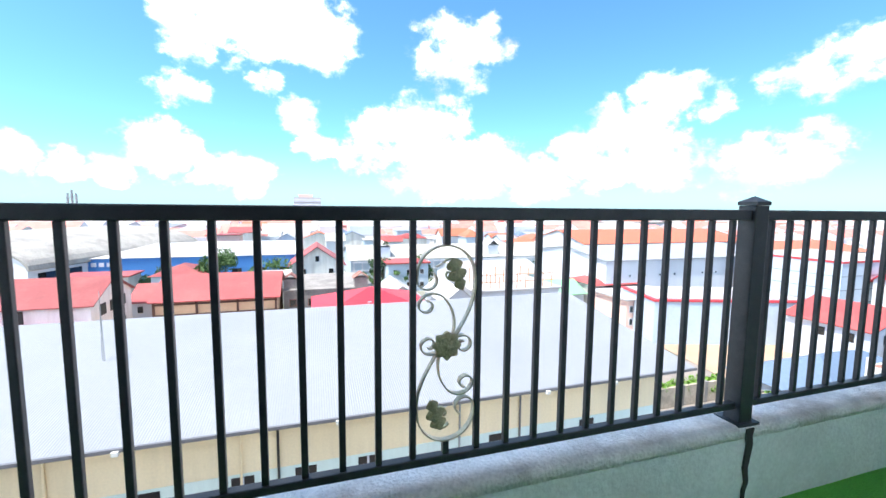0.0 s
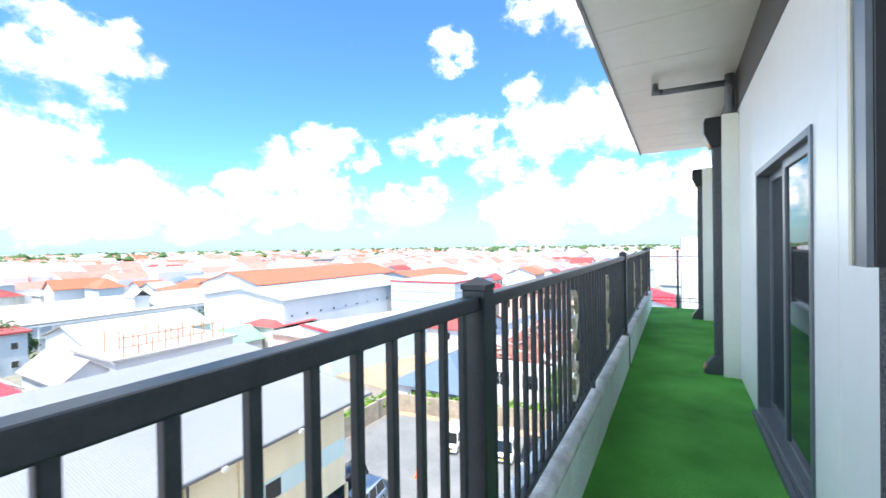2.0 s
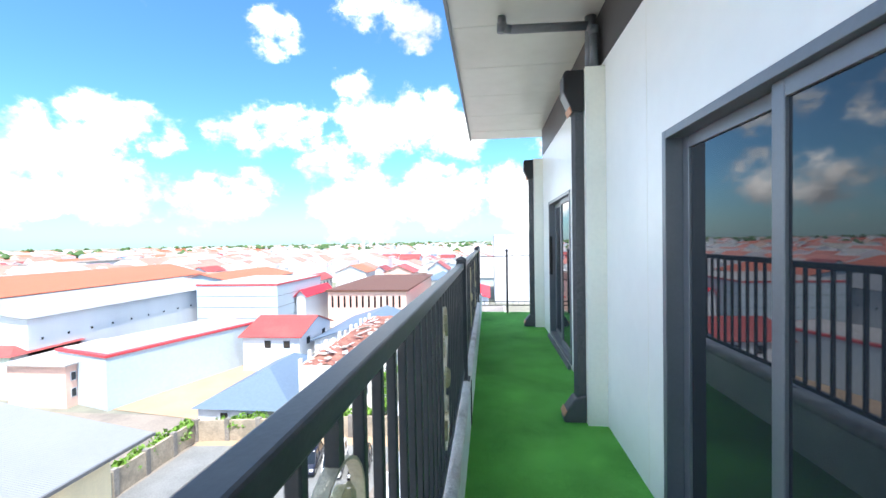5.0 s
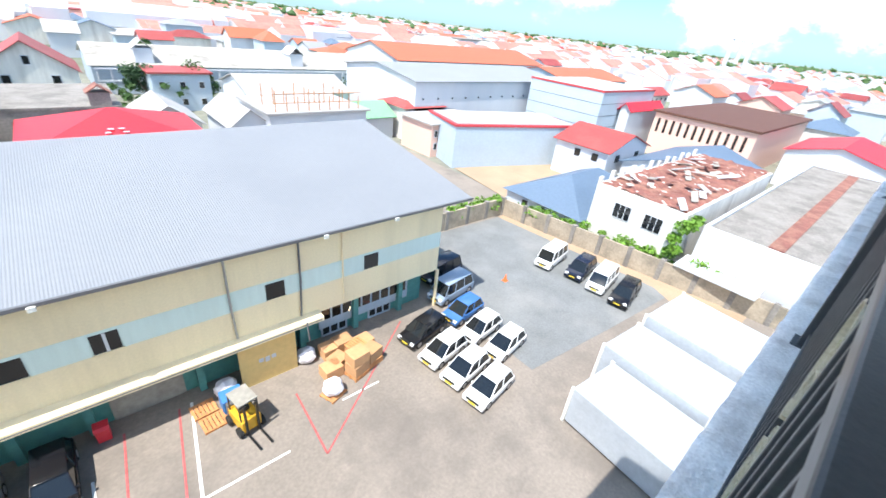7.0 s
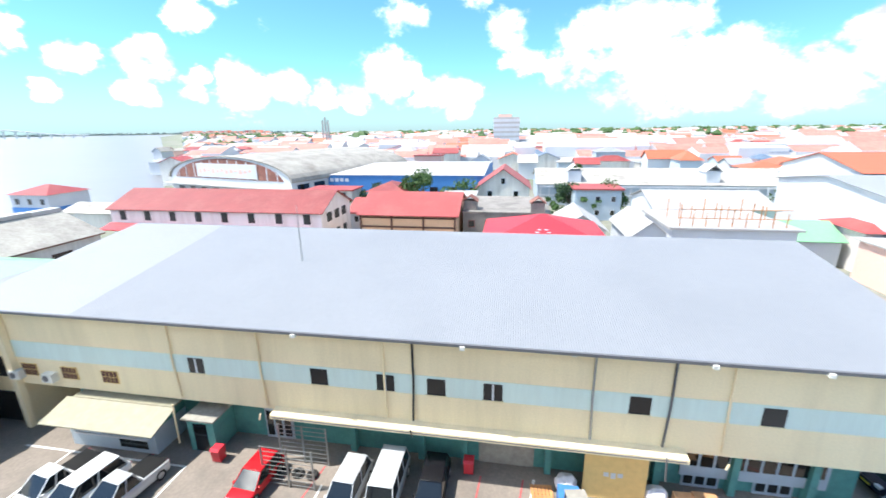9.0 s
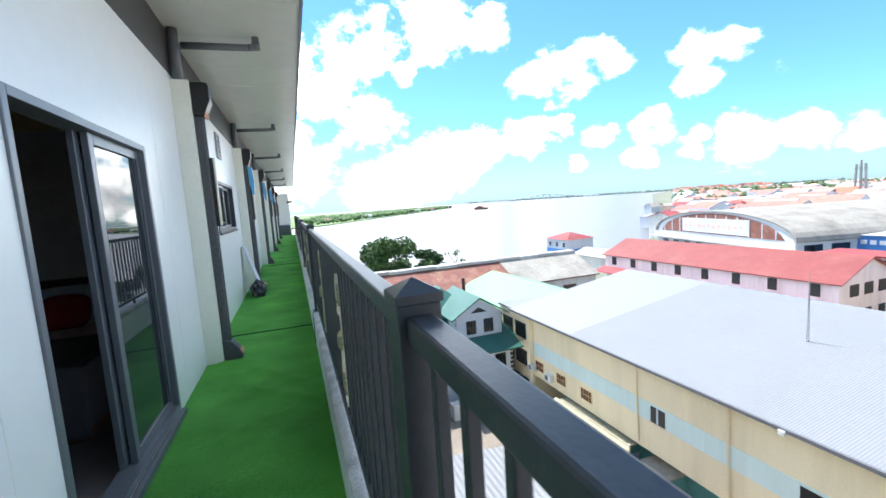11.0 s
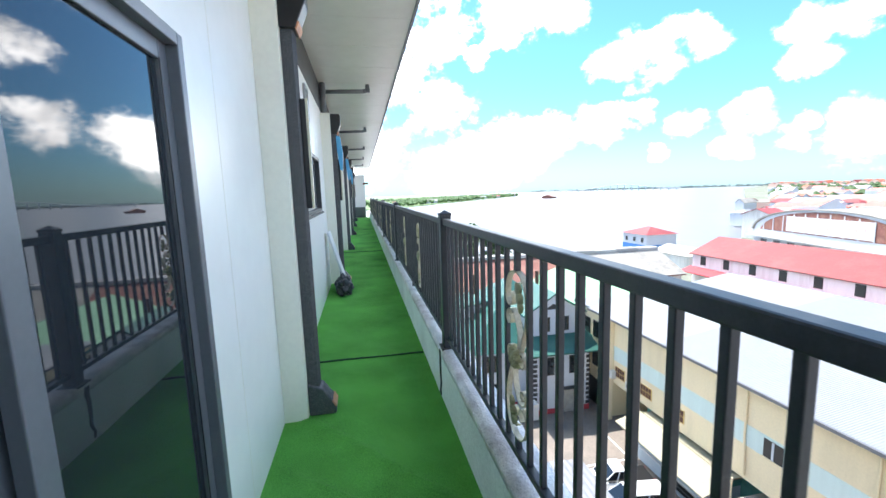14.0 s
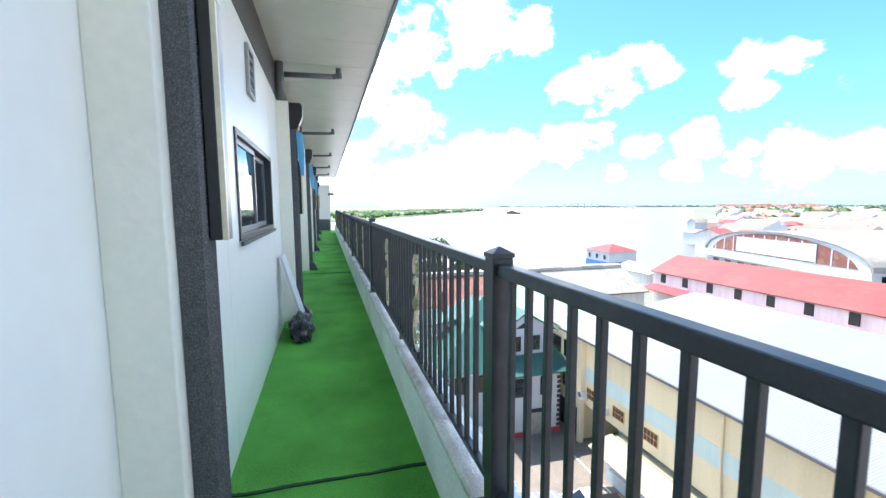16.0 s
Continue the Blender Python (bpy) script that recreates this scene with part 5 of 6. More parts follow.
# ---- lorry boxes and shed by the foot of the building ----
for x0, x1, y0, y1, z in ((20.4, 24.2, 0.4, 6.3, -15.1), (24.6, 28.6, 0.6, 7.0, -14.6), (29.2, 34.5, 0.5, 6.6, -14.1)):
    c = thing("freight_container", "pale grey freight container with scuffed top", "container", "freight containers", ((x0 + x1) / 2, (y0 + y1) / 2, G), -4)
    hx, hy = (x1 - x0) / 2, (y1 - y0) / 2
    boxpart("body", (-hx, -hy, 0.15), (hx, hy, z - G), BOXTOP, c, bevel=0.04)
    for sx in (-1, 1):
        for sy in (-1, 1):
            boxpart("corner_post", (sx * hx - 0.09, sy * hy - 0.09, 0), (sx * hx + 0.09, sy * hy + 0.09, z - G + 0.03), DIRTYWHITE, c)
shed = thing("shed", "open shed with grey corrugated roof at the foot of the building", "shed", "", (0, 0, 0))
bm = bmesh.new()
rows = []
for i in range(93):
    y = 2.2 + 9.2 * i / 92
    z = -13.6 - 0.9 * i / 92
    d = (0.0, 0.03, 0.03, 0.0)[i % 4]
    rows.append((bm.verts.new((-20.6, y, z + d)), bm.verts.new((-7.0, y, z + d)), bm.verts.new((-7.0, y, z - 0.08)), bm.verts.new((-20.6, y, z - 0.08))))
for a, b in zip(rows, rows[1:]):
    for i in range(4):
        bm.faces.new((a[i], a[(i + 1) % 4], b[(i + 1) % 4], b[i]))
part("roof", bm, METALROOF, shed)
for x in (-20.2, -14, -7.4):
    for y in (2.6, 11.0):
        boxpart("post", (x - 0.08, y - 0.08, G), (x + 0.08, y + 0.08, -14.62 + (11.4 - y) * 0.098), STEEL, shed)


# ---- boundary wall ----
def wall_run(name, a, b, h, t, material, label):
    a, b = Vector(a), Vector(b)
    d = (b - a).normalized()
    n = Vector((-d.y, d.x)) * t / 2
    bm = bmesh.new()
    prism(bm, [tuple(a + n), tuple(a - n), tuple(b - n), tuple(b + n)], "z", G - 0.05, G + h)
    w = setting(part(name, bm, material), label, "boundary wall")
    L = (b - a).length
    for i in range(int(L / 3) + 1):
        c = a + d * min(i * 3.0, L - 0.2)
        boxpart("pier", (c.x - 0.22, c.y - 0.22, G), (c.x + 0.22, c.y + 0.22, G + h + 0.15), OLDCONC, w)
    return w


BWALL = mat("stained_boundary_wall", (0.36, 0.3, 0.23), 0.9, var=0.25, scale=0.7, fine=5, stain=(0.18, 0.16, 0.13), stain_amt=0.8, stain_scale=0.5)
wall_run("wall_boundary_back", (21.8, 28.6), (39.6, 28.6), 2.0, 0.25, BWALL, "stained concrete boundary wall behind the lot")
wall_run("wall_boundary_side", (39.6, 28.4), (43.8, -3.0), 2.0, 0.25, BWALL, "stained concrete boundary wall with piers")


# ---- buildings round the yard ----
def window_at(parent, x, y, z, w, h, axis, dark=None, frame=None, bars=0):
    """A framed window on a wall: axis '-y' looks to -y, '+x' or '-x' sideways."""
    t = 0.06
    if axis == "-y":
        a, b = (x - w / 2, y - t, z), (x + w / 2, y - 0.002, z + h)
        ia, ib = (x - w / 2 + 0.09, y - t - 0.02, z + 0.09), (x + w / 2 - 0.09, y - t - 0.001, z + h - 0.09)
    else:
        s = 1 if axis == "+x" else -1
        xa, xb = sorted((x + s * 0.002, x + s * t))
        a, b = (xa, y - w / 2, z), (xb, y + w / 2, z + h)
        xa, xb = sorted((x + s * (t + 0.001), x + s * (t + 0.02)))
        ia, ib = (xa, y - w / 2 + 0.09, z + 0.09), (xb, y + w / 2 - 0.09, z + h - 0.09)
    win = boxpart("window", a, b, frame or WHITE, parent)
    boxpart("pane", ia, ib, dark or DARKGLASS, win)
    for i in range(bars):
        u = (i + 1) / (bars + 1)
        if axis == "-y":
            cx = ia[0] + u * (ib[0] - ia[0])
            boxpart("glazing_bar", (cx - 0.03, ia[1] - 0.012, ia[2]), (cx + 0.03, ia[1] - 0.001, ib[2]), frame or WHITE, win)
        else:
            cy, s = ia[1] + u * (ib[1] - ia[1]), 1 if axis == "+x" else -1
            xa, xb = sorted(((ib[0] if s > 0 else ia[0]) + s * 0.001, (ib[0] if s > 0 else ia[0]) + s * 0.012))
            boxpart("glazing_bar", (xa, cy - 0.03, ia[2]), (xb, cy + 0.03, ib[2]), frame or WHITE, win)
            cz = (ia[2] + ib[2]) / 2
            boxpart("glazing_bar", (xa + s * 0.0005, ia[1], cz - 0.03), (xb + s * 0.0005, ib[1], cz + 0.03), frame or WHITE, win)
    return win


def gable_mesh(bm, x0, y0, x1, y1, ze, zr, axis, over=0.5, t=0.12):
    if axis == "x":
        ym = (y0 + y1) / 2
        s = (zr - ze) / ((y1 - y0) / 2)
        prism(bm, [(y0 - over, ze - s * over), (ym, zr), (y1 + over, ze - s * over), (y1 + over, ze - s * over + t), (ym, zr + t), (y0 - over, ze - s * over + t)], "x", x0 - over, x1 + over)
    else:
        xm = (x0 + x1) / 2
        s = (zr - ze) / ((x1 - x0) / 2)
        prism(bm, [(x0 - over, ze - s * over), (xm, zr), (x1 + over, ze - s * over), (x1 + over, ze - s * over + t), (xm, zr + t), (x0 - over, ze - s * over + t)], "y", y0 - over, y1 + over)


def body_mesh(bm, x0, y0, x1, y1, ze, zr, axis):
    if axis == "x":
        prism(bm, [(y0, G - 0.3), (y0, ze), ((y0 + y1) / 2, zr), (y1, ze), (y1, G - 0.3)], "x", x0, x1)
    else:
        prism(bm, [(x0, G - 0.3), (x0, ze), ((x0 + x1) / 2, zr), (x1, ze), (x1, G - 0.3)], "y", y0, y1)


def hip_mesh(bm, x0, y0, x1, y1, ze, zr, over=0.5):
    x0, y0, x1, y1 = x0 - over, y0 - over, x1 + over, y1 + over
    r = min(x1 - x0, y1 - y0) / 2
    if x1 - x0 > y1 - y0:
        a, b = (x0 + r, (y0 + y1) / 2), (x1 - r, (y0 + y1) / 2)
    else:
        a, b = ((x0 + x1) / 2, y0 + r), ((x0 + x1) / 2, y1 - r - 0.01)
    lo = [bm.verts.new((x, y, ze)) for x, y in ((x0, y0), (x1, y0), (x1, y1), (x0, y1))]
    p, q = bm.verts.new((*a, zr)), bm.verts.new((*b, zr))
    if x1 - x0 > y1 - y0:
        for f in ((lo[0], lo[1], q, p), (lo[1], lo[2], q), (lo[2], lo[3], p, q), (lo[3], lo[0], p)):
            bm.faces.new(f)
    else:
        for f in ((lo[0], lo[1], p), (lo[1], lo[2], q, p), (lo[2], lo[3], q), (lo[3], lo[0], p, q)):
            bm.faces.new(f)
    bm.faces.new(list(reversed(lo)))


def house(name, label, x0, y0, x1, y1, ze, zr, axis, wall, roof, group="", rows=(), over=0.5, roofname="sheet-metal roof", category="house", frame=None, dark=None):
    h = thing(name, label, category, group)
    bm = bmesh.new()
    if axis in "xy":
        body_mesh(bm, x0, y0, x1, y1, ze, zr, axis)
        part("wall", bm, wall, h)
        bm = bmesh.new()
        gable_mesh(bm, x0, y0, x1, y1, ze, zr, axis, over)
    elif axis == "hip":
        box(bm, x0, y0, G - 0.3, x1, y1, ze)
        part("wall", bm, wall, h)
        bm = bmesh.new()
        hip_mesh(bm, x0, y0, x1, y1, ze, zr, over)
    else:
        box(bm, x0, y0, G - 0.3, x1, y1, ze)
        part("wall", bm, wall, h)
        bm = bmesh.new()
        box(bm, x0 - over, y0 - over, ze + 0.001, x1 + over, y1 + over, zr)
    part("roof", bm, roof, h, roofname)
    for z, n, w, hh in rows:
        for i in range(n):
            window_at(h, x0 + (x1 - x0) * (i + 0.5) / n, y0, z, w, hh, "-y", frame=frame, dark=dark)
    return h


BLACKFRAME = DARKALU
lr = house("long_building", "long two-storey white building with red sheet roof", -66, 60, -27, 72, -11, -8.4, "x", OLDWHITE, REDROOF, rows=((-13.0, 8, 1.15, 1.6),), frame=QUOIN, dark=SHUTTER)
for y in (63, 66, 69):
    for z, w in ((-13.0, 1.8), (-16.2, 1.4)):
        window_at(lr, -27, y, z, w, 1.5, "+x", frame=QUOIN, dark=SHUTTER)
bm = bmesh.new()
prism(bm, [(57.6, -14.4), (60, -13.6), (60, -13.5), (57.6, -14.25)], "x", -66.5, -27)
part("skirt_roof", bm, REDTRIM, lr, "red lean-to roof")
house("red_roof_house", "small white house with faded red roof", -27.5, 73, -20, 82, -13.5, -11.5, "x", WHITE, REDROOF, rows=((-15.4, 3, 0.9, 1.2),))
ob = house("red_roofed_hall", "peach hall with dark timber galleries and red roof", -19.6, 58, -5.2, 70, -10.6, -8.2, "x", PEACH, REDROOF)
for z in (-11.2, -12.6, -14.0, -15.6):
    boxpart("gallery_beam", (-19.7, 57.8, z), (-5.1, 57.99, z + 0.22), BROWN, ob)
for x in (-19.6, -14.8, -10.0, -5.3):
    boxpart("gallery_post", (x - 0.12, 57.75, G), (x + 0.12, 57.98, -10.7), BROWN, ob)
ru = house("derelict_building", "derelict grey concrete building with flat stained roof", -4.6, 62, 8.4, 77, -11.0, -10.75, "flat", OLDCONC, OLDCONC, rows=((-13.2, 5, 1.0, 1.1),), frame=RUSTROOF, over=0.1)
for x, y in ((-3.6, 64), (6.6, 63)):
    h2 = boxpart("roof_hut", (x - 1, y - 1, -10.75), (x + 1, y + 1, -9.3), OLDCONC, ru)
    bm = bmesh.new()
    gable_mesh(bm, x - 1, y - 1, x + 1, y + 1, -9.3, -8.6, "y", 0.2)
    part("hut_roof", bm, RUSTROOF, h2)
t = house("red_pavilion", "white pavilion under a bright red pyramid roof", -0.2, 44.5, 13.4, 57.5, -11.0, -8.7, "hip", WHITE, BRIGHTRED, roofname="bright red pyramid roof with white lettering bars")
for i in range(5):
    for s in (-1, 1):
        boxpart("lettering_bar", (6.3 + s * (0.4 + 0.25 * i) - 0.15, 47.0 - 0.5 * i, -10.05 - 0.19 * i + 0.25), (6.3 + s * (0.4 + 0.25 * i) + 0.3, 47.25 - 0.5 * i, -9.98 - 0.19 * i + 0.25), WHITE, t, "white painted lettering")
house("shed_house", "low building with rusty pale sheet roof", 9.5, 62, 16.5, 72, -13.2, -11.0, "y", DIRTYWHITE, PALEROOF, rows=((-15.4, 3, 0.8, 0.9),))
house("shed_house", "white gabled shed with pale roof", 19.5, 60, 24.5, 72, -13.4, -11.4, "y", WHITE, PALEROOF)
cb = house("unfinished_building", "white concrete building with bare timber scaffold on top", 24, 58, 39, 70, -11.8, -11.5, "flat", WHITE, PALEROOF, rows=((-14.5, 6, 0.8, 1.2),), frame=QUOIN)
for i in range(9):
    for y in (58.5, 63.5):
        boxpart("scaffold_pole", (25 + i * 1.6 - 0.05, y - 0.05, -11.5), (25 + i * 1.6 + 0.05, y + 0.05, -8.6 - 0.5 * (i % 3)), PALLETWOOD, cb)
for z in (-10.4, -9.2):
    boxpart("scaffold_rail", (24.8, 58.4, z), (38.2, 58.5, z + 0.08), PALLETWOOD, cb)
house("sheet_roof_building", "white building under a patched pale sheet roof", 26, 72, 44, 86, -11.6, -9.6, "x", WHITE, PALEROOF)
house("green_roof_house", "white house with pale green sheet roof", 40, 62, 47, 70, -13.8, -12.0, "x", WHITE, GREENROOF2)
house("pink_house", "pale pink two-storey house with rows of small windows", 46, 50, 58, 58, -12.6, -12.4, "flat", PINKWALL, PALEROOF, rows=((-14.6, 7, 0.7, 1.1), (-16.6, 7, 0.7, 1.1)))
house("red_roof_house", "two-storey house with dark red hip roof", 48, 60, 57, 68, -12.2, -10.6, "hip", DIRTYWHITE, REDROOF, rows=((-14.4, 4, 0.9, 1.2),))
gw = thing("wall_building", "blue-grey windowless storehouse with red roof edge", "storehouse")
bm = bmesh.new()
prism(bm, [(45.7, 44.3), (66.5, 37.6), (69.5, 47), (48.5, 54)], "z", G - 0.3, -11.5)
part("wall", bm, GREYWALL, gw)
bm = bmesh.new()
prism(bm, [(45.5, 44.2), (66.6, 37.4), (69.7, 47.1), (48.4, 54.2)], "z", -11.499, -11.2)
part("parapet_edge", bm, REDTRIM, gw, "red painted roof edge")
bm = bmesh.new()
prism(bm, [(46.2, 44.6), (66.3, 38.1), (69, 46.8), (48.8, 53.5)], "z", -11.199, -11.1)
part("roof", bm, PALEROOF, gw)
house("white_hall", "large white hall with almost flat pale roof", 50, 60, 92, 84, -7.8, -6.2, "x", WHITE, METALROOF_PALE, rows=((-11.0, 12, 0.5, 0.5),))
house("orange_roof_hall", "wide hall with bright orange roof", 66, 88, 122, 112, -7.4, -4.4, "x", WHITE, ORANGEROOF)
house("orange_roof_hall", "hall with orange roof behind the white hall", 98, 62, 128, 80, -8.0, -6.0, "x", GREYWALL, ORANGEROOF)
pb = house("panel_building", "tall pale grey panelled block with red edge", 79, 41, 100, 58, -6.6, -6.45, "flat", GREYWALL, PALEROOF, over=0.0)
boxpart("red_edge", (78.9, 40.9, -6.75), (100.1, 40.99, -6.4), REDTRIM, pb, "red painted roof edge")
boxpart("red_edge", (78.9, 41.0, -6.75), (78.99, 58.1, -6.4), REDTRIM, pb, "red painted roof edge")
for z in (-15.5, -13.3, -11.1, -8.9):
    boxpart("panel_joint", (78.97, 40.97, z), (100.1, 40.995, z + 0.08), GUTTER, pb)
    boxpart("panel_joint", (78.97, 41.1, z), (78.995, 58, z + 0.08), GUTTER, pb)
wh = house("white_house", "white two-storey gabled house with red roof", 61, 28, 73, 37, -12.4, -10.4, "y", WHITE, REDROOF, rows=((-14.2, 2, 1.2, 1.1), (-16.8, 2, 1.2, 1.1)), frame=QUOIN)
for y in (30, 33):
    window_at(wh, 61, y, -14.2, 1.0, 1.1, "-x", frame=QUOIN)
br = house("blue_roof_house", "single-storey house with blue-grey hip roof beyond the boundary wall", 43.2, 20.5, 60, 31, -15.9, -13.1, "hip", WHITE, BLUEROOF)
for y in (22, 25, 28):
    window_at(br, 43.2, y, -17.2, 1.0, 0.9, "-x", frame=WHITE)
house("blue_roof_house", "house with pale blue-grey sheet roof", 64, 14, 84, 27, -13.6, -11.6, "x", WHITE, BLUEROOF)
rn = thing("ruined_building", "white building with collapsed rubble-strewn roof", "ruin")
bm = bmesh.new()
box(bm, 43.6, 10.5, G - 0.3, 72, 19.8, -11.4)
part("wall", bm, DIRTYWHITE, rn)
bm = bmesh.new()
nx, ny = 46, 16
gv = [[bm.verts.new((43.9 + 28 * i / nx, 10.8 + 8.7 * j / ny, -11.39 + 0.35 * abs(noise.noise((i * 0.5, j * 0.6, 0))) + 0.2 * noise.noise((i * 1.7, j * 1.9, 4)))) for j in range(ny + 1)] for i in range(nx + 1)]
for i in range(nx):
    for j in range(ny):
        bm.faces.new((gv[i][j], gv[i + 1][j], gv[i + 1][j + 1], gv[i][j + 1]))
part("rubble_roof", bm, RUSTROOF, rn, "brown collapsed roof covering")
for y in (13.2, 16.4):
    w = window_at(rn, 43.6, y, -14.2, 1.9, 1.6, "-x", frame=WHITE, bars=2)
random.seed(5)
for i in range(34):
    x, y, a = random.uniform(44.5, 66), random.uniform(11.3, 19), random.uniform(0, 180)
    bm = bmesh.new()
    L = random.uniform(0.6, 2.4)
    box(bm, -L / 2, -0.3, 0, L / 2, 0.3, 0.08)
    o = part("roof_debris", bm, random.choice((PALEROOF, WHITE, RUSTROOF, GREYROOF)), rn)
    o.location, o.rotation_euler = (x, y, -10.95), (radians(random.uniform(-18, 18)), radians(random.uniform(-18, 18)), radians(a))
for i in range(12):
    boxpart("parapet_stump", (43.6 + 2.3 * i, 19.5, -11.39), (44.1 + 2.3 * i, 19.8, -10.7 + 0.3 * (i % 2)), DIRTYWHITE, rn)
sl = house("flat_roof_building", "long low building with dark flat roof and white parapet", 45, -3.5, 92, 9.3, -12.6, -12.45, "flat", WHITE, OLDCONC, over=-0.35)
boxpart("red_strip", (46, 3.2, -12.449), (90, 4.4, -12.3), RUSTROOF, sl, "strip of red roof sheet")
boxpart("lean_to_roof", (41.8, 3.0, -15.6), (44.99, 9.6, -15.4), WHITE, sl, "white lean-to roof")
for x, y0, y1, z in ((45.0, -3.5, 9.3, -12.2),):
    boxpart("parapet", (x, y0, -12.59), (x + 0.3, y1, z), WHITE, sl)
boxpart("parapet", (45.31, 9.0, -12.59), (92, 9.3, -12.2), WHITE, sl)
pk = house("pink_hall", "pink hall with tall slot windows and red roofs", 92, 18, 132, 36, -9.6, -9.2, "flat", PINKWALL, BROWN)
for i in range(12):
    window_at(pk, 92, 19.5 + i * 1.4, -13.2, 0.5, 2.6, "-x", frame=BROWN)
house("red_pavilion", "hall with two bright red roofs", 96, 0, 118, 14, -11.5, -9.6, "x", WHITE, BRIGHTRED)
house("red_pavilion", "hall with bright red roof beside the pink hall", 86, 38.5, 100, 40.5, -9.5, -8.5, "x", WHITE, BRIGHTRED)
eb = house("white_block", "white multi-storey block beyond the end of the gallery", 128, -22, 160, -2, 2.5, 2.8, "flat", WHITE, WHITE, over=0.1)
for z in (-14, -10.5, -7, -3.5, -0.5):
    for i in range(6):
        window_at(eb, 128, -20 + i * 3.2, z, 1.4, 1.4, "-x", dark=PALEROOF)

bl = house("blue_storehouse", "low storehouse with bright blue walls and cream roof", -54, 111, -5, 158, -10.8, -9.4, "x", BLUEWALL, PALEROOF, rows=((-16.5, 9, 2.2, 2.6),), frame=BLACK, category="storehouse", over=0.2)
for i in range(5):
    boxpart("lettering_bar", (-50 + i * 1.5, 110.9, -12.6), (-49 + i * 1.5, 110.98, -11.7), WHITE, bl, "white painted lettering")
# barrel-roofed hangar
hg = thing("hangar", "old barrel-roofed hangar with red and white gable", "hangar", "", (-76, 104, G), -15.6)
arc = [(24 * math.sin(radians(a)), 6.2 + 6.2 * math.cos(radians(a))) for a in range(-90, 91, 9)]
bm = bmesh.new()
prism(bm, [(-24, -0.3)] + arc + [(24, -0.3)], "y", 0, 58)
part("wall", bm, WHITE, hg)
bm = bmesh.new()
outer = [(p[0] * 1.03, p[1] + 0.25) for p in arc]
prism(bm, outer + [(p[0] * 1.01, p[1] + 0.05) for p in reversed(arc)], "y", -0.4, 58.4)
part("roof", bm, GREYROOF, hg, "stained grey barrel roof")
bm = bmesh.new()
prism(bm, [(-21.6, 6.5)] + [(p[0] * 0.9, p[1] - 0.4) for p in arc[2:-2]] + [(21.6, 6.5)], "y", -0.12, -0.005)
part("gable_panel", bm, RUSTROOF, hg, "rust-red boarded gable")
boxpart("sign_board", (-11.5, -0.3, 6.8), (12.5, -0.125, 10.6), WHITE, hg, "white sign board with faded bars")
for i in range(12):
    boxpart("lettering_bar", (-10.4 + 1.8 * i, -0.34, 7.9 + 0.3 * (i % 3)), (-9.3 + 1.8 * i, -0.301, 8.9 + 0.3 * (i % 2)), PINKWALL, hg)
boxpart("porch_roof", (-24.5, -2.5, 4.6), (24.5, -0.002, 4.9), PALEROOF, hg)
for i in range(9):
    boxpart("side_window", (24.001, 2 + 6.2 * i, 3.5), (24.06, 6.2 + 6.2 * i, 5.6), DARKGLASS, hg)
for i in range(12):
    boxpart("gable_post", (-20.2 + 3.6 * i, -0.2, 6.4), (-19.9 + 3.6 * i, -0.121, 6.4 + 5.2 * math.sqrt(max(0.05, 1 - ((-20 + 3.6 * i) / 21.9) ** 2))), WHITE, hg)
for i in range(9):
    boxpart("front_window", (-21 + 5 * i, -0.08, 1.6), (-18.6 + 5 * i, -0.002, 3.8), DARKGLASS, hg)
gh = house("gabled_house", "tall pale house with steep faded roof", -5.5, 96, 6.5, 110, -11.8, -7.6, "y", DIRTYWHITE, REDROOF, rows=((-14, 2, 1.2, 1.5),))
window_at(gh, 0.5, 96, -11.0, 1.0, 1.4, "-y")
ol = house("arcaded_building", "long old building with rusty roof and white arcade", 9, 108, 74, 132, -12.4, -9.6, "x", GREYWALL, GREYROOF)
for i in range(30):
    boxpart("arcade_post", (9.5 + 2.15 * i, 106.6, G), (9.8 + 2.15 * i, 106.9, -12.9), WHITE, ol)
for z in (-15.2, -13.0):
    boxpart("arcade_rail", (9.3, 106.55, z), (73.5, 106.95, z + 0.25), WHITE, ol)
for x in (18, 50, 68):
    d = boxpart("dormer", (x - 1.6, 109, -12), (x + 1.6, 114, -9.2), WHITE, ol)
    bm = bmesh.new()
    gable_mesh(bm, x - 1.6, 109, x + 1.6, 114, -9.2, -7.8, "y", 0.3)
    part("dormer_roof", bm, PALEROOF, d)
tw = thing("office_tower", "white office tower with banded floors", "tower", "", (-4, 330, G))
for i in range(8):
    boxpart("storey", (-9.5, -8, i * 3.3), (10, 8, i * 3.3 + 1.9), WHITE, tw)
    boxpart("window_band", (-9.2, -7.7, i * 3.3 + 1.901), (9.7, 7.7, i * 3.3 + 3.299), PALEROOF if i else WHITE, tw)
boxpart("roof_room", (-6, -5, 26.4), (4, 5, 28.5), PINKWALL, tw)
ms = thing("lattice_mast", "grey steel chimney mast on the skyline", "mast", "", (-150, 330, G))
for x in (-2.2, 0, 2.2):
    bm = bmesh.new()
    tube(bm, (x * 1.4, 0, 0), (x, 0, 29 - abs(x)), 0.8, 8, 0.7)
    part("flue", bm, STEEL, ms)
for z in (8, 16, 24):
    boxpart("tie", (-3, -0.9, z), (3, 0.9, z + 0.5), STEEL, ms)
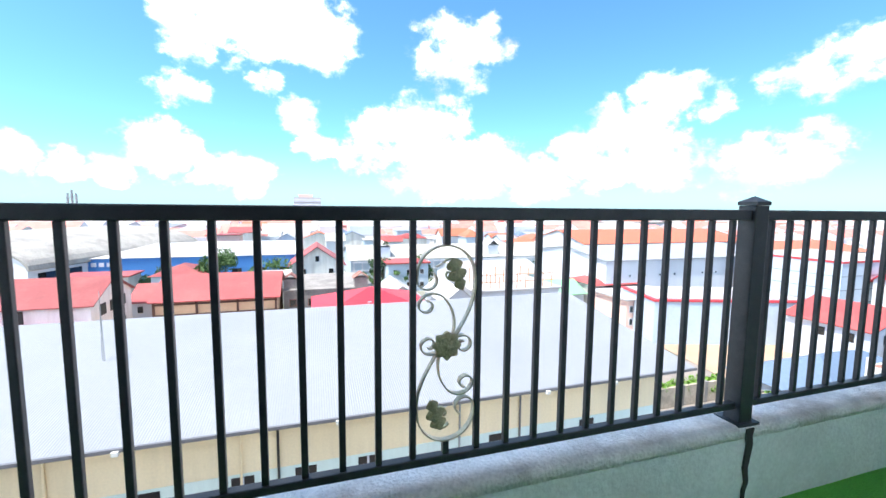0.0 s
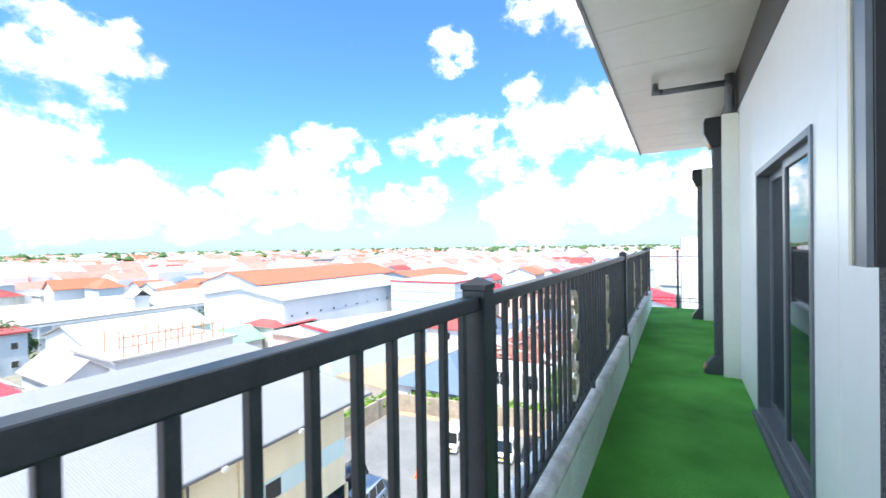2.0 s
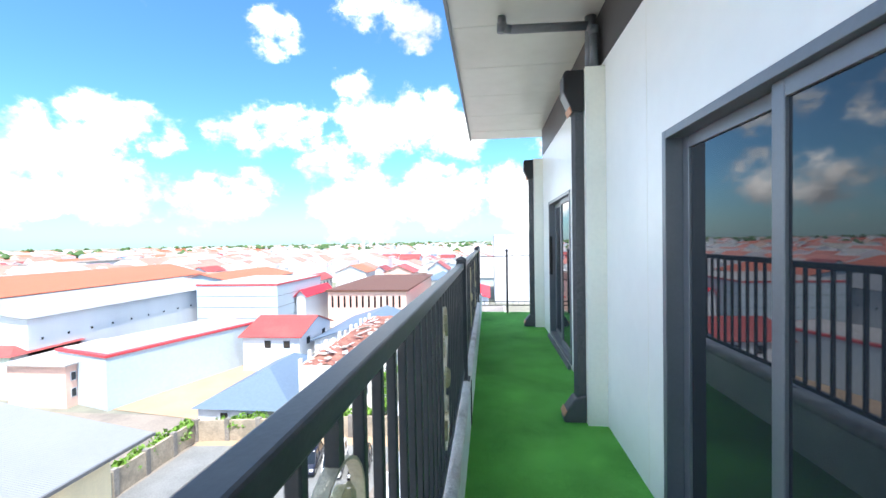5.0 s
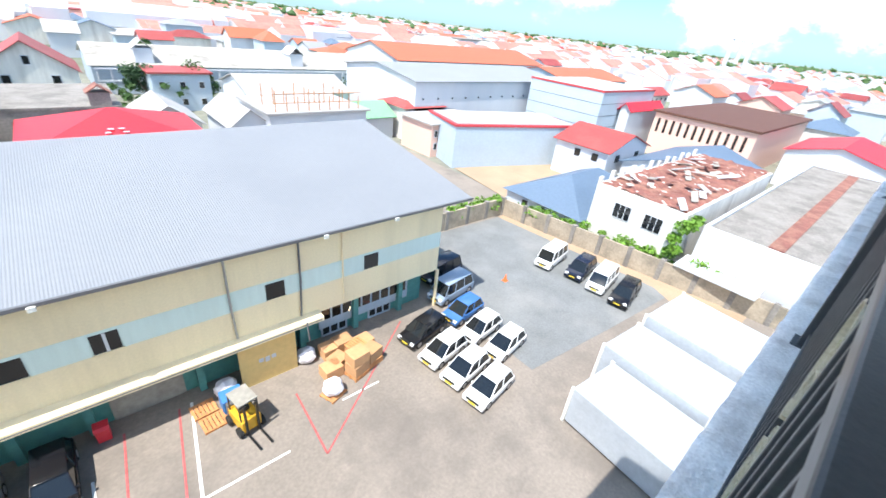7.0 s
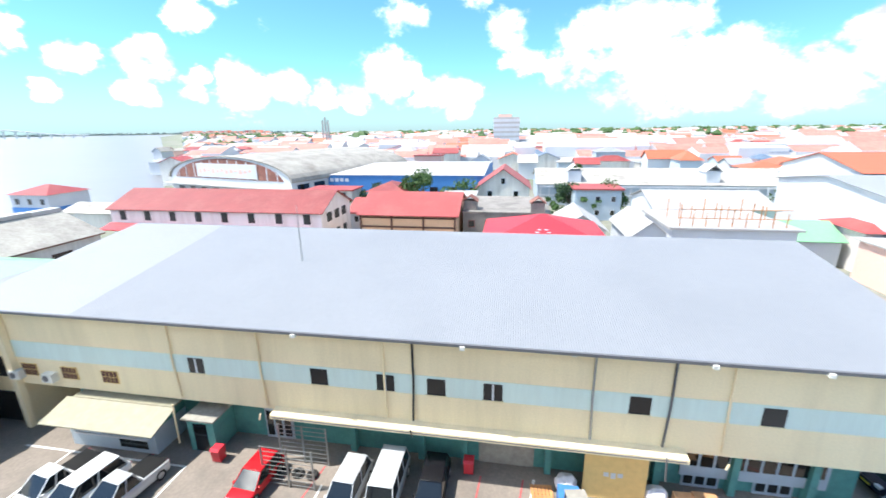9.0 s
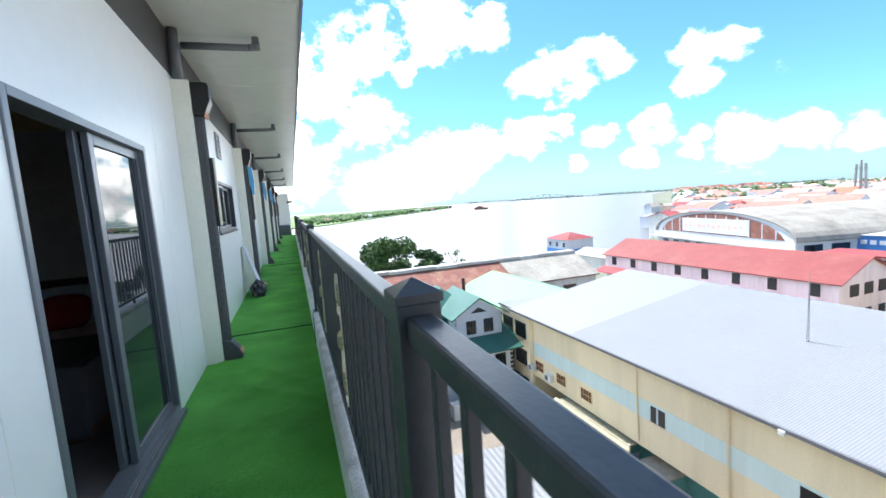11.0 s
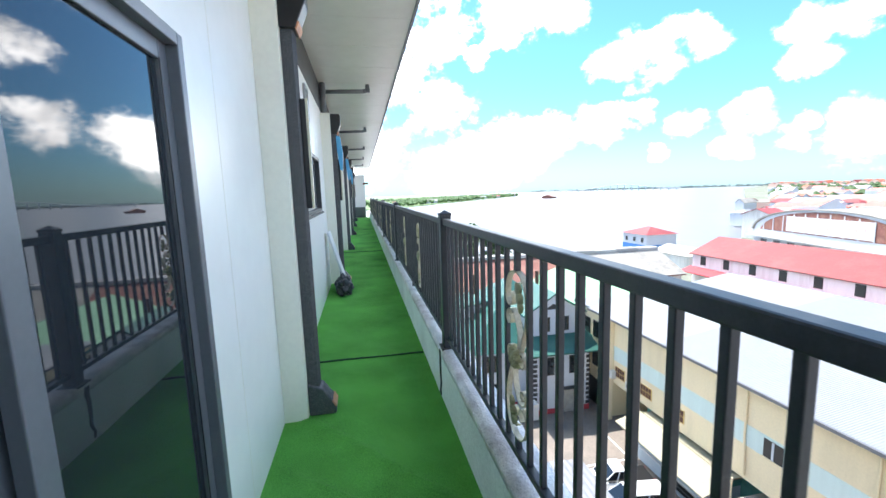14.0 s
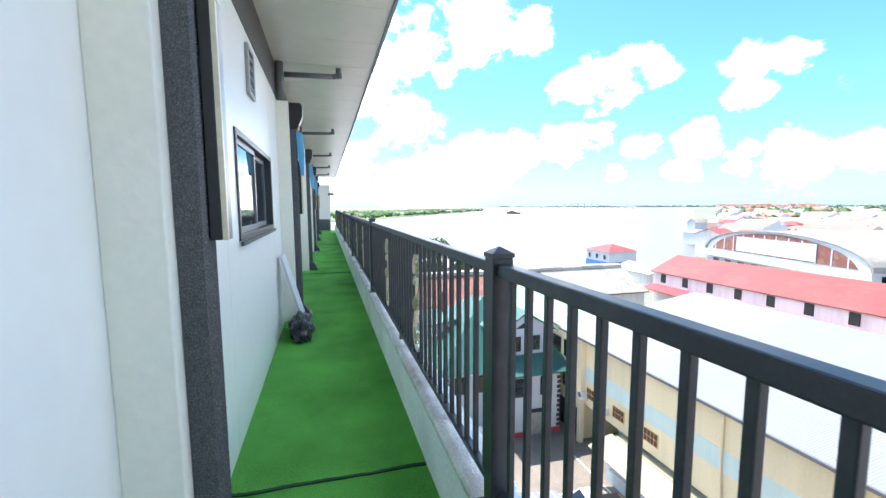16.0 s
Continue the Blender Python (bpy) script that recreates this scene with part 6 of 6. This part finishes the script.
ht = house("hotel", "long white hotel with rows of windows", 168, 205, 222, 222, -6.8, -6.2, "flat", WHITE, OLDCONC, rows=((-16, 16, 1.6, 1.5), (-13, 16, 1.6, 1.5), (-10, 16, 1.6, 1.5)))
for i in range(5):
    t = thing("white_minaret", "slender white tower on the skyline", "tower", "white towers", (520 + 16 * i, 160 + 5 * (i % 2), G))
    bm = bmesh.new()
    tube(bm, (0, 0, 0), (0, 0, 34), 2.2, 10, 1.8)
    part("shaft", bm, WHITE, t)
    bm = bmesh.new()
    tube(bm, (0, 0, 34), (0, 0, 37), 2.4, 10, 0.2)
    part("tip", bm, WHITE, t)

# long rusty-roofed building by the river, green-roofed wing, blue house
lb = house("riverside_building", "long low building with rusty red roof and pale ridge", -69, -26, -55.5, 48.5, -12.2, -9.2, "y", DIRTYWHITE, RUSTROOF)
bm = bmesh.new()
prism(bm, [(-69.5, -12.28), (-62.25, -9.04), (-55.0, -12.28), (-55.0, -12.2), (-62.25, -8.96), (-69.5, -12.2)], "y", 33.0, 49.0)
part("patched_roof", bm, GREYROOF, lb, "weathered grey replacement roof sheets")
for i in range(19):
    boxpart("ridge_cap", (-63.3, -26 + 3.95 * i, -9.25 + 0.08 * (i % 2)), (-61.6, -22.15 + 3.95 * i, -8.75 + 0.08 * (i % 2)), PALEROOF, lb, "pale stepped ridge cap")
for i in range(7):
    window_at(lb, -55.5, 10 + 5.5 * i, -15.5, 2.6, 2.0, "+x", frame=BROWN)
gr = house("green_roof_wing", "wing with light green sheet roof", -57, 22, -34, 37, -12.4, -9.9, "x", WHITE, GREENROOF2)
lk = thing("link_block", "cream block with dark open windows between villa and warehouse", "block")
boxpart("wall", (-35.3, 19.2, G - 0.3), (-29.35, 33, -9.2), WHWALL, lk)
boxpart("roof", (-35.5, 19.0, -9.19), (-29.36, 33.2, -9.0), METALROOF, lk)
for z in (-11.6, -14.2):
    for x in (-33.8, -31.4):
        window_at(lk, x, 19.2, z, 1.9, 1.5, "-y", frame=QUOIN)
boxpart("passage", (-34.3, 19.1, G), (-29.8, 19.19, -15.4), BLACK, lk, "dark passage opening")
bh = house("blue_house", "small two-storey blue and white house with red roof", -106, 73, -96, 82, -11.2, -9.4, "hip", WHITE, REDROOF, rows=((-13.4, 3, 1.2, 1.4),))
boxpart("blue_storey", (-106.1, 72.9, G), (-95.9, 82.1, -14.0), BLUEWALL, bh)
for x, y, lab in ((-92, 72, "riverside shed with pale roof"), (-95, 91.5, "riverside shed with grey roof")):
    house("riverside_shed", lab, x, y, x + 12, y + 9, -14.6, -13.2, "x", DIRTYWHITE, GREYROOF)


# ---- the green-roofed villa ----
def build_villa():
    v = thing("villa", "white colonial villa with teal-green roofs and dark quoins", "villa")
    bm = bmesh.new()
    box(bm, -45, 8.4, G - 0.3, -32.8, 19.0, -12.1)
    part("main_wall", bm, WHITE, v)
    bm = bmesh.new()
    box(bm, -36, 12.9, G - 0.3, -31.0, 18.0, -11.9)
    part("wing_wall", bm, WHITE, v)
    boxpart("plinth", (-45.05, 8.35, G), (-32.75, 12.85, G + 0.45), REDTRIM, v, "dark red plinth")
    boxpart("wing_plinth", (-35.9, 12.86, G), (-30.95, 18.05, G + 0.45), REDTRIM, v, "dark red plinth")
    bm = bmesh.new()
    hip_mesh(bm, -45, 8.4, -32.8, 19.0, -12.15, -7.2, 0.9)
    part("main_roof", bm, GREENROOF, v, "teal-green sheet hip roof")
    bm = bmesh.new()
    prism(bm, [(-36, -10.3), (-35.5, -10.3), (-30.1, -12.0), (-30.1, -12.12), (-36, -11.9)], "y", 12.2, 18.7)
    part("pent_roof", bm, GREENROOF, v, "teal-green pent roof")
    bm = bmesh.new()
    prism(bm, [(13.1, -12.0), (13.1, -9.0), (15.45, -7.6), (17.8, -9.0), (17.8, -12.0)], "x", -38, -32.6)
    part("dormer_wall", bm, WHITE, v)
    bm = bmesh.new()
    prism(bm, [(12.5, -9.3), (15.45, -7.5), (18.4, -9.3), (18.4, -9.17), (15.45, -7.36), (12.5, -9.17)], "x", -39, -32.1)
    part("dormer_roof", bm, GREENROOF, v)
    bm = bmesh.new()
    prism(bm, [(-41.5, -12.0), (-41.5, -9.6), (-38.2, -9.6), (-38.2, -12.0)], "y", 8.9, 13)
    part("side_dormer", bm, WHITE, v)
    bm = bmesh.new()
    prism(bm, [(8.2, -9.7), (14.0, -8.6), (14.0, -8.5), (8.2, -9.55)], "x", -42.1, -37.6)
    part("side_dormer_roof", bm, GREENROOF, v)
    window_at(v, -32.6, 14.6, -10.9, 1.0, 1.3, "+x", frame=QUOIN, bars=2)
    window_at(v, -32.6, 16.4, -10.9, 1.0, 1.3, "+x", frame=QUOIN, bars=2)
    bm = bmesh.new()
    prism(bm, [(14.6, -8.9), (15.45, -8.4), (16.3, -8.9)], "x", -32.599, -32.55)
    part("gable_vent", bm, QUOIN, v)
    for y in (14.2, 16.7):
        window_at(v, -31.0, y, -14.2, 1.1, 1.6, "+x", frame=QUOIN, bars=2)
    for y, z in ((9.8, -14.2), (11.9, -14.2), (9.8, -16.8)):
        window_at(v, -32.8, y, z, 1.2, 1.5, "+x", frame=QUOIN, bars=2)
    for i in range(4):
        for z in (-14.2, -16.9):
            window_at(v, -43.3 + 2.8 * i, 8.4, z, 1.1, 1.5, "-y", frame=QUOIN, bars=2)
    boxpart("door", (-30.998, 15.3, G), (-30.93, 16.6, -15.6), GREYROOF, v, "grey door")
    boxpart("door_hood", (-30.999, 15.1, -15.5), (-30.6, 16.8, -15.38), QUOIN, v)
    bm = bmesh.new()
    box(bm, 0, 0, 0, 0.12, 0.34, 0.28)
    me = mesh_of("quoin", bm, QUOIN)
    for cx, cy, z0, z1 in ((-31.1, 12.84, G + 0.5, -12.2), (-31.1, 17.72, G + 0.5, -12.2), (-32.9, 8.34, G + 0.5, -12.2), (-32.72, 13.04, -11.6, -9.1), (-32.72, 17.52, -11.6, -9.1)):
        z, i = z0, 0
        while z < z1:
            q = again("quoin", me, v, (cx, cy + (0.05 if i % 2 else 0.0), z))
            z, i = z + 0.42, i + 1
    for x, y in ((-38.9, 10.0), (-38.5, 16.5)):
        bm = bmesh.new()
        tube(bm, (x, y, -8.6), (x, y, -6.6), 0.2, 8)
        part("chimney", bm, BROWN, v)


build_villa()
for x, y in ((-30.6, 10.2), (-30.6, 12.2)):
    a = thing("outdoor_unit", "beige outdoor cooling unit beside the villa", "cooling unit", "cooling units", (x, y, G))
    boxpart("casing", (-0.5, -0.75, 0.1), (0.5, 0.75, 1.5), DIRTYWHITE, a, bevel=0.04)
    boxpart("base", (-0.5, -0.75, 0), (0.5, 0.75, 0.099), OLDCONC, a)


# ---- the rest of the town ----
TAKEN = [(-70, 55, -20, 85), (-21, 55, 10, 80), (-56, 105, -3, 160), (-95, 90, -50, 175), (-8, 94, 8, 112), (7, 100, 76, 134), (8, 58, 48, 88), (44, 26, 102, 114), (90, -6, 135, 82), (-2, 42, 16, 60), (41, -8, 95, 60), (-20, 318, 12, 342), (160, 200, 226, 226), (-75, -60, 41, 45), (125, -25, 163, 0)]


def free(x0, y0, x1, y1):
    return all(x1 < a or x0 > c or y1 < b or y0 > d for a, b, c, d in TAKEN)


def river_x(y):
    """The bank of the river at a given distance."""
    return -72 if y < 58 else -72 - (y - 58) * 0.93 + 14


random.seed(21)
WALLS = [WHITE, WHITE, DIRTYWHITE, GREYWALL, PINKWALL, DIRTYWHITE, WHITE]
ROOFS = [(REDROOF, "red"), (REDROOF, "red"), (PALEROOF, "pale"), (GREYROOF, "grey"), (REDROOF, "red"), (METALROOF_PALE, "silver"), (ORANGEROOF, "orange"), (BLUEROOF, "blue-grey")]
count = 0
for tries in range(9000):
    if count >= 285:
        break
    y = 70 + 230 * random.random() ** 1.3
    x = random.uniform(-20 - y * 0.9, 60 + y * 1.3)
    if random.random() < 0.12:
        x, y = random.uniform(95, 330), random.uniform(-45, 60)
    w, d = random.uniform(6, 13), random.uniform(6, 12)
    if x < river_x(y + d) + 6 or not free(x - 1.5, y - 1.5, x + w + 1.5, y + d + 1.5):
        continue
    TAKEN.append((x, y, x + w, y + d))
    ze = G + random.choice((3.2, 5.4, 6.0, 6.4, 8.5))
    roof, word = random.choice(ROOFS)
    kind = random.choice(("x", "y", "hip", "x", "flat"))
    rows = ()
    if y < 125:
        n = max(2, int(w / 3))
        rows = tuple((z, n, 1.0, 1.2) for z in ((G + 1.0, G + 3.9) if ze > G + 5 else (G + 1.0,)))
    house("town_house", f"town house with {word} roof", x, y, x + w, y + d, ze, ze + (random.uniform(1.6, 2.8) if kind != "flat" else 0.3), kind, random.choice(WALLS), roof, "town houses", rows=rows)
    count += 1


def far_blocks(name, n, material, roofmat, seed, label, r0, r1):
    rnd = random.Random(seed)
    verts, faces, mats = [], [], []
    for i in range(n):
        for _ in range(50):
            a = rnd.uniform(-108, 41)
            r = r0 + (r1 - r0) * rnd.random() ** 1.4
            x, y = -math.sin(radians(a)) * r, math.cos(radians(a)) * r
            if x > river_x(y) + 10:
                break
        w, d, h, rh = rnd.uniform(8, 24), rnd.uniform(8, 18), rnd.choice((4, 6, 6, 8, 10)), rnd.uniform(1.5, 3.5)
        b = len(verts)
        for z in (G - 0.5, G + h):
            verts += [(x, y, z), (x + w, y, z), (x + w, y + d, z), (x, y + d, z)]
        verts += [(x - 0.5, y + d / 2, G + h + rh), (x + w + 0.5, y + d / 2, G + h + rh)]
        for f, m in (((0, 1, 5, 4), 0), ((1, 2, 6, 5), 0), ((2, 3, 7, 6), 0), ((3, 0, 4, 7), 0), ((4, 5, 9, 8), 1), ((6, 7, 8, 9), 1), ((5, 6, 9), 0), ((7, 4, 8), 0)):
            faces.append([b + k for k in f])
            mats.append(m)
    me = bpy.data.meshes.new(name)
    me.from_pydata(verts, [], faces)
    me.materials.append(material)
    me.materials.append(roofmat)
    me.polygons.foreach_set("material_index", mats)
    tagged(new(name, me), label, "far houses", kind="stuff")


far_blocks("far_red_roofs", 1300, WHITE, HAZEDRED, 3, "distant town houses with red roofs", 200, 1500)
far_blocks("far_pale_roofs", 1100, WHITE, PALEROOF, 4, "distant town houses with pale roofs", 200, 1500)
far_blocks("far_grey_roofs", 500, GREYWALL, GREYROOF, 5, "distant town houses with grey roofs", 300, 1600)
far_blocks("far_orange_roofs", 160, PINKWALL, ORANGEROOF, 6, "distant town houses with orange roofs", 300, 1300)


# ---- trees ----
def leaf_cloud(rnd, blobs, n, size):
    verts, faces = [], []
    for i in range(n):
        c, r = rnd.choice(blobs)
        d = Vector((rnd.gauss(0, 1), rnd.gauss(0, 1), rnd.gauss(0, 0.8))).normalized() * (rnd.random() ** 0.35)
        p = Vector(c) + Vector((d.x * r, d.y * r, d.z * r * 0.8))
        q = Euler((rnd.uniform(-1.2, 1.2), rnd.uniform(-1.2, 1.2), rnd.uniform(0, 6.3))).to_matrix()
        s = size * rnd.uniform(0.6, 1.3)
        b = len(verts)
        verts += [tuple(p + q @ Vector(k)) for k in ((-s, 0, 0), (0, -s * 0.5, 0.1 * s), (s, 0, 0), (0, s * 0.5, 0.1 * s))]
        faces.append((b, b + 1, b + 2, b + 3))
    return verts, faces


def make_tree(x, y, h, r, material=LEAF, n=1500, seed=1, label="leafy green tree among the houses", sparse=False, size=0.3, z0=G):
    rnd = random.Random(seed)
    t = thing("tree", label, "tree", "trees", (x, y, z0))
    bm = bmesh.new()
    tube(bm, (0, 0, -0.2), (0.1 * r, 0, h * 0.5), 0.05 * h * 0.5, 8, 0.03 * h * 0.5)
    blobs = []
    for i in range(9 if not sparse else 12):
        a, u = rnd.uniform(0, 6.3), rnd.uniform(0.35, 0.95)
        rr = rnd.uniform(0.3, 0.85) * r * (1.1 - 0.4 * u)
        tip = (rr * math.cos(a), rr * math.sin(a), h * u)
        tube(bm, (0.05 * r, 0, h * 0.3 + h * 0.2 * rnd.random()), tip, 0.02 * h * 0.5, 6, 0.006 * h)
        blobs.append((tip, r * rnd.uniform(0.3, 0.5) * (0.5 if sparse else 1)))
    part("trunk", bm, BARK, t)
    v, f = leaf_cloud(rnd, blobs, n, size)
    me = bpy.data.meshes.new("crown")
    me.from_pydata(v, [], f)
    me.materials.append(material)
    c = new("crown", me)
    c.parent = t
    return t


make_tree(-90, 19, 11, 7, LEAF, 9000, 2, "large dark green tree on the river bank", size=0.42)
make_tree(-94, 30, 8, 4, LEAF, 4000, 3, "large dark green tree on the river bank", size=0.42)
make_tree(-86, 26, 6, 4.2, LEAF, 4000, 4, "green tree on the river bank", size=0.42)
make_tree(-92, 37, 8.5, 4, LEAF, 350, 5, "thin bare-limbed tree on the river bank", sparse=True, size=0.3)
make_tree(-19, 98, 9.5, 6.5, LEAF, 3500, 6, "round green tree before the blue storehouse")
make_tree(-31, 97, 7, 4.5, LEAF_DARK, 1500, 7, "dark green tree before the blue storehouse")
make_tree(-9, 93, 7, 5, LEAF, 1500, 8)
make_tree(15, 96, 7, 4.5, LEAF_DARK, 1800, 9, "dark bushy tree before the arcade")
make_tree(24, 94, 7, 4.5, LEAF, 1600, 10)
make_tree(58, 88, 7.5, 6, LEAF, 2200, 11)
make_tree(66, 86.5, 7, 5, LEAF, 1800, 12)
random.seed(8)
for i in range(26):
    y = random.uniform(85, 330)
    x = random.uniform(-0.5 * y, 1.1 * y)
    if not free(x - 3, y - 3, x + 3, y + 3) or x < river_x(y) + 5:
        continue
    make_tree(x, y, random.uniform(6, 10), random.uniform(3, 5), random.choice((LEAF, LEAF_DARK)), 1500, 40 + i, size=0.36)


def hedge(name, pts, label, n, h, material=LEAF, size=0.22, spread=1.0):
    rnd = random.Random(len(pts) + n)
    blobs = []
    for a, b in zip(pts, pts[1:]):
        L = math.dist(a, b)
        for i in range(max(2, int(L / 0.8))):
            u = i / max(1, int(L / 0.8))
            blobs.append(((a[0] + (b[0] - a[0]) * u + rnd.uniform(-0.5, 0.5) * spread, a[1] + (b[1] - a[1]) * u + rnd.uniform(-0.5, 0.5) * spread, a[2] + (b[2] - a[2]) * u + rnd.uniform(0, h)), rnd.uniform(0.4, 0.9)))
    v, f = leaf_cloud(rnd, blobs, n, size)
    me = bpy.data.meshes.new(name)
    me.from_pydata(v, [], f)
    me.materials.append(material)
    tagged(new(name, me), label, "shrubs", kind="stuff")


BRIGHTLEAF = mat("bright_creeper", (0.13, 0.26, 0.03), 0.7, var=0.4, scale=0.8, fine=5, bump=0)
hedge("creeper_back", [(24, 29.3, G + 0.8), (40, 29.3, G + 1.2)], "bright green creeper along the boundary wall", 2600, 1.3, BRIGHTLEAF)
hedge("creeper_side", [(40.6, 27, G + 1.2), (42.2, 18, G + 1.0), (43.2, 10, G + 1.0), (44.2, 4, G + 1.4)], "bright green creeper and weeds beyond the boundary wall", 3000, 1.0, BRIGHTLEAF)
hedge("creeper_ruin", [(43.3, 10.6, G + 1), (43.3, 10.2, G + 5.5), (45, 9.7, G + 5.6)], "green creeper climbing the ruined building", 1200, 0.6, BRIGHTLEAF)
hedge("shrubs_mid", [(-34, 92, G + 1), (-10, 88, G + 1), (4, 90, G + 1), (28, 92, G + 1)], "green shrubs before the arcade", 5000, 3.5, LEAF, 0.35, 5)


def far_trees(name, n, seed, material, label, region):
    rnd = random.Random(seed)
    verts, faces = [], []
    for i in range(n):
        x, y, h = region(rnd)
        for k in range(7):
            r = h * rnd.uniform(0.3, 0.55)
            c = Vector((x + rnd.uniform(-1, 1) * h * 0.6, y + rnd.uniform(-1, 1) * h * 0.4, G + h * rnd.uniform(0.35, 0.85)))
            b = len(verts)
            ring = [c + Vector((r * math.cos(a) * rnd.uniform(0.7, 1.2), r * math.sin(a) * 0.8, rnd.uniform(-0.2, 0.2) * r)) for a in np.linspace(0, 2 * math.pi, 7)[:-1]]
            verts += [tuple(p) for p in ring] + [tuple(c + Vector((0, 0, r * rnd.uniform(0.5, 0.9)))), tuple(c - Vector((0, 0, r)))]
            for j in range(6):
                faces += [(b + j, b + (j + 1) % 6, b + 6), (b + (j + 1) % 6, b + j, b + 7)]
    me = bpy.data.meshes.new(name)
    me.from_pydata(verts, [], faces)
    me.materials.append(material)
    tagged(new(name, me), label, "far trees", kind="stuff")


def town_region(rnd):
    while True:
        a, r = rnd.uniform(-108, 40), 480 + 1400 * rnd.random() ** 0.8
        x, y = -math.sin(radians(a)) * r, math.cos(radians(a)) * r
        if x > river_x(y) + 5:
            return x, y, rnd.uniform(7, 15)


def islet_region(rnd):
    u, back = rnd.random(), 12 + 380 * rnd.random() ** 1.6
    return -600 - 880 * u - back, 20 + 560 * u + rnd.uniform(-15, 15), rnd.uniform(5, 10)


def shore_region(rnd):
    u = rnd.random()
    return -4200 + 2500 * u, 1700 + 1500 * u + rnd.uniform(0, 300), rnd.uniform(8, 18)


# aerial haze over the far shore is painted into this blue-grey leaf colour
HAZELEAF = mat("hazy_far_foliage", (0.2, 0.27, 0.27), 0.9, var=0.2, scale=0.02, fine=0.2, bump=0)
far_trees("far_town_trees", 900, 1, LEAF, "distant trees between the town roofs", town_region)
# bank trees: leaf green lightened to carry the haze of distance
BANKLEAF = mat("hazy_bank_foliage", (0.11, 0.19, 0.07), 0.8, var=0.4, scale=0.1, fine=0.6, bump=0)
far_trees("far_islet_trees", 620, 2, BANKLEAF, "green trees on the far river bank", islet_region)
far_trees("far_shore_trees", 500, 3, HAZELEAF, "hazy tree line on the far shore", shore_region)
GRASSBANK = mat("grassy_bank", (0.17, 0.25, 0.1), 0.95, var=0.3, scale=0.02, fine=0.2, bump=0)
flat("ground_islet", [(-480, -400), (-520, -100), (-590, 40), (-810, 172), (-1120, 365), (-1490, 586), (-1640, 640), (-2700, 800), (-2600, -400)], G - 0.2, GRASSBANK, "grassy low far river bank", "bank", 2.0)
flat("ground_far_shore", [(-4550, 1500), (-1650, 3250), (-1500, 3700), (-4550, 3700)], G - 0.2, GROUND, "far shore of the river", "shore", 2.0)
rnd = random.Random(12)
for i in range(26):
    u = rnd.random()
    x, y = -630 - 860 * u - rnd.uniform(0, 60), 30 + 545 * u
    house("bank_house", "small house with red roof on the far bank", x, y, x + rnd.uniform(8, 16), y + rnd.uniform(8, 14), G + 4.5, G + 7.5, "y", WHITE, rnd.choice((REDROOF, PALEROOF)), "bank houses")

# ---- bridge, boat, port ----
# pale blue-grey concrete, with distance haze included in the colour
BRIDGE = mat("hazy_bridge_concrete", (0.5, 0.55, 0.58), 0.9, var=0.05, bump=0)
bd = thing("river_bridge", "long pale road bridge arching over the river", "bridge")
bm = bmesh.new()
pts = []
for i in range(41):
    u = 0.25 + 0.35 * i / 40
    pts.append((-2750 + 1500 * u, 760 + 1400 * u, G + 10 + 24 * math.exp(-((u - 0.46) / 0.07) ** 2)))
for a, b in zip(pts, pts[1:]):
    tube(bm, a, b, 2.2, 4)
part("deck", bm, BRIDGE, bd)
for i in range(1, 40, 2):
    x, y, z = pts[i]
    boxpart("pier", (x - 2, y - 2, G - 3), (x + 2, y + 2, z), BRIDGE, bd)
bt = thing("river_barge", "rusty red barge lying in the river", "barge", "", (-905, 430, G - 1.2), 30)
bm = bmesh.new()
prism(bm, [(-16, 0), (16, 0), (20, 4), (8, 5), (0, 8.5), (-12, 6), (-18, 4)], "y", -4, 4)
part("hull", bm, RUSTROOF, bt)
boxpart("cabin", (-6, -3, 5), (0, 3, 9), PINKWALL, bt)
for i in range(14):
    x, y = -1290 + 30 * i, 1490 - 6 * i
    house("port_shed", "port shed with red roof on the far bank", x, y, x + 26, y + 30, G + rnd.uniform(8, 16), G + rnd.uniform(17, 22), "y", PINKWALL, rnd.choice((REDROOF, ORANGEROOF)), "port sheds")
